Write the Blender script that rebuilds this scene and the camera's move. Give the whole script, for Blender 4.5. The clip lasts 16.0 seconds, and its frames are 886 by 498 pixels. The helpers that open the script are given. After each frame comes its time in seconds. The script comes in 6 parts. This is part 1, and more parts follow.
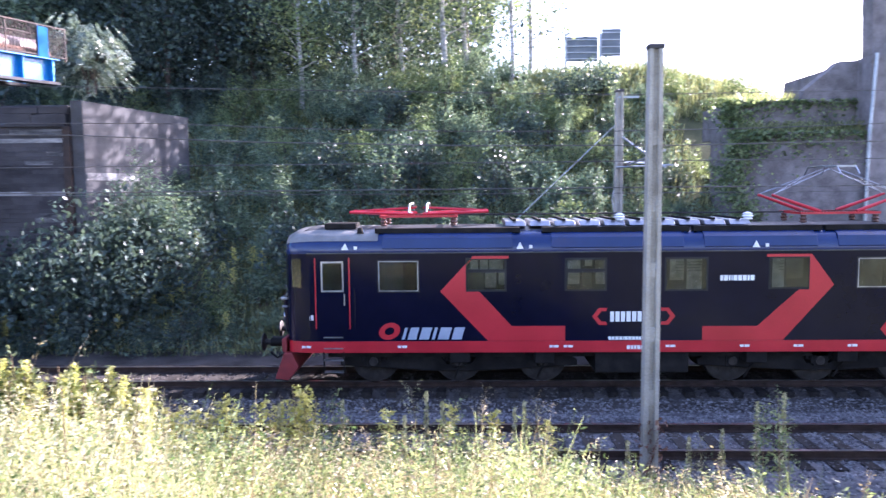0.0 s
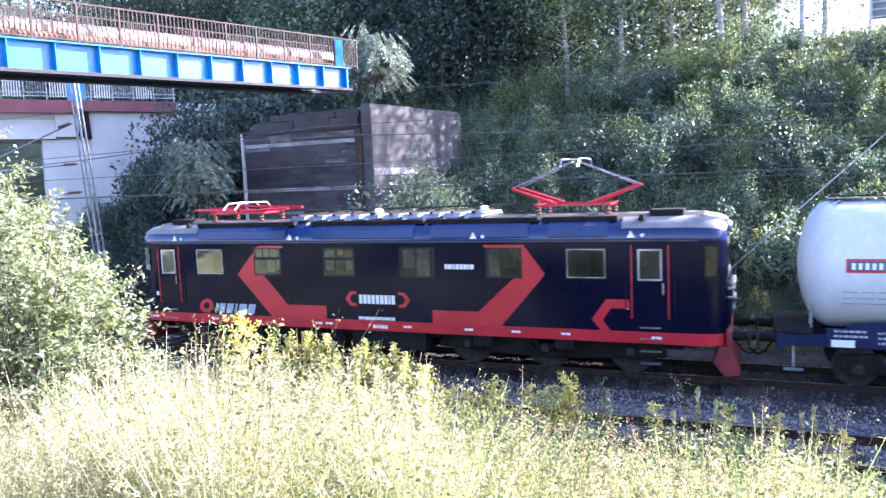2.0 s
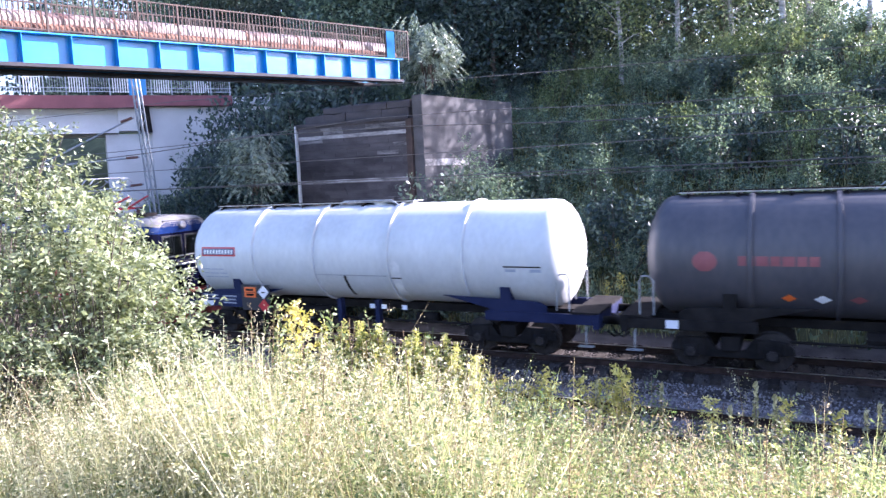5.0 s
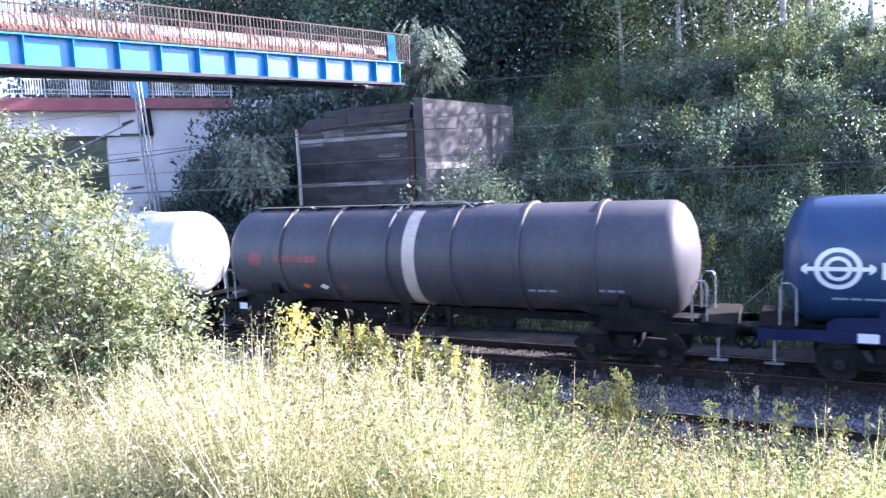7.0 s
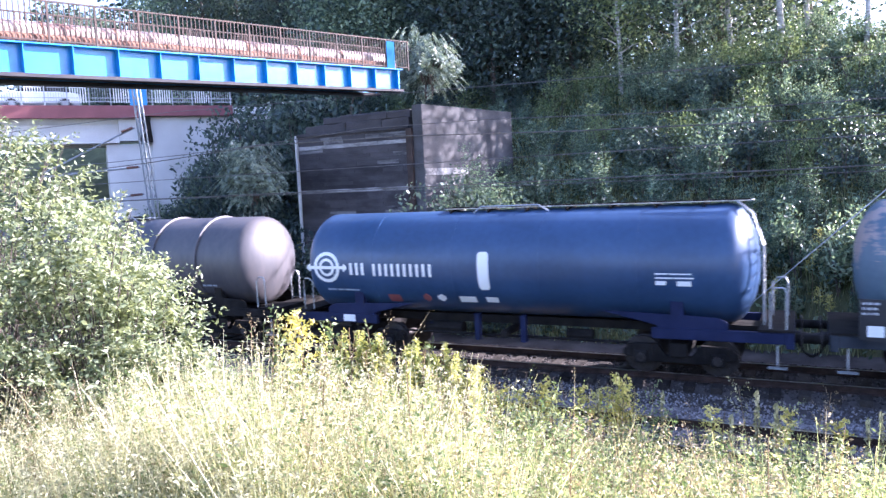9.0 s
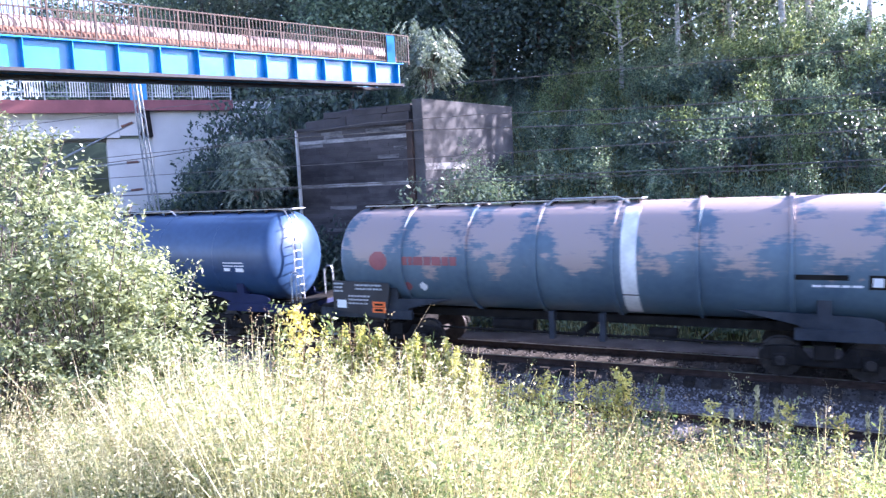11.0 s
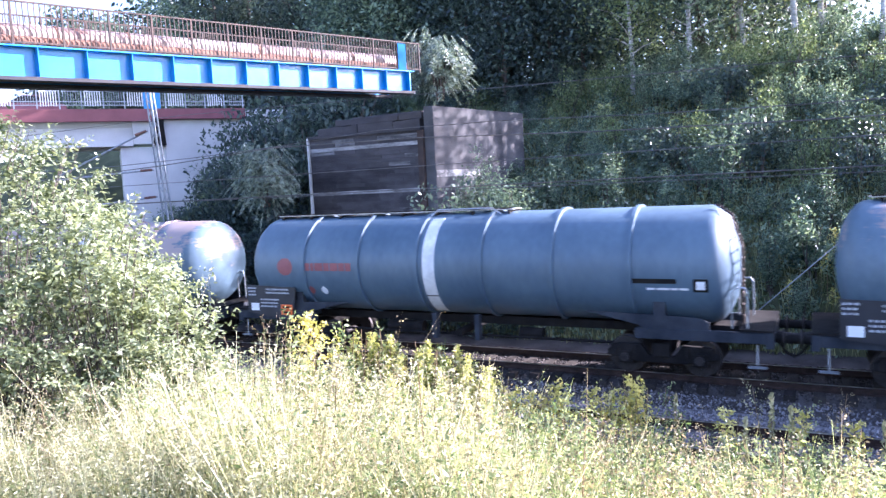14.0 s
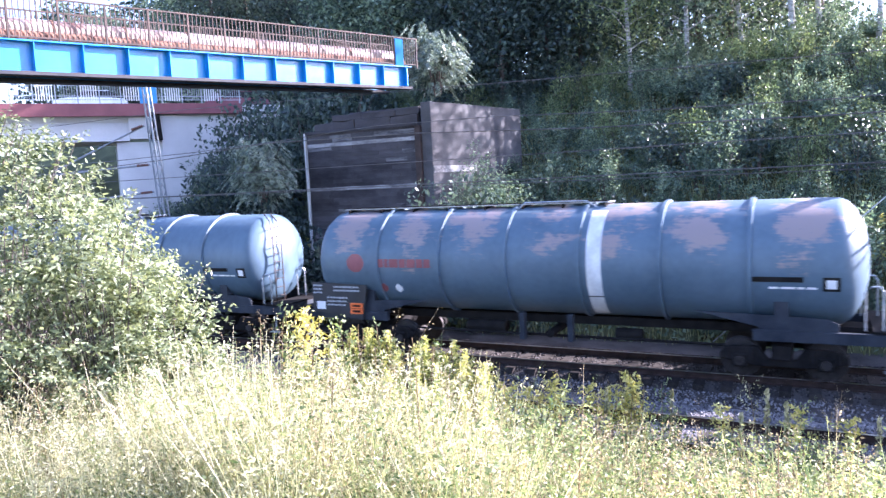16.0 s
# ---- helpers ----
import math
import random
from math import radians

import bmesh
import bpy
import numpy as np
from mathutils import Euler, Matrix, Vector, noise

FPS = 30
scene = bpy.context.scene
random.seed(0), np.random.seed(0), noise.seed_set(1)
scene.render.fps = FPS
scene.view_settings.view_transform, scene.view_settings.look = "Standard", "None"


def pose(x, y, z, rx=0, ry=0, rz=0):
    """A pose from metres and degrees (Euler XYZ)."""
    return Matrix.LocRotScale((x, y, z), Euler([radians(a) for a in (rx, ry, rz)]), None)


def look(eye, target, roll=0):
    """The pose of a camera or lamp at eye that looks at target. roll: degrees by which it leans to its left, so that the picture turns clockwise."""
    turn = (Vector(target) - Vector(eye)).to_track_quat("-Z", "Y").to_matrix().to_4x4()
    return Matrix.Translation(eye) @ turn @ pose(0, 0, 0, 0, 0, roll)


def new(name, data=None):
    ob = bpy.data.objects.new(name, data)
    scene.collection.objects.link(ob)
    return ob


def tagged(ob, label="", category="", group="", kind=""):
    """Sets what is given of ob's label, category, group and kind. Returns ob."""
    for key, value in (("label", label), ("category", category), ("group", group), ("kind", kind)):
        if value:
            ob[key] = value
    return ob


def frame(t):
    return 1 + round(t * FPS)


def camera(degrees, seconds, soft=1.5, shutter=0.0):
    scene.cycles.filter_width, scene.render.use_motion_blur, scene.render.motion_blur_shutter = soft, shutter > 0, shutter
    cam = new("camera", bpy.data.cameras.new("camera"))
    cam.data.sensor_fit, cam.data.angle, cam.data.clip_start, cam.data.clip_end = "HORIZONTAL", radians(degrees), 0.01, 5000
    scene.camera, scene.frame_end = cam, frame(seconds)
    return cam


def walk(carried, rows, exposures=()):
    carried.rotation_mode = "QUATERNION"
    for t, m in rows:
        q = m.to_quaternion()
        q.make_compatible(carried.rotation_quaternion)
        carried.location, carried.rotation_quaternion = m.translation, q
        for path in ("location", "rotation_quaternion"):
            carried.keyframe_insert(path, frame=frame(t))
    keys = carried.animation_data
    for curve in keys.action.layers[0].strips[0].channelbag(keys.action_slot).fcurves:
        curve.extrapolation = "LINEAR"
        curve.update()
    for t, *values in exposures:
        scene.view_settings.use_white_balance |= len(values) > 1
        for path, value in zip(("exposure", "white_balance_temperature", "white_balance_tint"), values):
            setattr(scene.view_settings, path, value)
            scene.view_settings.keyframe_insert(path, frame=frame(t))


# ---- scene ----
EYE = (0.0, 0.0, 5.0)
CAM_ROWS = [  # seconds, yaw, pitch, roll, in degrees
    (0, 1.66, -4.97, 0.57),
    (0.5, 8.73, -5.10, 1.62),
    (1, 14.47, -5.29, 2.89),
    (1.5, 19.24, -5.91, 3.62),
    (2, 22.58, -5.43, 2.36),
    (2.5, 23.69, -5.82, 2.15),
    (3, 25.15, -5.98, 2.69),
    (3.5, 25.75, -5.73, 2.57),
    (4, 26.66, -5.99, 2.72),
    (6.5, 26.60, -5.87, 2.65),
    (7, 26.70, -5.72, 2.55),
    (7.5, 26.82, -5.62, 2.72),
    (8, 26.42, -5.42, 2.68),
    (8.5, 26.59, -5.17, 2.60),
    (9, 26.64, -5.24, 2.77),
    (11.5, 26.66, -5.69, 2.78),
    (12, 26.54, -5.60, 2.69),
    (12.5, 26.69, -5.56, 2.88),
    (13, 26.96, -5.35, 2.89),
    (13.5, 27.03, -5.09, 2.86),
    (14, 27.56, -5.07, 2.99),
    (14.5, 27.49, -5.07, 2.93),
    (15, 27.64, -5.50, 2.97),
    (15.5, 27.41, -5.64, 2.90),
    (16, 27.33, -5.42, 2.85),
]
cam = camera(63.5, 16.0, soft=1.4, shutter=0.3)
walk(cam, [(t, pose(*EYE, 90 + p, r, y)) for t, y, p, r in CAM_ROWS], exposures=[(0, 2.84, 5660, 33), (1.3, 2.88, 5620, 32), (2, 3.02, 5560, 31), (2.7, 2.79, 5560, 31), (3.5, 2.56, 5580, 32), (4.2, 2.56, 5580, 32), (7, 2.78, 5560, 32), (12, 2.84, 5510, 32), (16, 2.83, 5510, 32)])

TRAVEL = [  # seconds, metres that the train has gone
    (0, -1.931),
    (0.5, 1.438),
    (1, 4.835),
    (1.5, 8.247),
    (2, 11.611),
    (2.5, 14.781),
    (3, 18.137),
    (3.5, 21.495),
    (4, 24.828),
    (6.5, 41.625),
    (7, 45.010),
    (7.5, 48.241),
    (8, 51.626),
    (8.5, 55.034),
    (9, 58.447),
    (11.5, 75.661),
    (12, 79.134),
    (12.5, 82.637),
    (13, 86.114),
    (13.5, 89.611),
    (14, 93.114),
    (14.5, 96.647),
    (15, 100.180),
    (15.5, 103.736),
    (16, 107.280),
]
TRACK_Y = 18.93

# ---- light ----
SUN_AZ, SUN_EL = 51.0, 26.0   # degrees to the right of straight across the tracks, degrees up
world = bpy.data.worlds.new("world")
scene.world = world
world.use_nodes = True
sky = world.node_tree.nodes.new("ShaderNodeTexSky")
sky.sky_type, sky.sun_disc = "NISHITA", False
sky.sun_elevation, sky.sun_rotation = radians(SUN_EL), radians(SUN_AZ)
sky.air_density, sky.dust_density = 1.0, 1.5
background = world.node_tree.nodes["Background"]
background.inputs["Strength"].default_value = 0.10
world.node_tree.links.new(sky.outputs[0], background.inputs["Color"])
sun = new("sun", bpy.data.lights.new("sun", "SUN"))
sun.data.energy, sun.data.angle, sun.data.color = 5.0, radians(0.6), (1.0, 0.93, 0.82)
sun_way = Vector((math.sin(radians(SUN_AZ)) * math.cos(radians(SUN_EL)), math.cos(radians(SUN_AZ)) * math.cos(radians(SUN_EL)), math.sin(radians(SUN_EL))))
sun.matrix_world = look(sun_way * 100, (0, 0, 0))

# ---- materials ----
def material(name, dark, light, scale=3.0, rough=0.7, metal=0.0, bump=0.0, fine=60.0, island=0.0, per_object=0.0, stretch=(1, 1, 1), coat=0.0, spec=0.5):
    """A surface whose colour wanders between dark and light at a broad and a fine scale."""
    m = bpy.data.materials.new(name)
    m.use_nodes = True
    n, k = m.node_tree.nodes, m.node_tree.links
    b = n["Principled BSDF"]
    tc, mp = n.new("ShaderNodeTexCoord"), n.new("ShaderNodeMapping")
    mp.inputs["Scale"].default_value = stretch
    k.new(tc.outputs["Object"], mp.inputs["Vector"])
    a, f = n.new("ShaderNodeTexNoise"), n.new("ShaderNodeTexNoise")
    a.inputs["Scale"].default_value, a.inputs["Detail"].default_value = scale, 4
    f.inputs["Scale"].default_value, f.inputs["Detail"].default_value = fine, 2
    k.new(mp.outputs[0], a.inputs["Vector"]), k.new(mp.outputs[0], f.inputs["Vector"])
    s = n.new("ShaderNodeMath")
    s.operation = "MULTIPLY_ADD"
    k.new(f.outputs["Fac"], s.inputs[0])
    s.inputs[1].default_value = 0.45
    k.new(a.outputs["Fac"], s.inputs[2])
    last = s.outputs[0]
    for use, node, sock in ((island, "ShaderNodeNewGeometry", "Random Per Island"), (per_object, "ShaderNodeObjectInfo", "Random")):
        if use:
            r, p = n.new(node), n.new("ShaderNodeMath")
            p.operation = "MULTIPLY_ADD"
            k.new(r.outputs[sock], p.inputs[0])
            p.inputs[1].default_value = use
            k.new(last, p.inputs[2])
            q = n.new("ShaderNodeMath")
            q.operation = "SUBTRACT"
            q.inputs[1].default_value = use / 2
            k.new(p.outputs[0], q.inputs[0])
            last = q.outputs[0]
    ramp = n.new("ShaderNodeValToRGB")
    ramp.color_ramp.elements[0].position, ramp.color_ramp.elements[1].position = 0.5, 0.95
    ramp.color_ramp.elements[0].color, ramp.color_ramp.elements[1].color = (*dark, 1), (*light, 1)
    k.new(last, ramp.inputs[0]), k.new(ramp.outputs[0], b.inputs["Base Color"])
    b.inputs["Roughness"].default_value, b.inputs["Metallic"].default_value = rough, metal
    b.inputs["Coat Weight"].default_value, b.inputs["Specular IOR Level"].default_value = coat, spec
    if bump:
        u = n.new("ShaderNodeBump")
        u.inputs["Strength"].default_value, u.inputs["Distance"].default_value = bump, 0.02
        k.new(last, u.inputs["Height"]), k.new(u.outputs[0], b.inputs["Normal"])
    return m


def leaf_material(name, dark, light, thin=0.4, gloss=0.35):
    """Leaves: colour from leaf to leaf, light through them."""
    m = material(name, dark, light, 0.8, 0.4, fine=9.0, island=0.7, per_object=0.25, spec=gloss)
    n, k = m.node_tree.nodes, m.node_tree.links
    b = n["Principled BSDF"]
    t, x = n.new("ShaderNodeBsdfTranslucent"), n.new("ShaderNodeMixShader")
    col = b.inputs["Base Color"].links[0].from_socket
    warm = n.new("ShaderNodeMix")
    warm.data_type, warm.blend_type = "RGBA", "MULTIPLY"
    warm.inputs["Factor"].default_value = 1.0
    k.new(col, warm.inputs[6])
    warm.inputs[7].default_value = (1.35, 1.3, 0.85, 1)
    k.new(warm.outputs[2], t.inputs["Color"])
    x.inputs[0].default_value = thin
    k.new(b.outputs[0], x.inputs[1]), k.new(t.outputs[0], x.inputs[2])
    k.new(x.outputs[0], n["Material Output"].inputs["Surface"])
    return m


def glass_material(name, tint=(0.7, 0.75, 0.75)):
    m = material(name, tint, tint, rough=0.05)
    b = m.node_tree.nodes["Principled BSDF"]
    b.inputs["Transmission Weight"].default_value = 1.0
    b.inputs["IOR"].default_value = 1.45
    return m


M = {
    "soil": material("soil", (0.05, 0.055, 0.028), (0.12, 0.125, 0.06), 0.6, 0.95, bump=0.5, fine=14, spec=0.12),
    # far-track ballast and stones: oily brown, with the train's shadow in the colour
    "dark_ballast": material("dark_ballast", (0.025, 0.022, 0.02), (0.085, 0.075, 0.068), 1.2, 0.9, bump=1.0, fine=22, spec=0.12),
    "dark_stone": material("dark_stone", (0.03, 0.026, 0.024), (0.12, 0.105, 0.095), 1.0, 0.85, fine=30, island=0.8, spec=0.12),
    "ballast": material("ballast", (0.065, 0.06, 0.062), (0.19, 0.18, 0.18), 1.2, 0.9, bump=1.0, fine=22, spec=0.12),
    "stone": material("stone", (0.065, 0.06, 0.062), (0.23, 0.22, 0.22), 1.0, 0.85, fine=30, island=0.8),
    "rail_head": material("rail_head", (0.35, 0.34, 0.33), (0.55, 0.54, 0.52), 4, 0.3, 1.0),
    "rail_rust": material("rail_rust", (0.022, 0.015, 0.012), (0.06, 0.038, 0.03), 5, 0.85, bump=0.2, spec=0.12),
    "sleeper": material("sleeper", (0.014, 0.012, 0.011), (0.055, 0.047, 0.04), 4, 0.9, bump=0.4, per_object=0.4, stretch=(1, 0.2, 1), spec=0.12),
    "wing_concrete": material("wing_concrete", (0.038, 0.036, 0.038), (0.115, 0.11, 0.112), 0.8, 0.9, bump=0.3, fine=30, stretch=(1, 1, 2)),
    "frame_grey": material("frame_grey", (0.020, 0.024, 0.032), (0.052, 0.058, 0.068), 2, 0.7, bump=0.1, spec=0.12),
    "concrete": material("concrete", (0.21, 0.185, 0.15), (0.45, 0.41, 0.35), 1.2, 0.9, bump=0.25, fine=40),
    "pale_concrete": material("pale_concrete", (0.45, 0.44, 0.43), (0.62, 0.61, 0.60), 0.5, 0.9, bump=0.1, fine=25),
    "stained": material("stained", (0.018, 0.016, 0.018), (0.080, 0.072, 0.076), 0.7, 0.9, bump=0.3, fine=30, stretch=(1, 1, 2.5), per_object=0.2),
    "limewash": material("limewash", (0.09, 0.085, 0.085), (0.40, 0.385, 0.38), 1.6, 0.9, bump=0.2, fine=9, stretch=(0.6, 1, 2)),
    "limewash_thin": material("limewash_thin", (0.022, 0.020, 0.022), (0.22, 0.21, 0.21), 2.4, 0.9, bump=0.2, fine=14, stretch=(0.5, 1, 3)),
    "grey_brick": material("grey_brick", (0.11, 0.095, 0.09), (0.25, 0.22, 0.215), 2.2, 0.9, bump=0.5, island=0.3, fine=18),
    "brick": material("brick", (0.045, 0.036, 0.034), (0.13, 0.10, 0.09), 1.5, 0.9, bump=0.3, island=0.5),
    "blue": material("blue", (0.008, 0.17, 0.44), (0.025, 0.28, 0.60), 1.5, 0.30, bump=0.05, fine=50),
    "matte_blue": material("matte_blue", (0.006, 0.06, 0.17), (0.012, 0.10, 0.25), 1.5, 0.85, fine=50, spec=0.1),
    # near-black for the footbridge's bottom flanges and deck
    "bridge_black": material("bridge_black", (0.008, 0.010, 0.018), (0.03, 0.028, 0.032), 2, 0.8, bump=0.2),
    "rust": material("rust", (0.075, 0.034, 0.022), (0.22, 0.105, 0.065), 2.5, 0.85, bump=0.4, fine=30, island=0.4),
    "railing_steel": material("railing_steel", (0.016, 0.012, 0.010), (0.06, 0.034, 0.025), 3, 0.8, bump=0.2),
    "lagging": material("lagging", (0.10, 0.038, 0.024), (0.50, 0.42, 0.37), 0.7, 0.55, bump=0.3, fine=6),
    "deck_red": material("deck_red", (0.16, 0.05, 0.06), (0.26, 0.09, 0.10), 0.8, 0.7, bump=0.1),
    "white_paint": material("white_paint", (0.62, 0.62, 0.61), (0.82, 0.82, 0.80), 3, 0.5),
    "mast_steel": material("mast_steel", (0.16, 0.18, 0.20), (0.30, 0.32, 0.34), 4, 0.6, 0.3),
    "galvanised": material("galvanised", (0.28, 0.30, 0.32), (0.48, 0.50, 0.52), 4, 0.5, 0.7, bump=0.05),
    "wire": material("wire", (0.10, 0.09, 0.08), (0.22, 0.20, 0.18), 4, 0.5, 0.8),
    "insulator": material("insulator", (0.08, 0.04, 0.03), (0.14, 0.07, 0.05), 5, 0.2),
    "sign_back": material("sign_back", (0.10, 0.12, 0.14), (0.20, 0.22, 0.24), 1, 0.6, 0.3),
    "bark": material("bark", (0.05, 0.04, 0.03), (0.15, 0.12, 0.10), 6, 0.9, bump=0.6, stretch=(1, 1, 0.2)),
    "birch": material("birch", (0.10, 0.09, 0.08), (0.62, 0.60, 0.56), 3, 0.8, bump=0.2, stretch=(1, 1, 3)),
    # train
    "navy": material("navy", (0.0028, 0.0032, 0.013), (0.005, 0.0055, 0.020), 0.5, 0.13, coat=0.0, fine=3, spec=0.24),
    "loco_blue": material("loco_blue", (0.004, 0.014, 0.065), (0.008, 0.024, 0.10), 1.0, 0.22, coat=0.1),
    "red": material("red", (0.40, 0.012, 0.022), (0.52, 0.022, 0.034), 1.2, 0.35, coat=0.1),
    # worn dirty red of the plough, dark enough to carry the beam's shade
    "dirty_shaded_red": material("dirty_shaded_red", (0.10, 0.012, 0.012), (0.26, 0.028, 0.028), 2, 0.6, bump=0.1),
    "roof": material("roof", (0.03, 0.03, 0.034), (0.085, 0.085, 0.088), 2, 0.45, 0.2, bump=0.1),
    "dusty_roof": material("dusty_roof", (0.12, 0.115, 0.11), (0.26, 0.25, 0.235), 2, 0.38, bump=0.05),
    "under": material("under", (0.007, 0.0065, 0.0065), (0.024, 0.021, 0.019), 3, 0.85, bump=0.3, spec=0.12),
    "glass": glass_material("glass"),
    # cabinet grey raised to hold the light reflected in the windows
    "lit_cabinet_grey": material("lit_cabinet_grey", (0.09, 0.09, 0.075), (0.24, 0.235, 0.195), 6, 0.6),
    "cab_dark": material("cab_dark", (0.008, 0.008, 0.008), (0.022, 0.022, 0.022), 2, 0.8),
    # tone of the light seen in the window glass
    "glass_light_tone": material("glass_light_tone", (0.035, 0.033, 0.030), (0.10, 0.095, 0.083), 3, 0.9),
    "white": material("white", (0.72, 0.72, 0.72), (0.80, 0.80, 0.80), 3, 0.5),
    "grey_letter": material("grey_letter", (0.28, 0.32, 0.40), (0.36, 0.40, 0.48), 3, 0.5),
    "orange": material("orange", (0.80, 0.14, 0.02), (0.86, 0.18, 0.03), 3, 0.5),
    "chrome": material("chrome", (0.25, 0.25, 0.27), (0.5, 0.5, 0.52), 3, 0.38, 0.9),
    "tank_white": material("tank_white", (0.46, 0.475, 0.47), (0.60, 0.615, 0.61), 0.7, 0.42, bump=0.02, fine=8, stretch=(1, 1, 0.5)),
    "tank_brown": material("tank_brown", (0.036, 0.038, 0.050), (0.080, 0.074, 0.078), 0.6, 0.5, bump=0.03, fine=7, stretch=(1, 1, 0.4)),
    "tank_blue": material("tank_blue", (0.018, 0.044, 0.10), (0.032, 0.070, 0.15), 0.7, 0.36, bump=0.02, fine=6),
    "tank_grey": material("tank_grey", (0.055, 0.092, 0.13), (0.09, 0.14, 0.185), 0.7, 0.45, bump=0.03, fine=6, stretch=(1, 1, 0.5)),
    "frame_blue": material("frame_blue", (0.010, 0.014, 0.042), (0.020, 0.026, 0.068), 2, 0.6, bump=0.1, spec=0.12),
    "faded_print": material("faded_print", (0.32, 0.33, 0.35), (0.45, 0.46, 0.48), 6, 0.6),
    "faded_red": material("faded_red", (0.20, 0.055, 0.06), (0.27, 0.085, 0.085), 3, 0.6),
    # plants
    "leaf": leaf_material("leaf", (0.052, 0.092, 0.074), (0.245, 0.32, 0.22)),
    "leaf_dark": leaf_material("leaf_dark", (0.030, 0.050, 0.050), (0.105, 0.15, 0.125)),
    # lime leaf whose lightness stands in for sun on bank, birches and creeper
    "leaf_lime_lit": leaf_material("leaf_lime_lit", (0.08, 0.12, 0.055), (0.27, 0.33, 0.17)),
    "leaf_grey": leaf_material("leaf_grey", (0.06, 0.105, 0.085), (0.19, 0.26, 0.19)),
    "leaf_pale": leaf_material("leaf_pale", (0.095, 0.135, 0.115), (0.25, 0.30, 0.24), 0.3, 0.6),
    "grass": leaf_material("grass", (0.11, 0.14, 0.06), (0.36, 0.36, 0.20), 0.45),
    "straw": leaf_material("straw", (0.34, 0.29, 0.18), (0.60, 0.55, 0.38), 0.4),
    "spire": leaf_material("spire", (0.17, 0.21, 0.06), (0.50, 0.48, 0.17), 0.4),
    "flower": leaf_material("flower", (0.40, 0.38, 0.10), (0.66, 0.60, 0.24), 0.4),
    "stalk": leaf_material("stalk", (0.12, 0.08, 0.05), (0.25, 0.18, 0.10), 0.2),
}


# ---- shapes ----
class Form:
    """Vertices and faces of one mesh, gathered piece by piece."""
    def __init__(self):
        self.v, self.f = [], []

    def add(self, verts, faces):
        o = len(self.v)
        self.v += [tuple(p) for p in verts]
        self.f += [tuple(i + o for i in q) for q in faces]
        return self

    def box(self, x0, x1, y0, y1, z0, z1):
        return self.add([(x, y, z) for z in (z0, z1) for y in (y0, y1) for x in (x0, x1)],
                        [(0, 2, 3, 1), (4, 5, 7, 6), (0, 1, 5, 4), (2, 6, 7, 3), (0, 4, 6, 2), (1, 3, 7, 5)])

    def prism(self, outline, axis, a, b):
        """An outline of (u, w) pushed from a to b along x, y or z."""
        put = {"x": lambda u, w, d: (d, u, w), "y": lambda u, w, d: (u, d, w), "z": lambda u, w, d: (u, w, d)}[axis]
        n = len(outline)
        faces = [tuple(range(n - 1, -1, -1)), tuple(range(n, 2 * n))] + [(i, (i + 1) % n, n + (i + 1) % n, n + i) for i in range(n)]
        return self.add([put(u, w, d) for d in (a, b) for u, w in outline], faces)

    def tube(self, points, r, seg=6):
        """A round bar along the points; r is one radius or one for each point."""
        pts = [Vector(p) for p in points]
        rs = r if isinstance(r, (list, tuple)) else [r] * len(pts)
        verts, faces = [], []
        for i, p in enumerate(pts):
            d = (pts[min(i + 1, len(pts) - 1)] - pts[max(i - 1, 0)]).normalized()
            s = d.cross(Vector((0, 0, 1)) if abs(d.z) < 0.9 else Vector((1, 0, 0))).normalized()
            u = s.cross(d)
            for k in range(seg):
                a = math.tau * k / seg
                verts.append(p + (s * math.cos(a) + u * math.sin(a)) * rs[i])
        for i in range(len(pts) - 1):
            faces += [(i * seg + k, i * seg + (k + 1) % seg, (i + 1) * seg + (k + 1) % seg, (i + 1) * seg + k) for k in range(seg)]
        faces += [tuple(range(seg - 1, -1, -1)), tuple(range((len(pts) - 1) * seg, len(pts) * seg))]
        return self.add(verts, faces)

    def turned(self, profile, seg=32, cy=0.0, cz=0.0):
        """A profile of (x, radius) turned round a line along x."""
        verts = [(x, cy + r * math.sin(math.tau * k / seg), cz + r * math.cos(math.tau * k / seg)) for x, r in profile for k in range(seg)]
        faces = [(i * seg + k, (i + 1) * seg + k, (i + 1) * seg + (k + 1) % seg, i * seg + (k + 1) % seg) for i in range(len(profile) - 1) for k in range(seg)]
        faces += [tuple(range(seg)), tuple(range(len(profile) * seg - 1, (len(profile) - 1) * seg - 1, -1))]
        return self.add(verts, faces)

    def mesh(self, name, mat, smooth=False):
        me = bpy.data.meshes.new(name)
        me.from_pydata(self.v, [], self.f)
        me.materials.append(M[mat] if isinstance(mat, str) else mat)
        if smooth:
            me.polygons.foreach_set("use_smooth", [True] * len(me.polygons))
            me.set_sharp_from_angle(angle=radians(35))
        return me


def part(name, form, mat, parent=None, label="", bevel=0.0, smooth=False, at=None):
    """Links a form as one mesh object, under its thing if one is given."""
    ob = new(name, form.mesh(name, mat, smooth) if isinstance(form, Form) else form)
    ob.parent = parent
    if at is not None:
        ob.matrix_basis = at
    if bevel:
        m = ob.modifiers.new("bevel", "BEVEL")
        m.width, m.segments, m.limit_method = bevel, 2, "ANGLE"
    return tagged(ob, label) if label else ob


def thing(name, label, category, group="", at=None):
    ob = tagged(new(name), label, category, group)
    if at is not None:
        ob.matrix_basis = at
    return ob


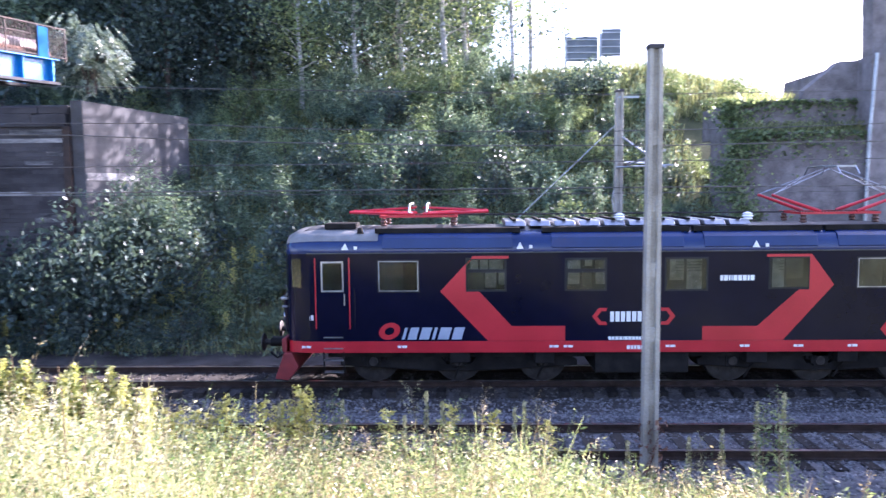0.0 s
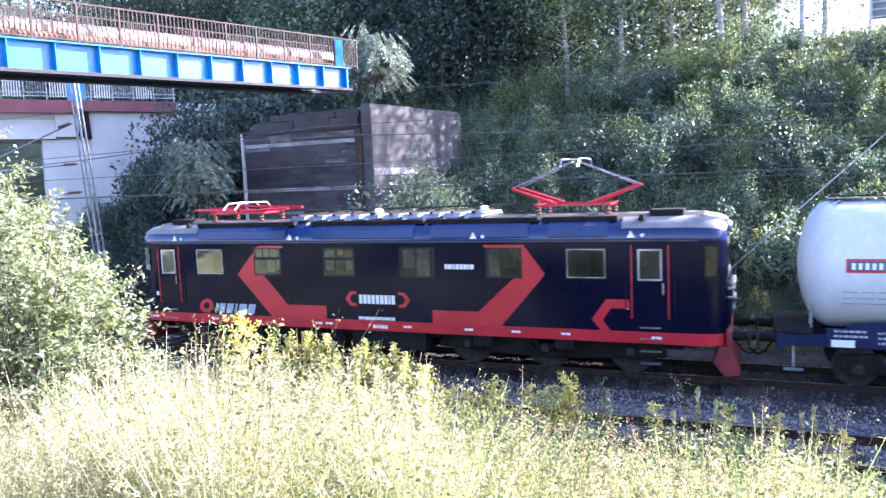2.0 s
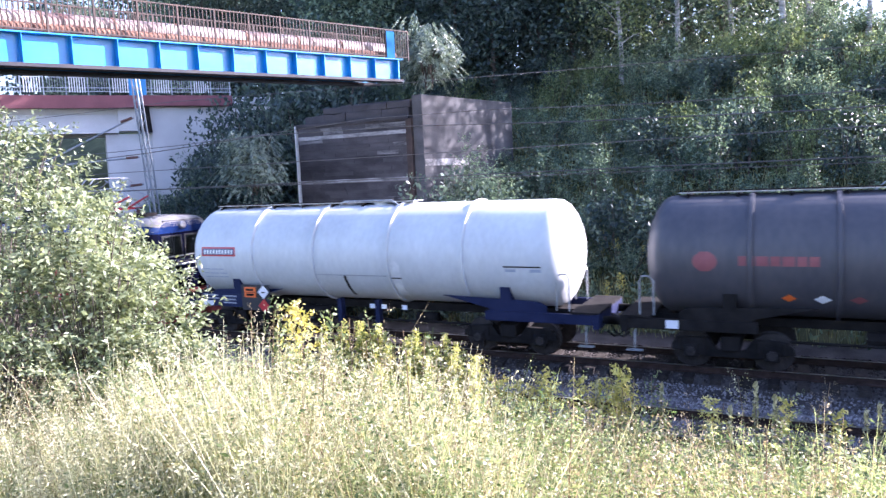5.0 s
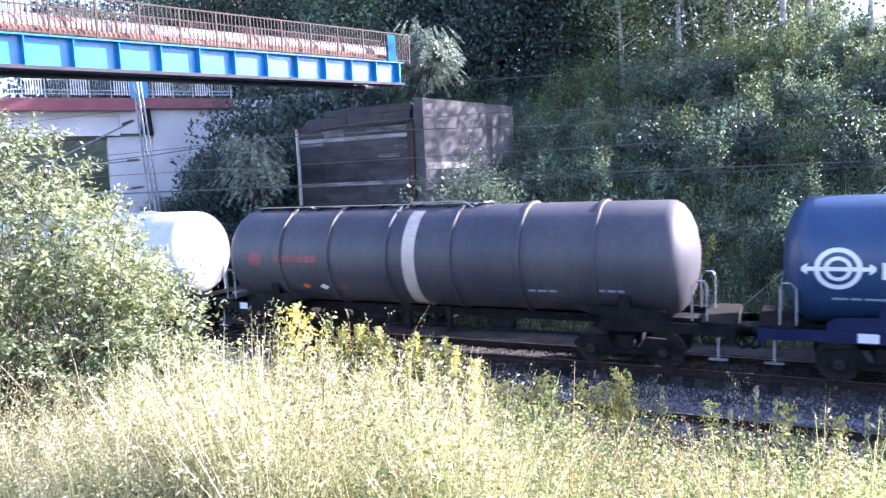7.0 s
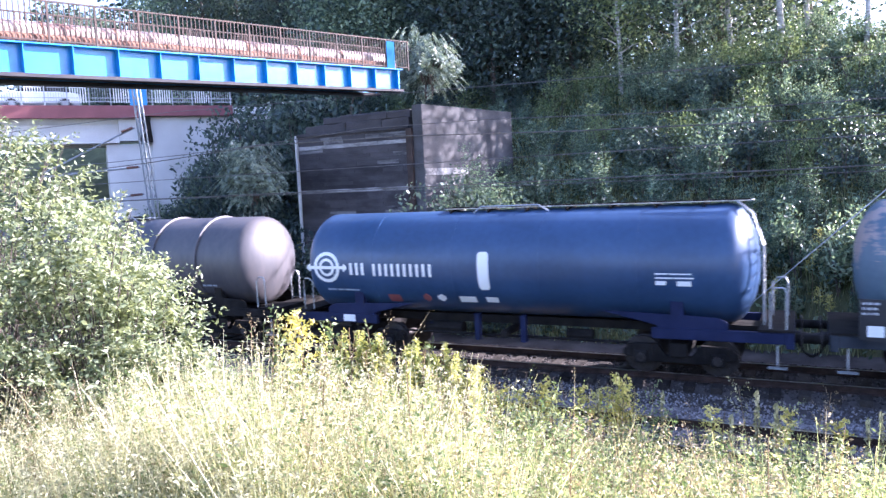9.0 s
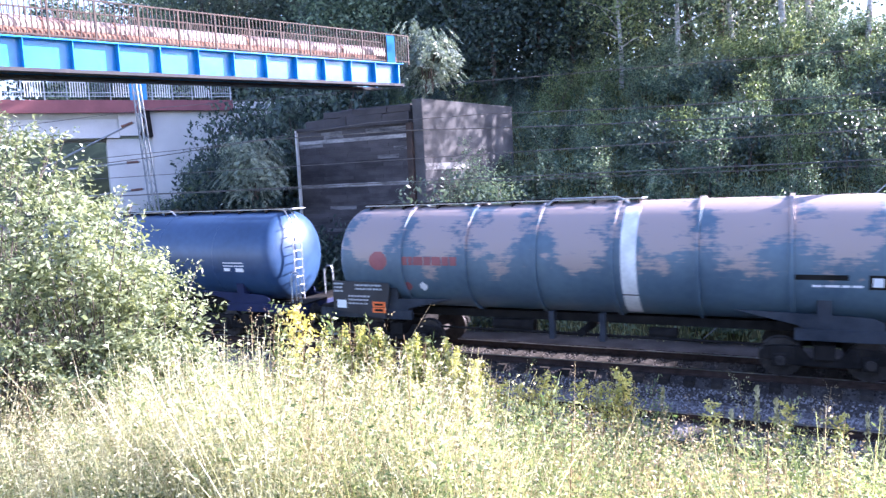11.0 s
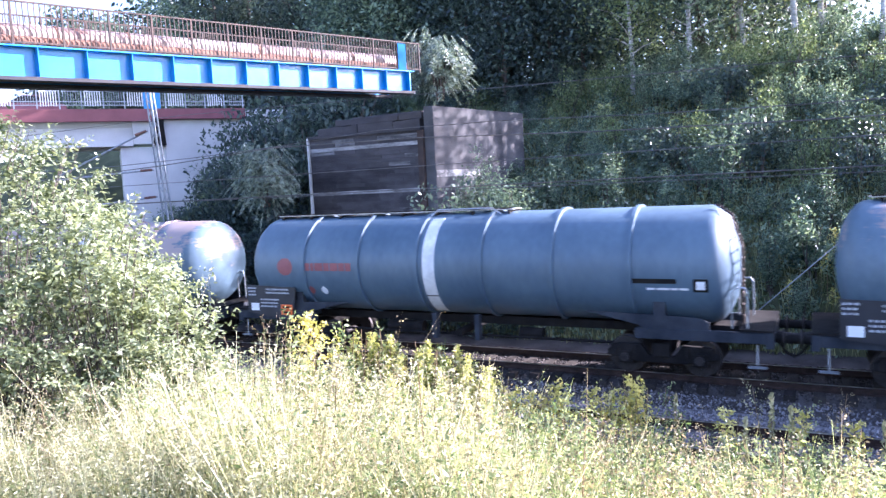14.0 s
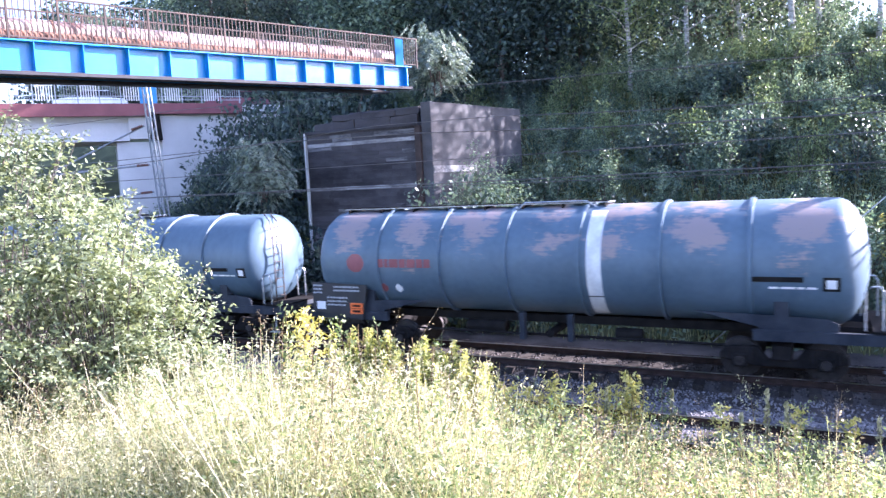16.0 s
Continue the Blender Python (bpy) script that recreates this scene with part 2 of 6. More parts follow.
def quads(name, corners, mat):
    """One mesh of loose quads from an array of n x 4 x 3."""
    c = np.asarray(corners, dtype=np.float32)
    n = len(c)
    me = bpy.data.meshes.new(name)
    me.vertices.add(4 * n), me.loops.add(4 * n), me.polygons.add(n)
    me.vertices.foreach_set("co", c.ravel())
    me.loops.foreach_set("vertex_index", np.arange(4 * n, dtype=np.int32))
    me.polygons.foreach_set("loop_start", np.arange(0, 4 * n, 4, dtype=np.int32))
    me.update(calc_edges=True)
    me.materials.append(M[mat])
    return me


# ---- ground ----
rng = np.random.default_rng(7)


def smooth_step(a, b, x):
    t = np.clip((x - a) / (b - a), 0, 1)
    return t * t * (3 - 2 * t)


def ground_height(x, y):
    """The cutting: near bank, track bed, far bank and the level land above."""
    x, y = np.asarray(x, float), np.asarray(y, float)
    toe = 11.6 - 0.9 * smooth_step(-1, -9, x)
    near = 3.35 * smooth_step(toe, toe - 11.5, y)
    foot = 22.4 - 0.06 * np.minimum(x, 0)
    top = 10.6 + 0.6 * np.sin(x * 0.13) - 2.2 * smooth_step(8, 22, x)
    far = top * np.clip((y - foot) / 15.5, 0, 1) ** 0.9
    far = np.minimum(far, top) * 1.0
    wob = 0.18 * np.sin(x * 0.9 + 0.4 * y) * np.sin(y * 0.7 - 0.3 * x) * smooth_step(0.0, 1.0, np.abs(y - 17) - 6.0)
    return near + far + wob - 0.42


def make_ground():
    xs = np.concatenate([np.linspace(-900, -60, 12), np.linspace(-56, -26, 22), np.linspace(-25, 22, 142), np.linspace(24, 50, 16), np.linspace(60, 900, 12)])
    ys = np.concatenate([np.linspace(-900, -30, 12), np.linspace(-25, -2, 16), np.linspace(-1, 42, 130), np.linspace(44, 70, 12), np.linspace(90, 1200, 12)])
    gx, gy = np.meshgrid(xs, ys)
    gz = ground_height(gx, gy)
    n, m = len(xs), len(ys)
    f = Form()
    f.v = list(zip(gx.ravel().tolist(), gy.ravel().tolist(), gz.ravel().tolist()))
    f.f = [(r * n + c, r * n + c + 1, (r + 1) * n + c + 1, (r + 1) * n + c) for r in range(m - 1) for c in range(n - 1)]
    tagged(part("ground", f, "soil", smooth=True), "earth of the railway cutting, overgrown banks", "ground", kind="structure")


make_ground()

TRACKS = (TRACK_Y, 14.02)


def make_bed():
    f = Form()
    f.prism([(11.5, -0.55), (11.9, -0.36), (12.3, -0.2), (15.7, -0.19), (16.3, -0.34), (16.6, -0.35), (16.6, -0.6)], "x", -140, 140)
    # carried on past the track as a dark strip in place of shaded soil
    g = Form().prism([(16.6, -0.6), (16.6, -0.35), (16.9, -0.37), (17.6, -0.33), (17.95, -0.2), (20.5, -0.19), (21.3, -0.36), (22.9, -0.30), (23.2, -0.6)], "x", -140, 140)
    tagged(part("oily_ballast_bed", g, "dark_ballast"), "dark oily ballast under the far track, darkened further for shade", "ballast", kind="structure")
    tagged(part("ballast_bed", f, "ballast"), "grey crushed stone ballast under the near track", "ballast", kind="structure")


make_bed()


def make_stones(count, y0, y1, mat, label):
    """Loose ballast stones, eight-sided and uneven."""
    x = rng.uniform(-17, 11, count)
    y = rng.uniform(y0, y1, count)
    prof = np.interp(y, [11.5, 11.9, 12.3, 15.7, 16.3, 16.9, 17.6, 17.95, 20.5, 21.3, 21.9], [-.55, -.36, -.2, -.19, -.34, -.37, -.33, -.2, -.19, -.42, -.6])
    r = rng.uniform(0.018, 0.042, count)
    base = np.array([(1, 0, 0), (0, 1, 0), (-1, 0, 0), (0, -1, 0), (0, 0, 1), (0, 0, -1)], float)
    a = rng.uniform(0, math.tau, count)
    v = base[None] * (r[:, None, None] * rng.uniform(0.6, 1.3, (count, 6, 3)))
    c, s = np.cos(a)[:, None], np.sin(a)[:, None]
    w = np.stack([v[..., 0] * c - v[..., 1] * s, v[..., 0] * s + v[..., 1] * c, v[..., 2]], -1)
    w += np.stack([x, y, prof + r * 0.3], -1)[:, None]
    tri = np.array([(0, 1, 4), (1, 2, 4), (2, 3, 4), (3, 0, 4), (1, 0, 5), (2, 1, 5), (3, 2, 5), (0, 3, 5)])
    idx = (np.arange(count)[:, None, None] * 6 + tri[None]).reshape(-1)
    me = bpy.data.meshes.new("ballast_stones")
    nt = count * 8
    me.vertices.add(count * 6), me.loops.add(nt * 3), me.polygons.add(nt)
    me.vertices.foreach_set("co", w.astype(np.float32).ravel())
    me.loops.foreach_set("vertex_index", idx.astype(np.int32))
    me.polygons.foreach_set("loop_start", np.arange(0, nt * 3, 3, dtype=np.int32))
    me.update(calc_edges=True)
    me.materials.append(M[mat])
    tagged(new("ballast_stones", me), label, "ballast", kind="stuff")


make_stones(30000, 11.6, 17.6, "stone", "loose grey ballast stones round the near track")
make_stones(15000, 17.6, 21.6, "dark_stone", "dark oily ballast stones round the far track, darkened for shade")


def make_track(y, name):
    t = tagged(new(name), "rusty rails on dark sleepers", "track", kind="structure")
    prof = [(-0.065, -0.172), (0.065, -0.172), (0.065, -0.155), (0.012, -0.14), (0.01, -0.05), (0.034, -0.035), (0.034, -0.006), (-0.034, -0.006), (-0.034, -0.035), (-0.01, -0.05), (-0.012, -0.14), (-0.065, -0.155)]
    for dy in (-0.75, 0.75):
        rail = part("rail", Form().prism([(y + dy + u, w) for u, w in prof], "x", -140, 140), "rail_rust", t)
        part("rail_head", Form().box(-140, 140, y + dy - 0.033, y + dy + 0.033, -0.006, 0.0), "rail_head", rail, "worn bright running surface")
    return t


tracks = [make_track(y, "track_%d" % (i + 1)) for i, y in enumerate(TRACKS)]

# ---- footbridge ----
BR_A, BR_B = Vector((-13.7, 24.2, 0)), Vector((-18.4, 6.6, 0))     # along the face that the camera sees


def make_footbridge():
    way = (BR_B - BR_A).normalized()
    side = Vector((way.y, -way.x, 0))
    if side.x > 0:
        side = -side
    # the thing's own x runs along the bridge, y across it away from the seen face
    m = Matrix.Translation((BR_A.x, BR_A.y, 0)) @ Matrix(((way.x, side.x, 0, 0), (way.y, side.y, 0, 0), (0, 0, 1, 0), (0, 0, 0, 1)))
    b = thing("footbridge", "blue steel girder footbridge with rusty railings and lagged pipes", "bridge", at=m)
    L = (BR_B - BR_A).length
    drop = 0.62 / L     # it falls slightly towards the near bank

    def z(u, h):
        return h - drop * u
    top, bot = 9.34, 8.62

    def slab(f, u0, u1, y0, y1, h0, h1):
        f.add([(u, y, z(u, h)) for h in (h0, h1) for y in (y0, y1) for u in (u0, u1)], [(0, 2, 3, 1), (4, 5, 7, 6), (0, 1, 5, 4), (2, 6, 7, 3), (0, 4, 6, 2), (1, 3, 7, 5)])
        return f
    for y0 in (0.0, 1.25):
        g = part("girder", slab(Form(), 0.1, L, y0, y0 + 0.02, bot, top), "blue", b, "sky-blue painted web plate")
        part("flange", slab(Form(), 0.1, L, y0 - 0.22, y0 + 0.16, top, top + 0.03), "blue", g)
        part("flange", slab(Form(), 0.1, L, y0 - 0.22, y0 + 0.16, bot - 0.09, bot), "bridge_black", g, "near-black bottom flange")
        u = 0.35
        while u < L:
            part("stiffener", slab(Form(), u, u + 0.016, y0 - 0.20, y0, bot, top), "blue", g)
            u += 1.17
    part("deck", slab(Form(), 0.1, L, 0.16, 1.09, top - 0.25, top - 0.12), "bridge_black", b, "dark underside and walkway plates")
    for y0 in (-0.1, 1.35):
        part("handrail", slab(Form(), -0.35, L, y0 - 0.02, y0 + 0.02, top + 1.06, top + 1.10), "railing_steel", b)
        part("bottom_rail", slab(Form(), -0.35, L, y0 - 0.015, y0 + 0.015, top + 0.10, top + 0.13), "railing_steel", b)
        f, u, n = Form(), -0.33, 0
        while u < L:
            if n % 9:
                slab(f, u, u + 0.022, y0 - 0.011, y0 + 0.011, top + 0.12, top + 1.07)
            else:
                part("post", slab(Form(), u, u + 0.05, y0 - 0.025, y0 + 0.025, top, top + 1.08), "railing_steel", b)
            u += 0.13
            n += 1
        tagged(part("railing_infill", f, "railing_steel", b, "thin rusty dark upright bars"), kind="stuff")
    part("end_panel", slab(Form(), 0.45, 0.85, -0.15, -0.125, top + 0.04, top + 1.02), "matte_blue", b, "blue sheet on the railing")
    part("lower_pipe", Form().tube([(0.1, 0.22, z(0.1, top + 0.2)), (L, 0.22, z(L, top + 0.2))], 0.13, 14), "rust", b, "rusty bare pipe", smooth=True)
    for y0, r, h in ((0.62, 0.28, 0.42),):
        pipe = part("pipe", Form().tube([(0.1, y0, z(0.1, top + h)), (L, y0, z(L, top + h))], r, 20), "lagging", b, "rusty pipe in peeling metal lagging", smooth=True)
        u = 0.2
        while u < L:
            f = Form()
            f.tube([(u, y0, z(u, top + h)), (u + 0.06, y0, z(u + 0.06, top + h))], r + 0.015, 20)
            part("strap", f, "rust", pipe)
            u += 2.1 + 0.25 * math.sin(u * 7)
    return b


make_footbridge()


def make_abutment():
    a = tagged(new("abutment"), "stained concrete abutment faced with dark weathered courses", "abutment", kind="structure")
    # core, corner at (-13.75, 25), wing wall running back into the bank
    core = Form().prism([(-19.4, 25.02), (-13.75, 25.02), (-13.75, 25.5), (-12.6, 31.0), (-13.2, 31.2), (-15, 33), (-19.4, 33)], "z", -0.6, 7.35)
    part("core", core, "stained", a)
    part("wing_wall", Form().prism([(-13.74, 24.95), (-13.30, 24.95), (-12.05, 31.4), (-12.5, 31.5)], "z", -0.6, 8.12), "wing_concrete", a, "pale board-marked concrete wing wall", bevel=0.03)
    part("wing_band", Form().prism([(-13.285, 24.97), (-13.26, 24.97), (-12.72, 27.8), (-12.745, 27.8)], "z", 5.35, 5.62), "limewash", a, "pale limewashed band")
    part("ledge", Form().prism([(-19.5, 24.85), (-13.9, 24.85), (-13.9, 25.1), (-19.5, 25.1)], "z", 7.22, 7.36), "stained", a, bevel=0.02)
    rr = random.Random(3)
    z = -0.3
    while z < 7.15:
        h = 0.155
        white = 6.62 < z + 0.08 < 6.80 or 4.84 < z + 0.08 < 5.0
        x = -19.35
        while x < -13.95:
            w = rr.uniform(0.9, 1.5)
            x1 = min(x + w, -13.92)
            d = rr.uniform(0.0, 0.014)
            part("course_block", Form().box(x + 0.003, x1 - 0.003, 24.93 - d, 25.03, z + 0.003, z + h - 0.003), "limewash" if white else "limewash_thin" if rr.random() < 0.10 else "stained", a)
            x = x1
        z += h
    part("edge_post", Form().box(-13.98, -13.74, 24.80, 25.02, -0.4, 7.22), "railing_steel", a, "rusty steel corner guard")
    part("edge_post", Form().box(-19.45, -19.37, 24.82, 25.02, -0.4, 7.3), "pale_concrete", a)
    # crumbling parapet over the ledge
    for row, (x0, h) in enumerate(((-19.0, 0.34), (-18.1, 0.28))):
        z = (7.36, 7.70, 8.0)[row]
        x = x0
        while x < -13.95:
            w = rr.uniform(0.9, 1.9)
            x1 = min(x + w, -13.9)
            d0, d1, d2 = (rr.uniform(-0.05, 0.03) for _ in range(3))
            part("stone_block", Form().prism([(x, z), (x1 - 0.004, z), (x1 - 0.004, z + h + d0), ((x + x1) / 2, z + h + d1), (x, z + h + d2)], "y", 25.0 + row * 0.10 + rr.uniform(-0.03, 0.03), 25.9), "stained", a, bevel=0.03)
            x = x1
    part("bearing_shelf", Form().box(-17.5, -14.1, 25.5, 27.6, 7.35, 8.05), "stained", a, bevel=0.03)


make_abutment()


# ---- road bridge ----
def make_road_bridge():
    p, q = Vector((-30.0, 33.6, 0)), Vector((-52.5, 4.7, 0))
    way = (q - p).normalized()
    side = Vector((way.y, -way.x, 0))
    if side.x > 0:
        side = -side
    m = Matrix.Translation(p) @ Matrix(((way.x, side.x, 0, 0), (way.y, side.y, 0, 0), (0, 0, 1, 0), (0, 0, 0, 1)))
    b = thing("road_bridge", "concrete road bridge with a dark red deck edge and white railings", "bridge", at=m)
    L = (q - p).length
    part("deck", Form().box(-12, L, 0.15, 9.0, 9.75, 10.15), "pale_concrete", b)
    part("deck_edge", Form().box(0.6, 5.55, 0, 0.2, 9.62, 10.22), "deck_red", b, "dark red painted edge beam", bevel=0.02)
    part("deck_edge", Form().box(5.75, L, -0.06, 0.2, 9.50, 10.20), "deck_red", b, "dark red painted edge beam", bevel=0.02)
    part("beam", Form().prism([(0.35, 9.6), (0.6, 9.2), (0.35, 8.35), (0.3, 8.15), (1.4, 8.15), (1.35, 8.35), (1.1, 9.2), (1.4, 9.6)], "x", 6.9, L), "pale_concrete", b, "pale concrete bridge beam")
    part("beam", Form().prism([(3.35, 9.6), (3.6, 9.2), (3.3, 8.15), (4.4, 8.15), (4.1, 9.2), (4.4, 9.6)], "x", 6.9, L), "pale_concrete", b)
    part("beam_end", Form().box(5.7, 6.9, 0.3, 1.4, 8.25, 9.55), "pale_concrete", b, bevel=0.02)
    part("bearing_post", Form().prism([(5.25, 9.75), (5.6, 9.75), (5.85, 8.15), (5.15, 8.15)], "y", 0.1, 0.5), "under", b)
    part("abutment_wall", Form().box(-6.0, 5.2, 0.4, 8.6, -0.6, 9.62), "pale_concrete", b, "pale rendered abutment wall")
    part("bearing_wall", Form().box(4.4, 7.6, 0.55, 8.4, -0.6, 8.1), "pale_concrete", b, "pale rendered abutment wall")
    part("pier", Form().box(20.0, 21.5, 0.8, 8.0, -0.6, 8.15), "pale_concrete", b)
    part("joint", Form().box(-1.0, -0.94, 0.38, 0.41, 0, 9.6), "concrete", b)
    # railing: panels of white bars in steel frames
    u = 0.7
    part("top_rail", Form().box(0.6, L, 0.05, 0.11, 11.26, 11.32), "galvanised", b)
    part("mid_rail", Form().box(0.6, L, 0.06, 0.10, 10.60, 10.64), "galvanised", b)
    part("mid_rail", Form().box(0.6, L, 0.06, 0.10, 10.40, 10.44), "galvanised", b)
    n = 0
    while u < 21:
        part("post", Form().box(u - 0.03, u + 0.03, 0.04, 0.12, 10.2, 11.28), "galvanised", b)
        if n % 2:
            panel = part("railing_panel", Form().box(u + 0.1, u + 0.96, 0.05, 0.10, 11.16, 11.20), "white_paint", b, "white painted bars")
            for i in range(7):
                part("bar", Form().box(u + 0.13 + i * 0.125, u + 0.18 + i * 0.125, 0.03, 0.08, 10.36, 11.18), "white_paint", panel)
        else:
            panel = part("railing_panel", Form().box(u + 0.1, u + 0.96, 0.06, 0.09, 11.16, 11.19), "galvanised", b)
            for i in range(7):
                part("bar", Form().box(u + 0.13 + i * 0.125, u + 0.15 + i * 0.125, 0.06, 0.08, 10.42, 11.18), "galvanised", panel)
        u += 1.08
        n += 1
    part("blue_cabinet", Form().box(5.3, 6.2, 0.02, 0.14, 10.15, 11.45), "blue", b, "blue panel on the railing")
    part("far_parapet", Form().box(-2, L, 8.7, 8.9, 10.15, 11.2), "galvanised", b)
    return b


make_road_bridge()


# ---- masts and wires ----
def concrete_mast(x, y, base, height, w, name_label, arms):
    m = thing("catenary_mast", name_label, "mast", at=pose(x, y, base))
    f = Form()
    for s in (-1, 1):
        f.prism([(s * w * 0.5, 0), (s * w * 0.2, 0), (s * w * 0.16, height), (s * w * 0.42, height)], "y", -w * 0.4, w * 0.4)
    part("flange", f, "concrete", m, bevel=0.01)
    web = Form().prism([(-w * 0.25, 0), (w * 0.25, 0), (w * 0.2, height), (-w * 0.2, height)], "y", -w * 0.15, w * 0.15)
    part("web", web, "concrete", m)
    for k in range(int(height / 1.1)):
        part("batten", Form().box(-w * 0.27, w * 0.27, -w * 0.3, w * 0.3, 0.6 + k * 1.1, 0.85 + k * 1.1), "concrete", m)
    part("cap", Form().box(-w * 0.5, w * 0.5, -w * 0.45, w * 0.45, height - 0.02, height + 0.06), "stained", m, bevel=0.02)
    if arms:
        arms(m)
    return m


def far_arms(m):
    for z0, z1, y1 in ((6.0, 6.35, -3.3), (6.9, 5.9, -3.4)):
        part("bracket_tube", Form().tube([(0.1, -0.1, z0), (0.5, y1, z1)], 0.03, 8), "galvanised", m)
    part("bracket_tube", Form().tube([(-0.1, -0.15, 6.0), (1.1, -2.0, 6.0)], 0.025, 8), "galvanised", m)
    part("insulator", Form().tube([(0.13, -0.25, 6.02), (0.2, -0.65, 6.08)], 0.06, 10), "insulator", m)
    part("crossbar", Form().box(-0.05, 0.6, -0.05, 0.05, 8.1, 8.16), "galvanised", m)
    part("bracket_tube", Form().tube([(0.2, 0, 6.15), (1.1, -0.3, 6.1)], 0.03, 8), "white_paint", m)
    part("guy_wire", Form().tube([(-0.1, 0, 7.3), (-3.0, 0, 4.55), (-7.5, 0.0, 0.25)], 0.018, 5), "galvanised", m)
    part("weight_arm", Form().tube([(-0.1, -0.2, 4.2), (-0.25, -0.3, 5.0), (-0.2, -0.3, 5.3)], 0.02, 6), "galvanised", m)


concrete_mast(3.16, 12.1, -0.45, 7.68, 0.27, "weathered grey concrete catenary mast beside the near track", None)
concrete_mast(4.78, 22.4, -0.45, 8.3, 0.27, "grey concrete catenary mast with brackets and a guy wire", far_arms)


def mast_creeper(x, y, base):
    c = thing("dry_creeper", "dry brown creeper round the foot of the mast", "creeper", at=pose(x, y, base))
    f = Form()
    rr = random.Random(9)
    for k in range(7):
        a, h = rr.uniform(0, math.tau), rr.uniform(0.7, 1.5)
        f.tube([(0.17 * math.cos(a + t * 2.2), 0.15 * math.sin(a + t * 2.2), h * t) for t in (0, 0.25, 0.5, 0.75, 1.0)], [0.014, 0.012, 0.010, 0.007, 0.004], 5)
    tagged(part("vine", f, "rust", c), kind="stuff")
    local = np.random.default_rng(4)
    p = np.stack([local.normal(size=150) * 0.13, local.normal(size=150) * 0.12 - 0.05, local.uniform(0.1, 1.4, 150)], -1)
    d = local.normal(size=(150, 3)) * 0.035
    e = local.normal(size=(150, 3)) * 0.022
    tagged(part("dry_leaf", quads("dry_leaf", np.stack([p - d, p + e, p + d, p - e], 1), "rust"), None, c), kind="stuff")


mast_creeper(3.16, 12.1, -0.4)


def lattice_mast():
    m = thing("lattice_mast", "galvanised steel lattice catenary mast with bracket arms", "mast", at=pose(-24.15, 21.6, -0.4, 0, -5.0, 0))
    h = 10.3
    for sx in (-1, 1):
        for sy in (-1, 1):
            part("chord", Form().add([(sx * (0.17 - 0.05 * t) + dx, sy * (0.13 - 0.04 * t) + dy, t * h) for t in (0, 1) for dx, dy in ((-0.026, -0.026), (0.026, -0.026), (0.026, 0.026), (-0.026, 0.026))],
                                     [(0, 1, 5, 4), (1, 2, 6, 5), (2, 3, 7, 6), (3, 0, 4, 7), (4, 5, 6, 7), (3, 2, 1, 0)]), "mast_steel", m)
    n = 22
    for sy in (-1, 1):
        for k in range(n):
            z0, z1 = k * h / n, (k + 1) * h / n
            s = 1 if k % 2 else -1
            part("lacing", Form().tube([(-s * 0.145, sy * 0.11, z0), (s * 0.145, sy * 0.11, z1)], 0.018, 5), "mast_steel", m)
    for z0, z1, ln in ((8.4, 6.9, 2.6), (6.75, 6.72, 2.7), (5.6, 5.5, 2.5)):
        part("bracket_arm", Form().tube([(-0.2, -0.2, z0), (-1.0 - ln * 0.75, -ln, z1)], 0.04, 8), "mast_steel", m)
        part("insulator", Form().tube([(-0.25, -0.25, z0), (-0.52, -0.62, z0 - 0.1 * (z0 - z1))], 0.055, 10), "insulator", m)
    return m


lattice_mast()


def wire(points, r=0.012):
    f = Form().tube(points, r, 5)
    return tagged(part("overhead_wire", f, "wire"), "thin overhead line wire along the tracks", "wire", "overhead wires")


for y, zc, zm in ((18.95, 5.62, 6.9), (14.0, 4.95, 6.25)):
    wire([(-120, y, zc), (120, y, zc)])
    wire([(x, y, zm - 0.5 + 0.5 * ((x - 4) / 29.0 - round((x - 4) / 29.0)) ** 2 * 4) for x in range(-120, 121, 4)])
wire([(-120, 22.6, 8.35), (-24.4, 22.6, 8.6), (4.8, 22.4, 7.75), (60, 22.5, 8.0)])
wire([(-120, 22.6, 4.6), (-24.4, 21.8, 4.9), (4.8, 22.3, 4.75), (60, 22.5, 4.7)])


# ---- brick abutment and terrace walls beside the bank ----
def make_brick_walls():
    a = tagged(new("brick_abutment"), "dark brick bridge abutment with terraced retaining walls", "wall", kind="structure")
    part("terrace", Form().box(9.8, 18, 26.2, 29.0, -0.5, 6.75), "grey_brick", a, "dark brick lower terrace wall", bevel=0.03)
    part("terrace", Form().box(9.8, 18, 27.0, 30.0, 6.7, 7.95), "grey_brick", a, "dark brick upper terrace wall", bevel=0.03)
    part("coping", Form().box(9.7, 14.6, 26.9, 27.3, 7.95, 8.02), "grey_brick", a)
    part("coping", Form().box(9.7, 14.6, 26.1, 27.0, 6.75, 6.82), "grey_brick", a)
    part("sloping_wing", Form().prism([(12.3, 8.0), (12.5, 8.4), (13.7, 9.4), (15.5, 9.45), (15.5, 8.0)], "y", 26.95, 27.5), "grey_brick", a, bevel=0.02)
    part("tower", Form().box(14.35, 26, 26.0, 33, -0.5, 9.45), "grey_brick", a, "tall dark brick abutment")
    part("pillar", Form().prism([(14.9, 9.4), (26, 9.4), (26, 16), (14.7, 16)], "y", 27.0, 27.7), "grey_brick", a)
    part("downpipe", Form().tube([(14.2, 25.9, -0.3), (14.3, 25.9, 6.7), (14.45, 25.9, 9.5)], 0.06, 10), "galvanised", a, "pale metal downpipe")


make_brick_walls()


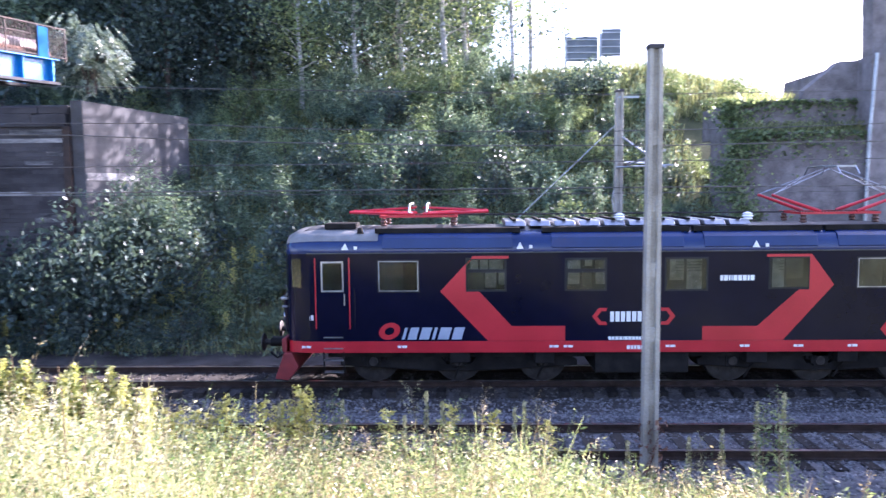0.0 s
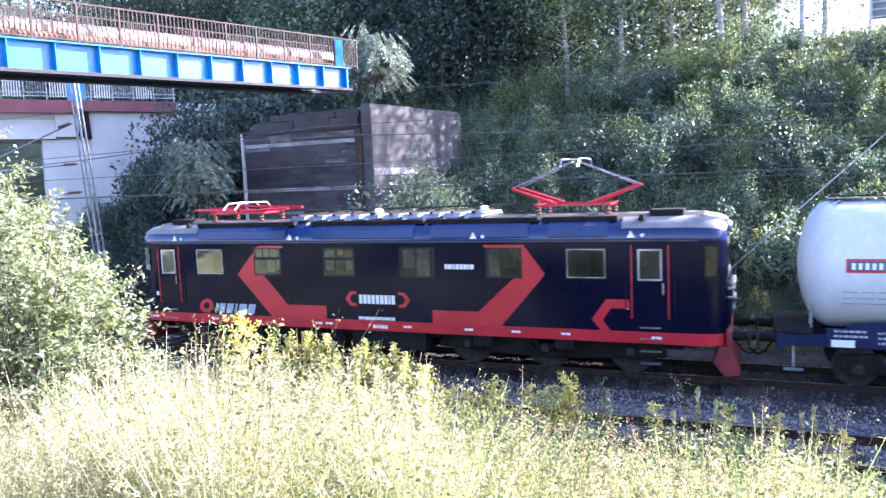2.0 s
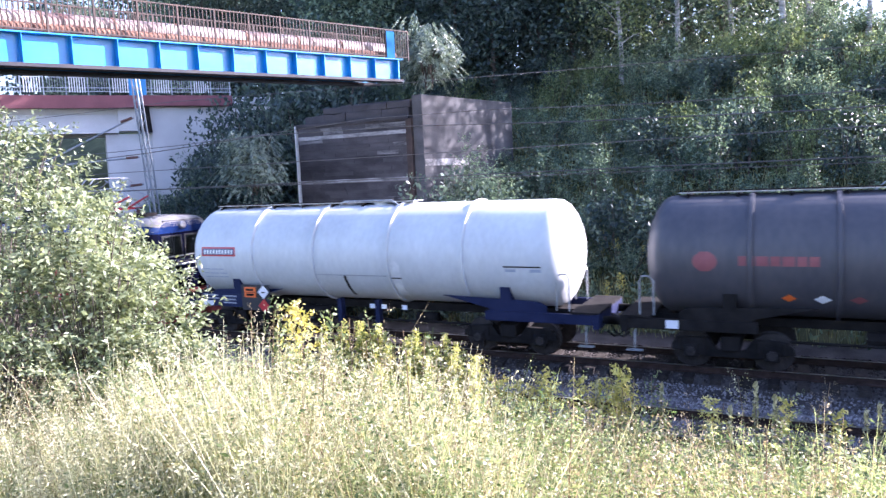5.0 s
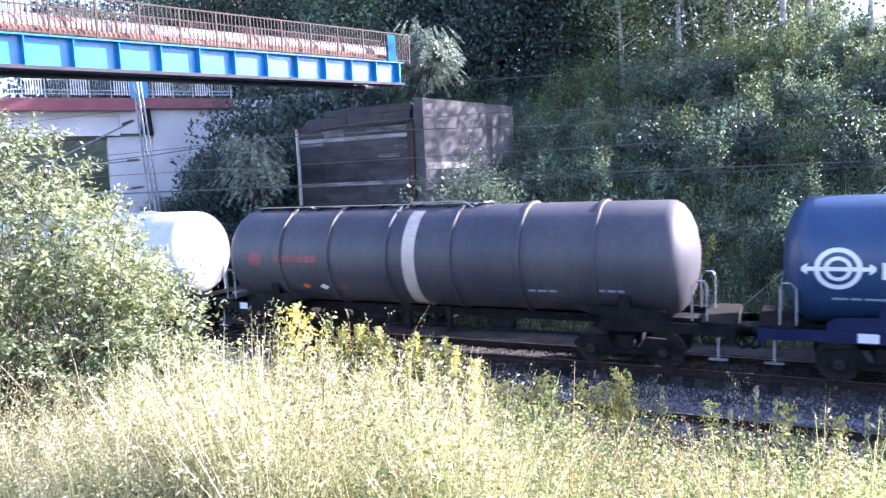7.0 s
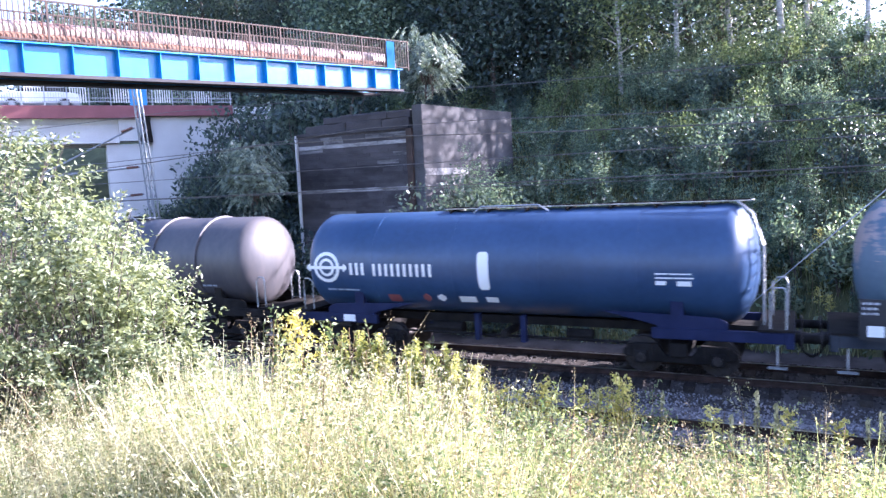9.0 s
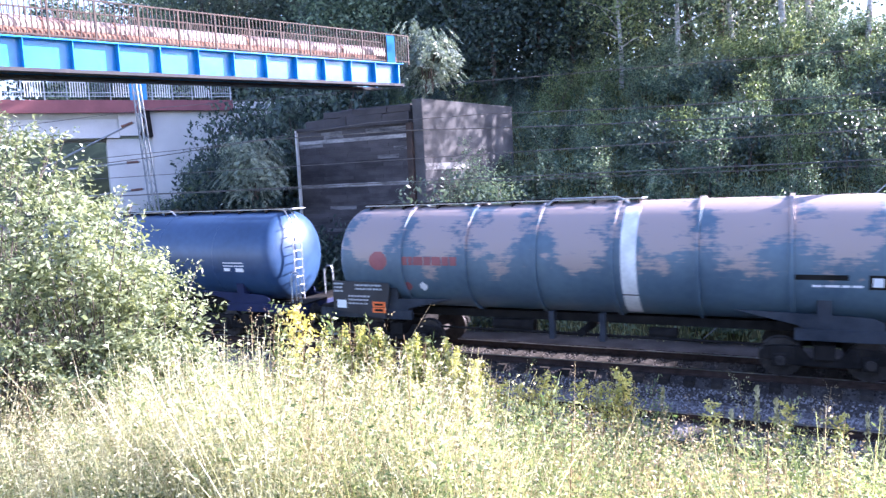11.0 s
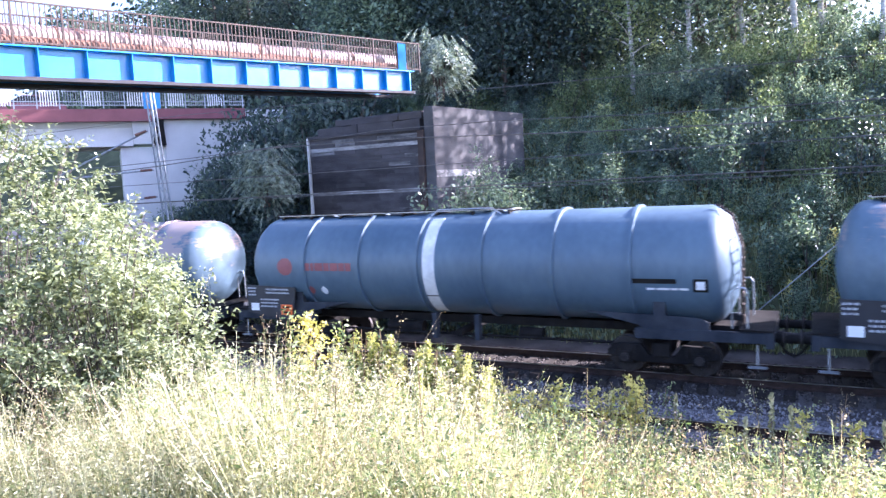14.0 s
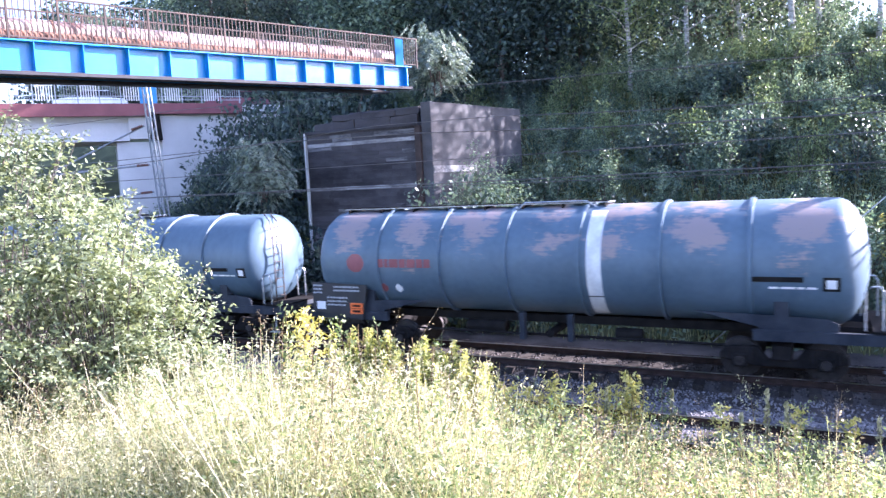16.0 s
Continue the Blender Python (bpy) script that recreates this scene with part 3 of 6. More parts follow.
def make_sign():
    s = thing("road_sign", "large road signs seen from behind, grey panels on pale posts", "sign", at=pose(5.6, 40, 11.0, 0, 0, 0))
    for x0, x1, z0, z1 in ((0.05, 1.75, 0.75, 2.05), (1.95, 3.0, 1.0, 2.45)):
        p = part("panel", Form().box(x0, x1, 0, 0.05, z0, z1), "sign_back", s, bevel=0.01)
        for k in range(4):
            part("stiffening_rail", Form().box(x0, x1, -0.05, 0, z0 + 0.1 + k * (z1 - z0) * 0.26, z0 + 0.15 + k * (z1 - z0) * 0.26), "galvanised", p)
    for x0 in (0.0, 1.85):
        part("post", Form().box(x0 - 0.06, x0 + 0.06, -0.17, -0.05, -2.5, 2.2), "galvanised", s)


make_sign()
# ---- train ----
vehicles, wheels = [], []
TANK_R, TANK_Z = 1.48, 2.70


def vehicle(name, u, label, category):
    v = thing(name, label, category, "tank wagons of the train" if category == "wagon" else "")
    vehicles.append((v, u))
    return v


def loft(form, stations, outline):
    """Joins copies of an outline along x; a station is (x, width factor, height factor above 3.3 m)."""
    n = len(outline)
    verts = []
    for x, k, h in stations:
        for y, z in outline:
            verts.append((x, y * k, z if z < 3.3 else 3.3 + (z - 3.3) * h))
    faces = [(i * n + j, i * n + j + 1, (i + 1) * n + j + 1, (i + 1) * n + j) for i in range(len(stations) - 1) for j in range(n - 1)]
    faces += [tuple(range(n)), tuple(range(len(stations) * n - 1, (len(stations) - 1) * n - 1, -1))]
    return form.add(verts, faces)


def wheelset(parent, x, r, z=None):
    f = Form()
    for s in (-1, 1):
        f.turned([(-0.065, r * 0.2), (-0.065, r * 0.82), (-0.06, r), (0.05, r), (0.07, r + 0.03), (0.075, r * 0.8), (0.05, r * 0.2)], 22)
        f.v[-7 * 22:] = [(y0, s * (0.75 + (-x0)) * 1.0, z0) for x0, y0, z0 in f.v[-7 * 22:]]
    f.tube([(0, -1.0, 0), (0, 1.0, 0)], 0.09, 10)
    for k in range(6):
        a = math.tau * k / 6
        for s in (-1, 1):
            f.box(-0.05 + 0.55 * r * math.cos(a), 0.05 + 0.55 * r * math.cos(a), s * 0.83 - 0.012, s * 0.83 + 0.012, -0.05 + 0.55 * r * math.sin(a), 0.05 + 0.55 * r * math.sin(a))
    w = part("wheelset", f, "wheel_steel", parent, "dark steel wheels on an axle", smooth=True)
    place = pose(x, 0, r)
    w.matrix_basis = place
    wheels.append((w, r, place))
    return w


M["wheel_steel"] = material("wheel_steel", (0.018, 0.015, 0.013), (0.065, 0.055, 0.05), 5, 0.6, 0.5)


def bogie(parent, x, axles, r, half, mat="under"):
    b = part("bogie", Form().prism([(-half, 0.62), (-half + 0.25, 0.78), (-0.5, 0.80), (-0.3, 0.52), (0.3, 0.52), (0.5, 0.80), (half - 0.25, 0.78), (half, 0.62), (half, 0.48), (0.6, 0.34), (-0.6, 0.34), (-half, 0.48)], "y", -1.08, -0.94), mat, parent, "dark dirty bogie frame", bevel=0.02, at=pose(x, 0, 0))
    part("side_frame", Form().prism([(-half, 0.62), (-half + 0.25, 0.78), (-0.5, 0.80), (-0.3, 0.52), (0.3, 0.52), (0.5, 0.80), (half - 0.25, 0.78), (half, 0.62), (half, 0.48), (0.6, 0.34), (-0.6, 0.34), (-half, 0.48)], "y", 0.94, 1.08), mat, b)
    part("bolster", Form().box(-0.22, 0.22, -1.15, 1.15, 0.5, 0.85), mat, b, bevel=0.03)
    for a in axles:
        wheelset(b, a, r)
        for s in (-1, 1):
            box = part("axle_box", Form().box(a - 0.16, a + 0.16, s * 1.05 - 0.09, s * 1.05 + 0.09, r - 0.16, r + 0.17), mat, b, bevel=0.03)
            part("axle_cap", Form().tube([(a, s * 1.12, r), (a, s * 1.18, r)], 0.11, 14), "wheel_steel", box)
            part("spring", Form().tube([(a - 0.27, s * 1.04, r + 0.02), (a - 0.27, s * 1.04, r + 0.3)], 0.075, 10), mat, b)
            part("spring", Form().tube([(a + 0.27, s * 1.04, r + 0.02), (a + 0.27, s * 1.04, r + 0.3)], 0.075, 10), mat, b)
    return b


def buffers(parent, x, way):
    for s in (-0.875, 0.875):
        b = part("buffer", Form().tube([(x, s, 1.06), (x + way * 0.38, s, 1.06)], 0.11, 14), "under", parent, smooth=True)
        part("buffer_head", Form().turned([(0.0, 0.05), (0.0, 0.22), (0.03, 0.23), (0.05, 0.2), (0.06, 0.05)], 20), "wheel_steel", b, smooth=True, at=pose(x + way * 0.56 - 0.03, s, 1.06))
        part("buffer_stem", Form().tube([(x + way * 0.38, s, 1.06), (x + way * 0.56, s, 1.06)], 0.075, 12), "wheel_steel", b)
    part("coupling", Form().tube([(x, 0, 1.02), (x + way * 0.3, 0, 0.95), (x + way * 0.58, 0, 0.98)], 0.06, 8), "wheel_steel", parent)
    part("brake_hose", Form().tube([(x, -0.35, 0.95), (x + way * 0.2, -0.36, 0.62), (x + way * 0.38, -0.35, 0.52), (x + way * 0.56, -0.33, 0.66)], 0.028, 7), "under", parent)


def flat_shape(parent, name, outline, mat, y, label="", thick=0.006):
    """A painted field, standing thick metres proud of the side at y."""
    return part(name, Form().prism(outline, "y", y - thick, y), mat, parent, label)


def bars(parent, name, x, z, widths, height, mat, y, gap=0.05, slant=0.0, label=""):
    """Plain upright bars in place of lettering."""
    f = Form()
    for w in widths:
        f.prism([(x, z), (x + w, z), (x + w + slant, z + height), (x + slant, z + height)], "y", y - 0.006, y)
        x += w + gap
    ob = part(name, f, mat, parent, label)
    return tagged(ob, kind="stuff") if name in ("small_print", "running_number", "sill_mark", "name_lettering", "side_logo") else ob


def make_loco():
    v = vehicle("locomotive", 0.0, "glossy navy electric locomotive with red arrows, sill and pantographs", "locomotive")
    U0, U1 = -6.42, 11.27
    ends = [(0.0, 0.72), (0.06, 0.84), (0.18, 0.93), (0.40, 0.985), (0.75, 1.0)]
    heights = {0.0: 0.75, 0.06: 0.82, 0.18: 0.9, 0.40: 0.96, 0.75: 1.0}
    st = [(U0 + d, k, heights[d]) for d, k in ends] + [(U1 - d, k, heights[d]) for d, k in reversed(ends)]
    SIDE = -1.45
    body = part("body", loft(Form(), st, [(-1.45, 1.17), (-1.45, 3.38), (1.45, 3.38), (1.45, 1.17), (-1.45, 1.17)]), "navy", v, "glossy dark navy body side", smooth=True)
    part("sill", loft(Form(), [(x, k * 1.004, h) for x, k, h in st], [(-1.45, 0.9), (-1.455, 1.185), (1.455, 1.185), (1.45, 0.9), (-1.45, 0.9)]), "red", v, "bright red sill along the underframe")
    part("roof_edge", loft(Form(), st, [(-1.45, 3.38), (-1.46, 3.44), (-1.42, 3.62), (-1.30, 3.78), (-1.05, 3.90), (1.05, 3.90), (1.30, 3.78), (1.42, 3.62), (1.46, 3.44), (1.45, 3.38), (-1.45, 3.38)]), "loco_blue", v, "blue rounded roof edge", smooth=True)
    part("roof", Form().prism([(-1.1, 3.88), (-0.75, 3.97), (0, 4.0), (0.75, 3.97), (1.1, 3.88)], "x", U0 + 0.5, U1 - 0.5), "roof", v, "grey roof skin", smooth=True)
    for sgn, e in ((1, U0), (-1, U1)):
        cap = [(e + sgn * d, k * 1.006, heights[d] * 1.012) for d, k in ends] + [(e + sgn * 2.35, 1.006, 1.012)]
        part("cab_roof", loft(Form(), cap if sgn > 0 else cap[::-1], [(-1.385, 3.68), (-1.31, 3.785), (-1.06, 3.915), (0, 4.0), (1.06, 3.915), (1.31, 3.785), (1.385, 3.68), (-1.385, 3.68)]), "dusty_roof", v, "dusty grey cab roof", smooth=True)
    part("rain_gutter", Form().box(U0 + 0.6, U1 - 0.6, -1.475, -1.44, 3.375, 3.40), "roof", v)
    # louvred roof strip and side panels of the cantrail
    for a, b in ((-3.95, -0.75), (0.2, 3.4), (7.1, 8.6), (3.9, 6.6)):
        p = part("roof_panel", Form().prism([(-1.44, 3.47), (-1.47, 3.50), (-1.40, 3.74), (-1.22, 3.86), (-1.18, 3.84), (-1.36, 3.70)], "x", a, b), "loco_blue", v, bevel=0.01)
        part("panel_top", Form().box(a - 0.2, b + 0.2, -1.22, -1.0, 3.86, 3.98), "under", p, "dark louvre strip")
    # bright resistor hatches along the roof
    x = -0.9
    while x < 5.2:
        h = part("roof_hatch", Form().prism([(-0.95, 4.0), (-0.80, 4.12), (0.8, 4.12), (0.95, 4.0)], "x", x, x + 0.52), "chrome", v, "pale metal roof hatch", bevel=0.02)
        part("hatch_bar", Form().box(x + 0.2, x + 0.28, -0.85, 0.85, 4.12, 4.17), "under", h)
        x += 0.62
    for x0 in (2.0, 5.2):
        ins = part("roof_insulator", Form().turned([(0, 0.05), (0.02, 0.14), (0.06, 0.09), (0.09, 0.15), (0.13, 0.09), (0.16, 0.13), (0.2, 0.04)], 14), "white", v, "white porcelain roof insulator", smooth=True, at=Matrix.Translation((x0, -0.7, 4.1)) @ pose(0, 0, 0, 0, -90, 0))
    part("busbar", Form().tube([(-4.5, 0.35, 4.25), (9.0, 0.35, 4.25)], 0.025, 6), "wheel_steel", v)
    for s, e in ((-1, U0), (1, U1)):
        part("roof_vent", Form().box(e - s * 1.35 - 0.4, e - s * 1.35 + 0.4, -0.9, -0.2, 3.95, 4.1), "under", v, bevel=0.03)
        part("horn", Form().tube([(e - s * 1.9, -1.18, 3.86), (e - s * 1.9, -1.18, 4.0)], [0.09, 0.06], 10), "under", v)
        part("visor", Form().prism([(e + s * 0.02, 3.80), (e - s * 0.55, 3.96), (e - s * 0.55, 3.92), (e - s * 0.02, 3.75)], "y", -0.85, 0.85), "roof", v, bevel=0.01)
    # side windows
    for x0, x1, z0, z1, kind in ((-4.03, -3.09, 2.46, 3.17, 1), (-1.86, -0.95, 2.97, 3.21, 0), (-1.86, -0.95, 2.47, 2.89, 0), (0.57, 1.50, 2.97, 3.19, 0), (0.57, 1.50, 2.47, 2.88, 0), (3.0, 3.95, 2.46, 3.19, 0), (5.50, 6.40, 2.49, 3.20, 0), (7.60, 8.50, 2.50, 3.17, 1)):
        w = part("window", Form().prism([(x0 - 0.05, z0 - 0.05), (x1 + 0.05, z0 - 0.05), (x1 + 0.05, z1 + 0.05), (x0 - 0.05, z1 + 0.05)], "y", SIDE - 0.004, SIDE + 0.01), "cab_dark", v, "window with a dark rubber seal")
        if kind:
            # pale plate in place of daylight seen in and through the glass
            part("blind", Form().prism([(x0, z0), (x0 + (x1 - x0) * 0.62, z0), (x0 + (x1 - x0) * 0.62, z1), (x0, z1)], "y", SIDE - 0.008, SIDE - 0.004), "glass_light_tone", w, "pale plate standing in for light in the glass")
        else:
            # grey machine cabinets and louvres close behind the glass, toned to carry its reflections
            wr = random.Random(int(x0 * 100) + int(z0 * 10))
            a = x0 + wr.uniform(0.0, 0.12)
            while a < x1 - 0.08:
                b = min(x1, a + wr.uniform(0.12, 0.42))
                low = z0 + (z1 - z0) * wr.choice((0, 0, 0.12, 0.3))
                part("machine_panel", Form().prism([(a, low), (b, low), (b, z1), (a, z1)], "y", SIDE - 0.008, SIDE - 0.004), wr.choice(("lit_cabinet_grey", "lit_cabinet_grey", "glass_light_tone")), w, "grey machine cabinet and light seen in the glass")
                a = b + wr.uniform(0.015, 0.12)
            if z1 - z0 > 0.6:
                for k in range(4):
                    z = z1 - 0.06 - k * 0.07
                    part("louvre", Form().prism([(x0 + 0.2, z - 0.02), (x1 - 0.1, z - 0.02), (x1 - 0.1, z), (x0 + 0.2, z)], "y", SIDE - 0.0098, SIDE - 0.0085), "glass_light_tone", w)
        part("pane", Form().prism([(x0, z0), (x1, z0), (x1, z1), (x0, z1)], "y", SIDE - 0.016, SIDE - 0.010), "glass", w)
        f = Form()
        for a, b, c, d in ((x0 - 0.02, x1 + 0.02, z0 - 0.02, z0), (x0 - 0.02, x1 + 0.02, z1, z1 + 0.02), (x0 - 0.02, x0, z0, z1), (x1, x1 + 0.02, z0, z1)):
            f.prism([(a, c), (b, c), (b, d), (a, d)], "y", SIDE - 0.018, SIDE - 0.004)
        part("frame", f, "chrome" if kind else "cab_dark", w)
    # cab doors with red edge strips
    for x0, x1 in ((-5.64, -4.76), (9.13, 10.02)):
        d = part("door", Form().prism([(x0 + 0.05, 1.2), (x1 - 0.05, 1.2), (x1 - 0.05, 3.27), (x0 + 0.05, 3.27)], "y", SIDE - 0.006, SIDE + 0.01), "navy", v, "navy cab door with red edge strips")
        for a in (x0, x1 - 0.035):
            part("edge_strip", Form().prism([(a, 1.5), (a + 0.03, 1.5), (a + 0.03, 3.28), (a, 3.28)], "y", SIDE - 0.014, SIDE), "red", d)
        c = (x0 + x1) / 2
        part("pane", Form().prism([(c - 0.24, 2.47), (c + 0.24, 2.47), (c + 0.24, 3.15), (c - 0.24, 3.15)], "y", SIDE - 0.020, SIDE - 0.012), "glass", d)
        part("blind", Form().prism([(c - 0.24, 2.47), (c + 0.24, 2.47), (c + 0.24, 3.15), (c - 0.24, 3.15)], "y", SIDE - 0.010, SIDE - 0.006), "glass_light_tone", d)
        f = Form()
        for a, b, e, g in ((c - 0.28, c + 0.28, 2.43, 2.47), (c - 0.28, c + 0.28, 3.15, 3.19), (c - 0.28, c - 0.24, 2.47, 3.15), (c + 0.24, c + 0.28, 2.47, 3.15)):
            f.prism([(a, e), (b, e), (b, g), (a, g)], "y", SIDE - 0.022, SIDE - 0.006)
        part("frame", f, "chrome", d)
        part("handle", Form().tube([(x1 - 0.14, SIDE - 0.05, 2.1), (x1 - 0.14, SIDE - 0.05, 2.38)], 0.018, 8), "chrome", d)
        for z in (0.40, 0.70, 1.0, 1.28):
            part("step", Form().box(c - 0.24, c + 0.24, SIDE - 0.05, SIDE + 0.12, z, z + 0.025), "chrome", v, "worn metal step")
        for a in (c - 0.25, c + 0.25):
            part("step_hanger", Form().box(a - 0.015, a + 0.015, SIDE - 0.02, SIDE + 0.02, 0.40, 0.92), "under", v)
        for a in (x0 - 0.12, x1 + 0.12):
            part("grab_rail", Form().tube([(a, SIDE - 0.05, 1.5), (a, SIDE - 0.05, 2.5)], 0.015, 6), "navy", v)
        part("step_plate", Form().prism([(x0 - 0.15, 1.72), (x0 - 0.05, 1.72), (x0 - 0.05, 1.85), (x0 - 0.15, 1.85)], "y", SIDE - 0.005, SIDE), "white", v)
    # painted arrows
    s = SIDE - 0.002
    flat_shape(v, "red_arrow", [(-1.72, 3.30), (-0.85, 3.30), (-0.85, 3.235), (-1.72, 3.235), (-1.90, 3.06), (-1.90, 2.42), (-1.57, 2.42), (-0.78, 1.56), (0.54, 1.56), (0.54, 1.19), (-1.36, 1.19), (-2.53, 2.43)], "red", s, "painted red arrow")
    flat_shape(v, "red_arrow", [(6.47, 3.30), (5.40, 3.30), (5.40, 3.235), (6.43, 3.235), (6.43, 2.43), (6.18, 2.43), (5.21, 1.54), (3.88, 1.54), (3.88, 1.19), (5.83, 1.19), (7.02, 2.55)], "red", s, "painted red arrow")
    flat_shape(v, "red_arrow", [(9.08, 1.96), (8.54, 1.96), (8.17, 1.45), (8.38, 1.19), (8.62, 1.19), (8.44, 1.44), (8.65, 1.74), (9.08, 1.74)], "red", s, "small painted red arrow")
    # plain shapes where lettering stands
    f = Form()
    ring = [(0.26 * math.cos(a), 0.215 * math.sin(a)) for a in (math.tau * k / 20 for k in range(20))]
    inner = [(0.12 * math.cos(a), 0.10 * math.sin(a)) for a in (math.tau * k / 20 for k in range(20))]
    for k in range(20):
        a, b, c, d = ring[k], ring[(k + 1) % 20], inner[(k + 1) % 20], inner[k]
        f.prism([(-3.80 + p[0] + 0.25 * p[1], 1.44 + p[1]) for p in (a, b, c, d)], "y", s - 0.006, s)
    part("logo_ring", f, "red", v, "slanted red ring of the side logo")
    bars(v, "side_logo", -3.50, 1.23, (0.07, 0.21, 0.24, 0.07, 0.27, 0.25), 0.30, "grey_letter", s, 0.075, 0.09, "slate-grey slanted bars in place of lettering")
    bars(v, "side_logo", 1.64, 1.66, (0.09, 0.1, 0.1, 0.1, 0.1, 0.1, 0.1, 0.05, 0.1), 0.25, "white", s, 0.035, 0.0, "white bars in place of lettering")
    for x, w in ((1.2, 1), (3.22, -1)):
        flat_shape(v, "chevron", [(x, 1.79), (x + w * 0.16, 2.0), (x + w * 0.36, 2.0), (x + w * 0.34, 1.92), (x + w * 0.22, 1.92), (x + w * 0.12, 1.79), (x + w * 0.22, 1.66), (x + w * 0.34, 1.66), (x + w * 0.36, 1.58), (x + w * 0.16, 1.58)][:: 1 if w > 0 else -1], "red", s)
    bars(v, "running_number", 4.29, 2.66, (0.07, 0.09, 0.04, 0.03, 0.09, 0.09, 0.09, 0.05, 0.09), 0.13, "white", s, 0.022, 0, "white bars in place of a number")
    bars(v, "running_number", 1.60, 1.205, (0.07, 0.06, 0.08, 0.07, 0.02, 0.08, 0.07, 0.07, 0.06, 0.05, 0.08, 0.08, 0.03, 0.08), 0.085, "white", s, 0.018, 0, "white bars in place of a number")
    bars(v, "sill_mark", 2.05, 0.97, (0.08, 0.06, 0.05, 0.08, 0.09), 0.1, "white", s - 0.006, 0.02)
    for x in (-6.0, -3.6, 0.15, 0.5, 3.0, 4.8, 6.1, 7.4, 9.6):
        bars(v, "sill_mark", x, 1.02, (0.09, 0.12), 0.06, "white", s - 0.006, 0.02)
    for x in (-4.87, -0.57, 5.13, 9.15):
        f = Form().prism([(x - 0.09, 3.47), (x + 0.09, 3.47), (x, 3.64)], "y", -1.475, -1.465)
        part("warning_triangle", f, "white", v, "pale warning triangle")
        part("warning_plate", Form().box(x + 0.22, x + 0.30, -1.475, -1.46, 3.48, 3.56), "white", v)
    # cab fronts
    for sgn, e in ((-1, U0), (1, U1)):
        n = part("nose", Form().prism([(e, 1.19), (e + sgn * 0.10, 1.4), (e + sgn * 0.14, 2.2), (e + sgn * 0.05, 2.42), (e - sgn * 0.25, 2.42), (e - sgn * 0.25, 1.19)], "y", -1.02, 1.02), "navy", v, "rounded navy nose", bevel=0.08)
        part("waist_rail", Form().box(min(e + sgn * 0.02, e + sgn * 0.19), max(e + sgn * 0.02, e + sgn * 0.19), -1.06, 1.06, 2.18, 2.25), "chrome", n, "bright metal waist rail", bevel=0.02)
        part("waist_rail", Form().box(min(e + sgn * 0.02, e + sgn * 0.16), max(e + sgn * 0.02, e + sgn * 0.16), -1.06, 1.06, 1.98, 2.03), "chrome", n, bevel=0.02)
        for y in (-0.52, 0.52):
            w = part("windscreen", Form().prism([(y - 0.47, 2.50), (y + 0.47, 2.50), (y + 0.45, 3.28), (y - 0.45, 3.28)], "x", min(e, e + sgn * 0.03), max(e, e + sgn * 0.03)), "cab_dark", v, "cab windscreen in a metal frame")
            part("pane", Form().prism([(y - 0.42, 2.56), (y + 0.42, 2.56), (y + 0.40, 3.22), (y - 0.40, 3.22)], "x", min(e + sgn * 0.034, e + sgn * 0.04), max(e + sgn * 0.034, e + sgn * 0.04)), "glass", w)
            part("frame", Form().box(min(e + sgn * 0.02, e + sgn * 0.06), max(e + sgn * 0.02, e + sgn * 0.06), y - 0.46, y + 0.46, 2.49, 2.54), "chrome", w)
            part("headlight", Form().turned([(0, 0.06), (0, 0.12), (0.06, 0.13), (0.08, 0.1)], 16), "chrome", v, "round headlamp", smooth=True, at=pose(e + sgn * 0.14 - 0.03, y * 1.45, 1.72))
        part("top_lamp", Form().turned([(0, 0.05), (0, 0.13), (0.12, 0.14), (0.16, 0.1)], 16), "chrome", v, "round headlamp over the windscreen", smooth=True, at=pose(e - 0.06, 0, 3.62))
        corner = [(e - sgn * 0.45, -1.462), (e - sgn * 0.20, -1.385), (e - sgn * 0.20, -1.375), (e - sgn * 0.45, -1.45)]
        part("corner_window", Form().prism(corner, "z", 2.55, 3.25), "glass", v, "curved corner window")
        # the darker red puts the shade at the cab's foot into the beam
        bf = part("buffer_beam", Form().prism([(e, 0.85), (e + sgn * 0.12, 0.9), (e + sgn * 0.12, 1.22), (e, 1.25)], "y", -1.3, 1.3), "dirty_shaded_red", v, "red buffer beam", bevel=0.02)
        buffers(v, e + sgn * 0.12, sgn)
        part("snow_plough", Form().prism([(e - sgn * 0.15, 0.88), (e + sgn * 0.06, 0.88), (e + sgn * 0.30, 0.22), (e - sgn * 0.05, 0.18), (e - sgn * 0.30, 0.5)], "y", -1.38, 1.38), "dirty_shaded_red", v, "worn red snow plough", bevel=0.02)
    # underframe and bogies
    part("underframe", Form().box(-5.4, 10.3, -1.15, 1.15, 0.72, 0.98), "under", v)
    part("equipment_box", Form().box(1.3, 3.6, -1.35, 1.35, 0.35, 0.92), "under", v, bevel=0.03)
    for x, z in ((-2.3, 0.62), (-0.2, 0.6), (5.0, 0.6), (7.2, 0.62)):
        part("sand_box", Form().box(x, x + 0.5, -1.38, -1.12, z, 0.92), "under", v, bevel=0.02)
        part("sand_pipe", Form().tube([(x + 0.25, -1.2, z), (x + 0.1, -1.0, 0.15)], 0.025, 6), "under", v)
    for x in (-2.1, 6.9):
        bogie(v, x, (-2.15, 0.0, 2.15), 0.6, 3.0)
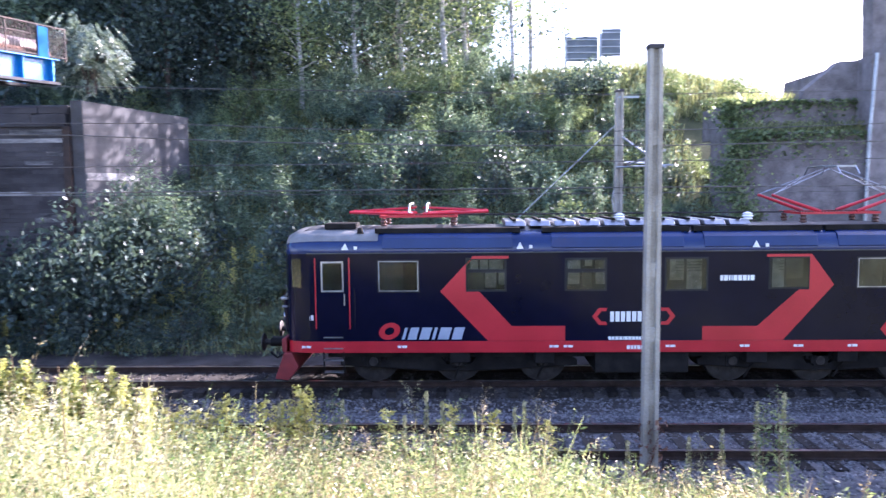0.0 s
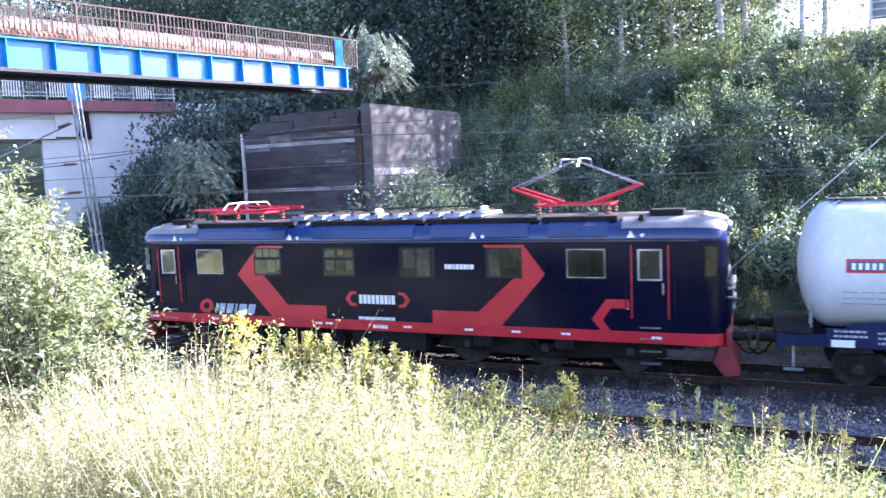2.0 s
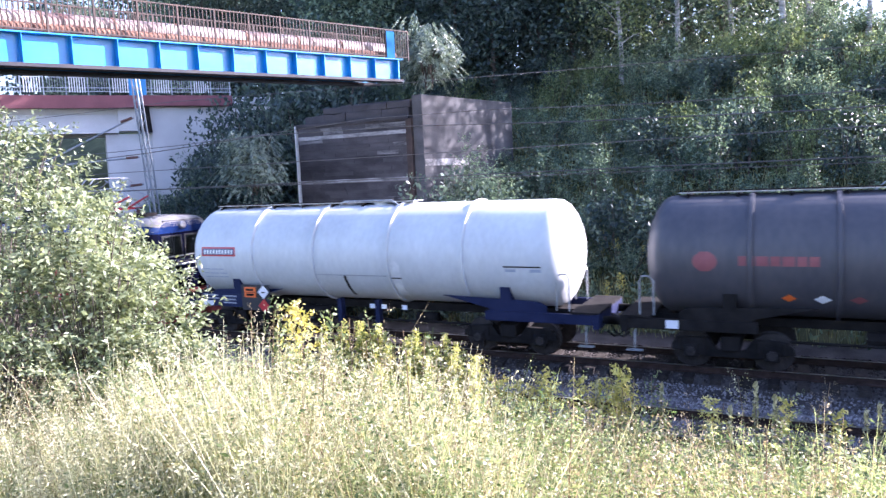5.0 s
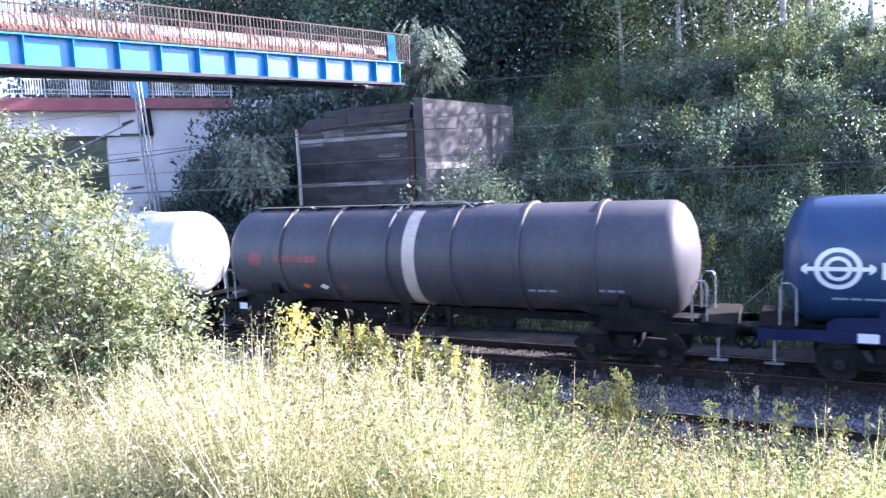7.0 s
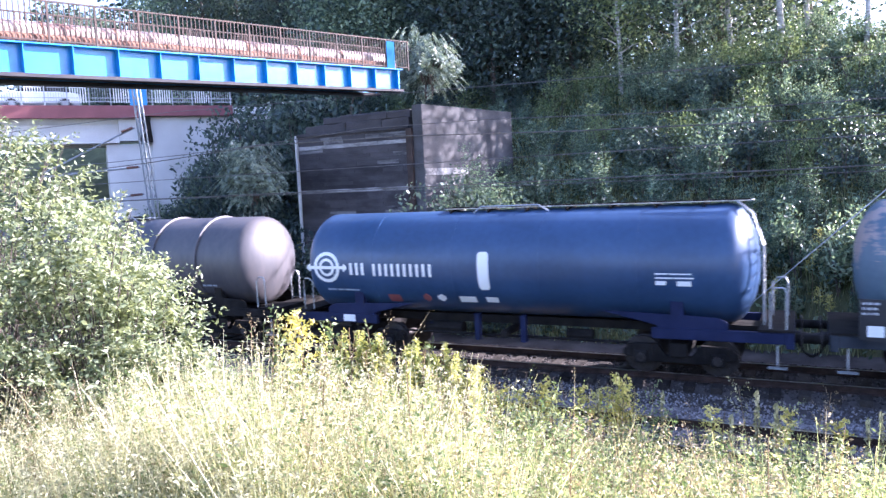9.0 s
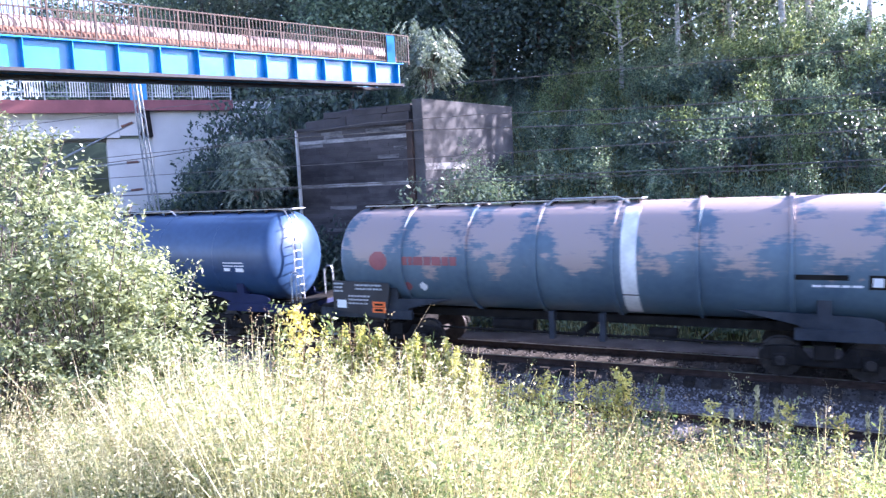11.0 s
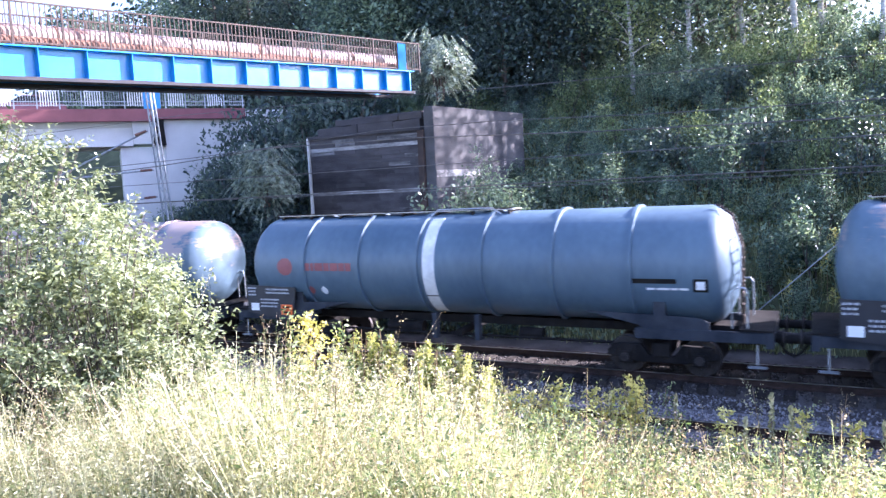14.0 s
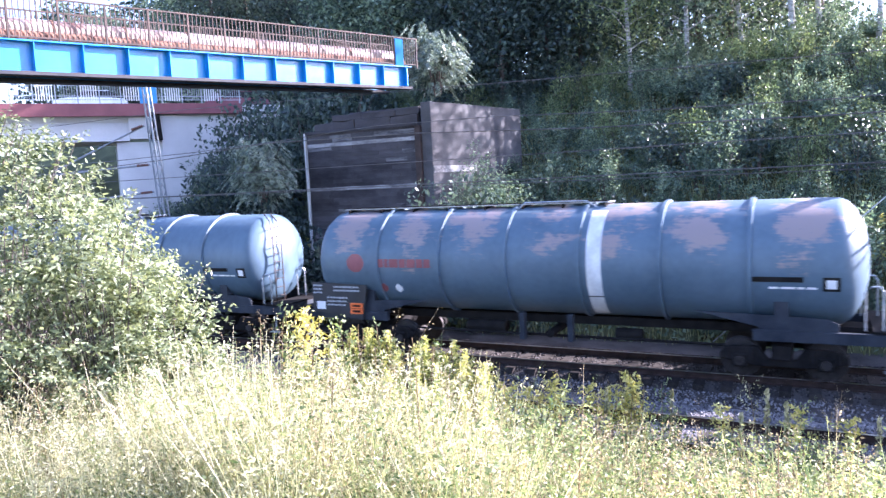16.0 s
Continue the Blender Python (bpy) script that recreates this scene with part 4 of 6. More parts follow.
    # pantographs, one folded, one raised
    def panto(x, raised, way):
        p = part("pantograph", Form().box(x - 1.0, x + 1.0, -0.62, -0.56, 4.22, 4.28).box(x - 1.0, x + 1.0, 0.56, 0.62, 4.22, 4.28).box(x - 1.0, x - 0.93, -0.6, 0.6, 4.22, 4.28).box(x + 0.93, x + 1.0, -0.6, 0.6, 4.22, 4.28), "red", v, "red tubular pantograph frame")
        for dx in (-0.9, 0.9):
            for y in (-0.55, 0.55):
                part("foot_insulator", Form().turned([(0, 0.05), (0.03, 0.1), (0.07, 0.06), (0.11, 0.1), (0.15, 0.06), (0.2, 0.08)], 10), "insulator", p, at=Matrix.Translation((x + dx, y, 4.0)) @ pose(0, 0, 0, 0, -90, 0))
        if raised:
            for y in (-0.5, 0.5):
                for w in (-1, 1):
                    part("lower_arm", Form().tube([(x + w * 0.45, y, 4.28), (x + w * 1.65, y * 0.85, 4.71)], [0.05, 0.034], 8), "red", p)
                    part("upper_arm", Form().tube([(x + w * 1.65, y * 0.85, 4.71), (x + w * 0.1, y * 0.35, 5.36)], 0.015, 6), "chrome", p, "thin pale metal arm")
                    part("brace", Form().tube([(x + w * 1.6, y * 0.85, 4.73), (x + w * 0.6, -y * 0.5, 5.14)], 0.009, 5), "chrome", p)
            for dx in (-0.2, 0.25):
                part("collector_bow", Form().tube([(x + dx, -0.95, 5.22), (x + dx, -0.75, 5.42), (x + dx, 0, 5.44), (x + dx, 0.75, 5.42), (x + dx, 0.95, 5.22)], 0.022, 6), "chrome", p, "pale metal collector bow")
            part("bow_link", Form().box(x - 0.22, x + 0.27, -0.78, -0.74, 5.39, 5.43), "chrome", p)
        else:
            for y in (-0.5, 0.5):
                for w in (-1, 1):
                    part("lower_arm", Form().tube([(x + w * 0.1, y, 4.3), (x + w * 1.8, y * 0.8, 4.36)], 0.04, 8), "red", p)
                    part("upper_arm", Form().tube([(x + w * 1.8, y * 0.8, 4.37), (x + w * 0.1, y * 0.6, 4.46)], 0.024, 6), "red", p)
            for dx in (-0.22, 0.22):
                part("collector_bow", Form().tube([(x + dx, -0.95, 4.36), (x + dx, -0.7, 4.55), (x + dx, 0, 4.57), (x + dx, 0.7, 4.55), (x + dx, 0.95, 4.36)], 0.028, 6), "chrome", p, "pale metal collector bow")
    panto(-3.1, False, 1)
    panto(7.55, True, 1)
    return v


def tank_y(z, r=TANK_R, lift=0.006):
    return -math.sqrt(max(0.0, (r + lift) ** 2 - (z - TANK_Z) ** 2))


def decal(parent, name, x0, x1, z0, z1, mat, label="", r=TANK_R, lift=0.008, shape=None):
    """A painted field or plate that follows the tank's side; shape bends its ends (fractions of x)."""
    f = Form()
    n = max(2, int((z1 - z0) / 0.08))
    verts = []
    for i in range(n + 1):
        t = i / n
        z = z0 + (z1 - z0) * t
        a, b = shape(t) if shape else (0.0, 1.0)
        for u in (x0 + (x1 - x0) * a, x0 + (x1 - x0) * b):
            verts += [(u, tank_y(z, r, lift), z), (u, tank_y(z, r, -0.01), z)]
    faces = []
    for i in range(n):
        k = 4 * i
        faces += [(k, k + 2, k + 6, k + 4), (k, k + 4, k + 5, k + 1), (k + 2, k + 3, k + 7, k + 6)]
    faces += [(0, 1, 3, 2), (4 * n, 4 * n + 2, 4 * n + 3, 4 * n + 1)]
    f.add(verts, faces)
    return part(name, f, mat, parent, label)


def decal_bars(parent, name, x, z, widths, height, mat, gap=0.05, label="", r=TANK_R):
    f = Form()
    for w in widths:
        n = max(1, int(height / 0.08))
        for i in range(n):
            a, b = z + height * i / n, z + height * (i + 1) / n
            f.add([(u, tank_y(c, r, l), c) for l in (0.008, -0.01) for u, c in ((x, a), (x + w, a), (x + w, b), (x, b))],
                  [(0, 1, 2, 3), (0, 4, 5, 1), (3, 2, 6, 7), (0, 3, 7, 4), (1, 5, 6, 2)])
        x += w + gap
    ob = part(name, f, mat, parent, label)
    return tagged(ob, kind="stuff") if name in ("small_print", "running_number", "sill_mark", "name_lettering", "side_logo") else ob


def decal_ring(parent, name, x, z, r0, r1, mat, label="", cut=0.0, tank_r=TANK_R):
    f = Form()
    n = 28
    for k in range(n):
        a0, a1 = cut + (math.tau - cut) * k / n, cut + (math.tau - cut) * (k + 1) / n
        pts = [(x + r * math.cos(a), z + r * math.sin(a)) for r, a in ((r0, a0), (r1, a0), (r1, a1), (r0, a1))]
        f.add([(u, tank_y(w, tank_r, 0.009), w) for u, w in pts] + [(u, tank_y(w, tank_r, -0.01), w) for u, w in pts], [(0, 1, 2, 3), (1, 5, 6, 2), (0, 3, 7, 4)])
    return tagged(part(name, f, mat, parent, label), kind="stuff")


def make_tank(u0, L, label, mat, ribs, rib_mat, frame_mat, style, ends=(0.3, 0.05), r=TANK_R):
    v = vehicle("tank_wagon", u0, label, "wagon")
    dish = [(0.0, 0.02), (0.03, 0.45), (0.12, 0.85), (0.27, 1.18), (0.42, 1.37), (0.56, 1.46), (0.70, 1.48)]
    dish = [(a, b * r / 1.48) for a, b in dish]
    tank = part("tank", Form().turned([(a - ends[0], b) for a, b in dish] + [(L + ends[1] - a, b) for a, b in reversed(dish)], 64, 0, TANK_Z), mat, v, smooth=True)
    for x in ribs:
        part("rib", Form().turned([(x - 0.055, r), (x - 0.045, r + 0.065), (x + 0.045, r + 0.065), (x + 0.055, r)], 56, 0, TANK_Z), rib_mat, tank, smooth=True)
    # cradles: sloping side plates from the tank's belly down to the frame over each bogie
    for x0, s in ((1.75, 1), (L - 1.75, -1)):
        part("saddle", Form().prism([(x0 - s * 1.15, 1.05), (x0 - s * 1.15, 1.42), (x0 - s * 0.95, 1.52), (x0 - s * 0.5, 1.55), (x0 + s * 1.9, 1.62), (x0 + s * 0.5, 1.30), (x0 + s * 0.4, 1.05)], "y", -1.22, -1.17), frame_mat, v, "sloping saddle plate", bevel=0.01)
        part("saddle", Form().prism([(x0 - s * 1.15, 1.05), (x0 - s * 1.15, 1.42), (x0 - s * 0.95, 1.52), (x0 - s * 0.5, 1.55), (x0 + s * 1.9, 1.62), (x0 + s * 0.5, 1.30), (x0 + s * 0.4, 1.05)], "y", 1.17, 1.22), frame_mat, v)
        part("cradle", Form().prism([(-1.2, 1.05), (-1.25, 1.9), (-1.05, 1.62), (-0.6, 1.30), (0, 1.22), (0.6, 1.30), (1.05, 1.62), (1.25, 1.9), (1.2, 1.05)], "x", x0 - 0.15, x0 + 0.15), frame_mat, v)
        part("sole_bar", Form().box(min(x0 - s * 2.55, x0 + s * 0.6), max(x0 - s * 2.55, x0 + s * 0.6), -1.28, -1.14, 0.98, 1.24), frame_mat, v, bevel=0.01)
        part("sole_bar", Form().box(min(x0 - s * 2.55, x0 + s * 0.6), max(x0 - s * 2.55, x0 + s * 0.6), 1.14, 1.28, 0.98, 1.24), frame_mat, v, bevel=0.01)
        e = x0 - s * 2.55
        part("head_stock", Form().box(min(e, e + s * 0.18), max(e, e + s * 0.18), -1.3, 1.3, 0.88, 1.26), frame_mat, v, bevel=0.02)
        part("end_platform", Form().box(min(e, e + s * 0.75), max(e, e + s * 0.75), -1.3, 1.3, 1.26, 1.31), "under", v, "open grating platform")
        buffers(v, e, -s)
        step = part("end_step", Form().box(e + s * 0.15, e + s * 0.55, -1.36, -1.2, 0.42, 0.45) if s > 0 else Form().box(e - 0.55, e - 0.15, -1.36, -1.2, 0.42, 0.45), "galvanised", v, "metal foot step")
        part("step_hanger", Form().tube([(e + s * 0.35, -1.28, 0.45), (e + s * 0.35, -1.25, 0.95)], 0.02, 6), "galvanised", step)
        bogie(v, x0, (-0.9, 0.9), 0.46, 1.35)
    part("centre_sill", Form().box(-0.7, L + 0.7, -0.35, 0.35, 0.98, 1.2), "under", v)
    mid = L / 2
    for dx in (-0.9, 0.45):
        part("outlet_leg", Form().box(mid + dx, mid + dx + 0.14, -1.05, -0.85, 0.62, 1.35), frame_mat, v)
    part("outlet_pipe", Form().tube([(mid, -1.15, 0.85), (mid, 1.15, 0.85)], 0.11, 12), "under", v)
    part("outlet_valve", Form().tube([(mid, 0, 0.85), (mid, 0, 1.3)], 0.16, 12), "under", v)
    part("brake_rod", Form().tube([(2.6, -0.75, 0.72), (L - 2.6, -0.75, 0.72)], 0.035, 6), "under", v)
    part("brake_cylinder", Form().tube([(mid + 1.6, -0.5, 0.8), (mid + 2.3, -0.5, 0.8)], 0.16, 12), "under", v)
    part("air_reservoir", Form().tube([(mid - 2.7, -0.45, 0.82), (mid - 1.5, -0.45, 0.82)], 0.18, 12), "under", v)
    # walkway and dome on top
    top = TANK_Z + r
    wx0, wx1 = {"white": (0.3, L * 0.62), "blue": (L * 0.34, L - 0.1), "brown": (0.5, L * 0.60)}.get(style, (0.4, L * 0.6))
    walkw = part("walkway", Form().box(wx0, wx1, -0.30, 0.30, top + 0.05, top + 0.08), "galvanised", v, "narrow metal grating walkway on top")
    x = wx0 + 0.2
    while x < wx1:
        part("walkway_bracket", Form().box(x, x + 0.05, -0.42, 0.42, top - 0.08, top + 0.05), "under", walkw)
        x += 1.15
    hand = part("walkway_rail", Form().tube([(wx0, -0.36, top + 0.1), (wx1, -0.36, top + 0.1)], 0.018, 6), "under", walkw)
    dome = part("dome", Form().tube([(mid + 0.3, 0, top - 0.1), (mid + 0.3, 0, top + 0.09)], 0.28, 20), mat, v, smooth=True)
    part("dome_lid", Form().tube([(mid + 0.3, 0, top + 0.09), (mid + 0.3, 0, top + 0.13)], 0.31, 20), "under", dome)
    rail = [(mid - 1.0, -0.55, top - 0.05), (mid - 0.8, -0.5, top + 0.12), (mid + 0.9, -0.5, top + 0.12), (mid + 1.2, -0.55, top - 0.05)]
    part("dome_rail", Form().tube(rail, 0.022, 6), "galvanised", v)
    return v, tank


def hand_rails(v, x, way):
    """Hoops of bent tube over an end platform."""
    for y in (-1.15, 0.6):
        part("hand_rail", Form().tube([(x, y, 1.3), (x, y, 2.15), (x + way * 0.12, y, 2.27), (x + way * 0.28, y, 2.27), (x + way * 0.34, y, 2.15), (x + way * 0.34, y, 1.3)], 0.022, 7), "galvanised", v, "bent tube hand rail")


def end_ladder(v, x, way, top, steel="galvanised"):
    lad = part("ladder", Form().tube([(x, -0.75, 1.3), (x, -0.75, 3.2), (x - way * 0.25, -0.55, 3.95), (x - way * 0.6, -0.4, top)], 0.022, 7), steel, v, "metal end ladder")
    part("ladder_rail", Form().tube([(x, -0.35, 1.3), (x, -0.35, 3.2), (x - way * 0.25, -0.2, 3.95), (x - way * 0.6, -0.1, top)], 0.022, 7), steel, lad)
    for k in range(9):
        z = 1.5 + k * 0.28
        dx = -way * max(0, z - 3.2) * 0.33
        part("rung", Form().tube([(x + dx, -0.75, z), (x + dx, -0.35, z)], 0.015, 6), steel, lad)


def diamond(v, x, z, s, mat, y=-1.32, label=""):
    return part("hazard_plate", Form().prism([(x - s, z), (x, z - s), (x + s, z), (x, z + s)], "y", y - 0.02, y), mat, v, label)


def plate_bars(v, x, z, w, y, rows=3):
    """A dark data panel with bars in place of its small lettering."""
    f = Form()
    rr = random.Random(int(x * 100) + rows)
    for k in range(rows):
        a = x
        while a < x + w - 0.08:
            b = rr.uniform(0.03, 0.11)
            f.prism([(a, z - k * 0.11), (min(a + b, x + w), z - k * 0.11), (min(a + b, x + w), z - k * 0.11 + 0.05), (a, z - k * 0.11 + 0.05)], "y", y - 0.006, y)
            a += b + 0.03
    return tagged(part("small_print", f, "faded_print", v, "white bars in place of small lettering"), kind="stuff")


def common_marks(v, L, flank="tank_grey"):
    """The data panel, orange plate, hazard plates and labels of the grey wagons."""
    p = part("data_panel", Form().prism([(-0.25, 1.22), (1.55, 1.0), (1.75, 1.95), (1.7, 2.05), (-0.25, 2.1)], "y", -1.40, -1.36), "panel_dark", v, "dark panel with white data marks")
    plate_bars(v, 0.55, 1.95, 1.0, -1.404, 2)
    plate_bars(v, -0.2, 1.98, 0.4, -1.404, 3)
    plate_bars(v, 0.3, 1.62, 0.75, -1.404, 3)
    part("label_card", Form().box(-0.1, 0.22, -1.41, -1.402, 1.28, 1.52), "white", v)
    o = part("orange_plate", Form().box(1.15, 1.58, -1.43, -1.40, 1.18, 1.50), "orange", v, "orange hazard plate with a dark line")
    part("plate_line", Form().box(1.15, 1.58, -1.434, -1.43, 1.33, 1.345), "under", o)
    part("plate_mark", Form().box(1.22, 1.51, -1.434, -1.43, 1.39, 1.45), "under", o)
    part("plate_mark", Form().box(1.22, 1.51, -1.434, -1.43, 1.22, 1.29), "under", o)
    decal(v, "hazard_plate", 2.65, 2.98, 1.83, 2.12, "white", "white diamond hazard plate", shape=lambda t: (0.5 - min(t, 1 - t), 0.5 + min(t, 1 - t)))
    decal(v, "hazard_plate", 2.15, 2.50, 1.83, 2.12, "faded_red", "red diamond hazard plate", shape=lambda t: (0.5 - min(t, 1 - t), 0.5 + min(t, 1 - t)))
    decal(v, "side_logo", 1.15, 1.75, 2.45, 2.98, "faded_red", "faded red round mark", shape=lambda t: (0.5 - math.sqrt(max(0.03, t - t * t)), 0.5 + math.sqrt(max(0.03, t - t * t))))
    decal_bars(v, "side_logo", 2.25, 2.60, (0.17, 0.12, 0.3, 0.2, 0.28, 0.2, 0.2), 0.24, "faded_red", 0.04, "faded red bars in place of lettering")
    decal(v, "dark_bar", L - 2.35, L - 1.3, 2.38, 2.50, "under", "dark painted bar")
    decal(v, "label_frame", L - 0.92, L - 0.58, 2.18, 2.50, "under", "small framed label")
    decal(v, "label_card", L - 0.85, L - 0.65, 2.24, 2.44, "white", lift=0.014)
    decal_bars(v, "small_print", L - 2.0, 2.22, (0.2, 0.3, 0.15, 0.2), 0.05, "white", 0.04)


M["panel_dark"] = material("panel_dark", (0.009, 0.010, 0.014), (0.022, 0.023, 0.03), 2, 0.5)
M["cream_band"] = material("cream_band", (0.40, 0.33, 0.28), (0.66, 0.56, 0.47), 2.0, 0.6, fine=12)
M["band"] = material("band", (0.50, 0.50, 0.49), (0.72, 0.72, 0.70), 2.5, 0.6, fine=12)


def worn_tank(name, base, rust, amount, size, low=0.0):
    """Grey tank paint that has flaked in large patches to a pinkish undercoat."""
    m = material(name, base[0], base[1], 0.7, 0.5, bump=0.03, fine=6)
    n, k = m.node_tree.nodes, m.node_tree.links
    b = n["Principled BSDF"]
    col = b.inputs["Base Color"].links[0].from_socket
    tc = n.new("ShaderNodeTexCoord")
    mp = n.new("ShaderNodeMapping")
    mp.inputs["Scale"].default_value = (1.0, 1.0, 1.5)
    k.new(tc.outputs["Object"], mp.inputs["Vector"])
    z = n.new("ShaderNodeTexNoise")
    z.inputs["Scale"].default_value, z.inputs["Detail"].default_value, z.inputs["Roughness"].default_value = size, 8, 0.7
    k.new(mp.outputs[0], z.inputs["Vector"])
    sep, up = n.new("ShaderNodeSeparateXYZ"), n.new("ShaderNodeMapRange")
    k.new(tc.outputs["Object"], sep.inputs[0])
    k.new(sep.outputs["Z"], up.inputs["Value"])
    up.inputs["From Min"].default_value, up.inputs["From Max"].default_value = 1.9, 3.4
    up.inputs["To Min"].default_value, up.inputs["To Max"].default_value = -0.25, 0.08
    # the paint holds beside the ribs, two metres apart, and flakes between them in fine level streaks
    rib, cosine, hold = n.new("ShaderNodeMath"), n.new("ShaderNodeMath"), n.new("ShaderNodeMath")
    rib.operation, cosine.operation, hold.operation = "MULTIPLY_ADD", "COSINE", "MULTIPLY_ADD"
    k.new(sep.outputs["X"], rib.inputs[0])
    rib.inputs[1].default_value, rib.inputs[2].default_value = math.pi, -0.2 * math.pi
    k.new(rib.outputs[0], cosine.inputs[0])
    k.new(cosine.outputs[0], hold.inputs[0])
    hold.inputs[1].default_value = -0.085
    k.new(up.outputs[0], hold.inputs[2])
    streak, fine_map, fine_add = n.new("ShaderNodeTexNoise"), n.new("ShaderNodeMapping"), n.new("ShaderNodeMath")
    fine_map.inputs["Scale"].default_value = (1.0, 1.0, 9.0)
    k.new(tc.outputs["Object"], fine_map.inputs["Vector"]), k.new(fine_map.outputs[0], streak.inputs["Vector"])
    streak.inputs["Scale"].default_value, streak.inputs["Detail"].default_value = 2.2, 5
    fine_add.operation = "MULTIPLY_ADD"
    k.new(streak.outputs["Fac"], fine_add.inputs[0])
    fine_add.inputs[1].default_value = 0.28
    k.new(hold.outputs[0], fine_add.inputs[2])
    add = n.new("ShaderNodeMath")
    k.new(z.outputs["Fac"], add.inputs[0]), k.new(fine_add.outputs[0], add.inputs[1])
    r = n.new("ShaderNodeValToRGB")
    r.color_ramp.elements[0].position, r.color_ramp.elements[1].position = amount, amount + 0.09
    k.new(add.outputs[0], r.inputs[0])
    mix = n.new("ShaderNodeMix")
    mix.data_type = "RGBA"
    k.new(r.outputs[0], mix.inputs["Factor"])
    k.new(col, mix.inputs[6])
    mix.inputs[7].default_value = (*rust, 1)
    k.new(mix.outputs[2], b.inputs["Base Color"])
    return m


M["tank_worn"] = worn_tank("tank_worn", ((0.055, 0.092, 0.13), (0.09, 0.14, 0.18)), (0.29, 0.225, 0.205), 0.595, 1.1)
M["tank_half_worn"] = worn_tank("tank_half_worn", ((0.065, 0.105, 0.14), (0.10, 0.15, 0.195)), (0.25, 0.20, 0.19), 0.71, 1.0)

GREY_RIBS = (2.2, 4.2, 6.2, 8.2, 10.2, 12.2)


def make_wagons():
    # white tank, blue frame
    v, t = make_tank(13.12, 12.95, "clean white four-axle tank wagon with blue underframe and plates", "tank_white", (2.66, 5.03, 7.67, 10.04), "tank_white", "frame_blue", "white")
    decal(v, "name_board", 0.55, 1.98, 2.67, 2.97, "red", "red framed board with white bars", lift=0.008)
    decal(v, "name_field", 0.60, 1.93, 2.72, 2.92, "tank_blue", lift=0.011)
    f = decal_bars(v, "name_lettering", 0.66, 2.74, (0.07,) * 10, 0.14, "white", 0.058, "white bars in place of lettering", r=TANK_R + 0.007)
    decal_bars(v, "small_print", 0.5, 2.22, (0.3, 0.25, 0.2), 0.03, "grey_letter", 0.06)
    decal_bars(v, "small_print", 0.5, 2.08, (0.2, 0.35, 0.3), 0.03, "grey_letter", 0.06)
    decal_bars(v, "small_print", 0.5, 1.95, (0.3, 0.15, 0.4), 0.03, "grey_letter", 0.06)
    part("data_panel", Form().box(0.2, 2.0, -1.33, -1.30, 0.98, 1.42), "frame_blue", v, "dark blue panel with white data marks", bevel=0.01)
    plate_bars(v, 0.35, 1.33, 0.7, -1.332, 2)
    plate_bars(v, 1.2, 1.31, 0.6, -1.332, 3)
    part("label_card", Form().box(0.3, 0.75, -1.345, -1.332, 1.0, 1.16), "white", v)
    part("plate_board", Form().box(2.05, 3.2, -1.385, -1.36, 0.92, 1.75), "panel_dark", v, "dark board behind the hazard plates")
    o = part("orange_plate", Form().box(2.2, 2.66, -1.42, -1.39, 1.34, 1.67), "orange", v, "orange hazard plate with a dark line")
    part("plate_line", Form().box(2.2, 2.66, -1.424, -1.42, 1.495, 1.51), "under", o)
    part("plate_mark", Form().box(2.28, 2.58, -1.424, -1.42, 1.55, 1.62), "under", o)
    part("plate_mark", Form().box(2.28, 2.58, -1.424, -1.42, 1.39, 1.46), "under", o)
    diamond(v, 2.97, 1.52, 0.22, "white", -1.388, "white diamond hazard plate with a dark mark")
    part("plate_mark", Form().box(2.90, 3.04, -1.414, -1.41, 1.49, 1.53), "under", v)
    diamond(v, 2.97, 1.08, 0.22, "red", -1.388, "red diamond hazard plate")
    decal(v, "dip_line", 5.05, 7.6, 2.12, 2.15, "galvanised")
    decal(v, "dark_stripe", 6.07, 6.16, 1.45, 2.12, "under", "dark run-off streak", lift=0.006)
    decal(v, "band_outline", 7.74, 8.06, 1.5, 2.62, "band", "pale painted band with a pointed top", lift=0.005, shape=lambda t: (0.0, 1.0) if t < 0.88 else ((t - 0.88) * 4, 1 - (t - 0.88) * 4))
    decal(v, "band_mark", 7.74, 8.06, 2.06, 2.10, "under", lift=0.009)
    decal(v, "dark_bar", 11.25, 12.3, 2.46, 2.50, "under")
    decal_bars(v, "small_print", 11.3, 2.34, (0.3,), 0.08, "grey_letter")
    decal_bars(v, "small_print", 12.0, 2.34, (0.3,), 0.08, "grey_letter")
    for x in (6.8, 7.2, 7.9):
        part("valve_card", Form().box(x, x + 0.16, -1.12, -1.1, 1.12, 1.25), "white", v)
    end_ladder(v, -0.05, -1, 4.2)
    hand_rails(v, 12.6, 1)
    # brown-grey tank
    v, t = make_tank(28.2, 14.55, "dusty brown-grey tank wagon with six ribs and a cream band", "tank_brown", (2.2, 4.0, 6.05, 8.1, 10.1, 12.1), "tank_brown", "under", "brown", ends=(0.3, -0.1))
    decal(v, "band", 6.6, 7.0, 1.36, 4.05, "cream_band", "cream painted band")
    decal(v, "side_logo", 0.95, 1.5, 2.46, 2.92, "faded_red", "faded red round mark", shape=lambda t: (0.5 - math.sqrt(max(0.03, t - t * t)), 0.5 + math.sqrt(max(0.03, t - t * t))))
    decal_bars(v, "side_logo", 1.95, 2.60, (0.17, 0.12, 0.26, 0.2, 0.26, 0.2, 0.2), 0.22, "faded_red", 0.04, "faded red bars in place of lettering")
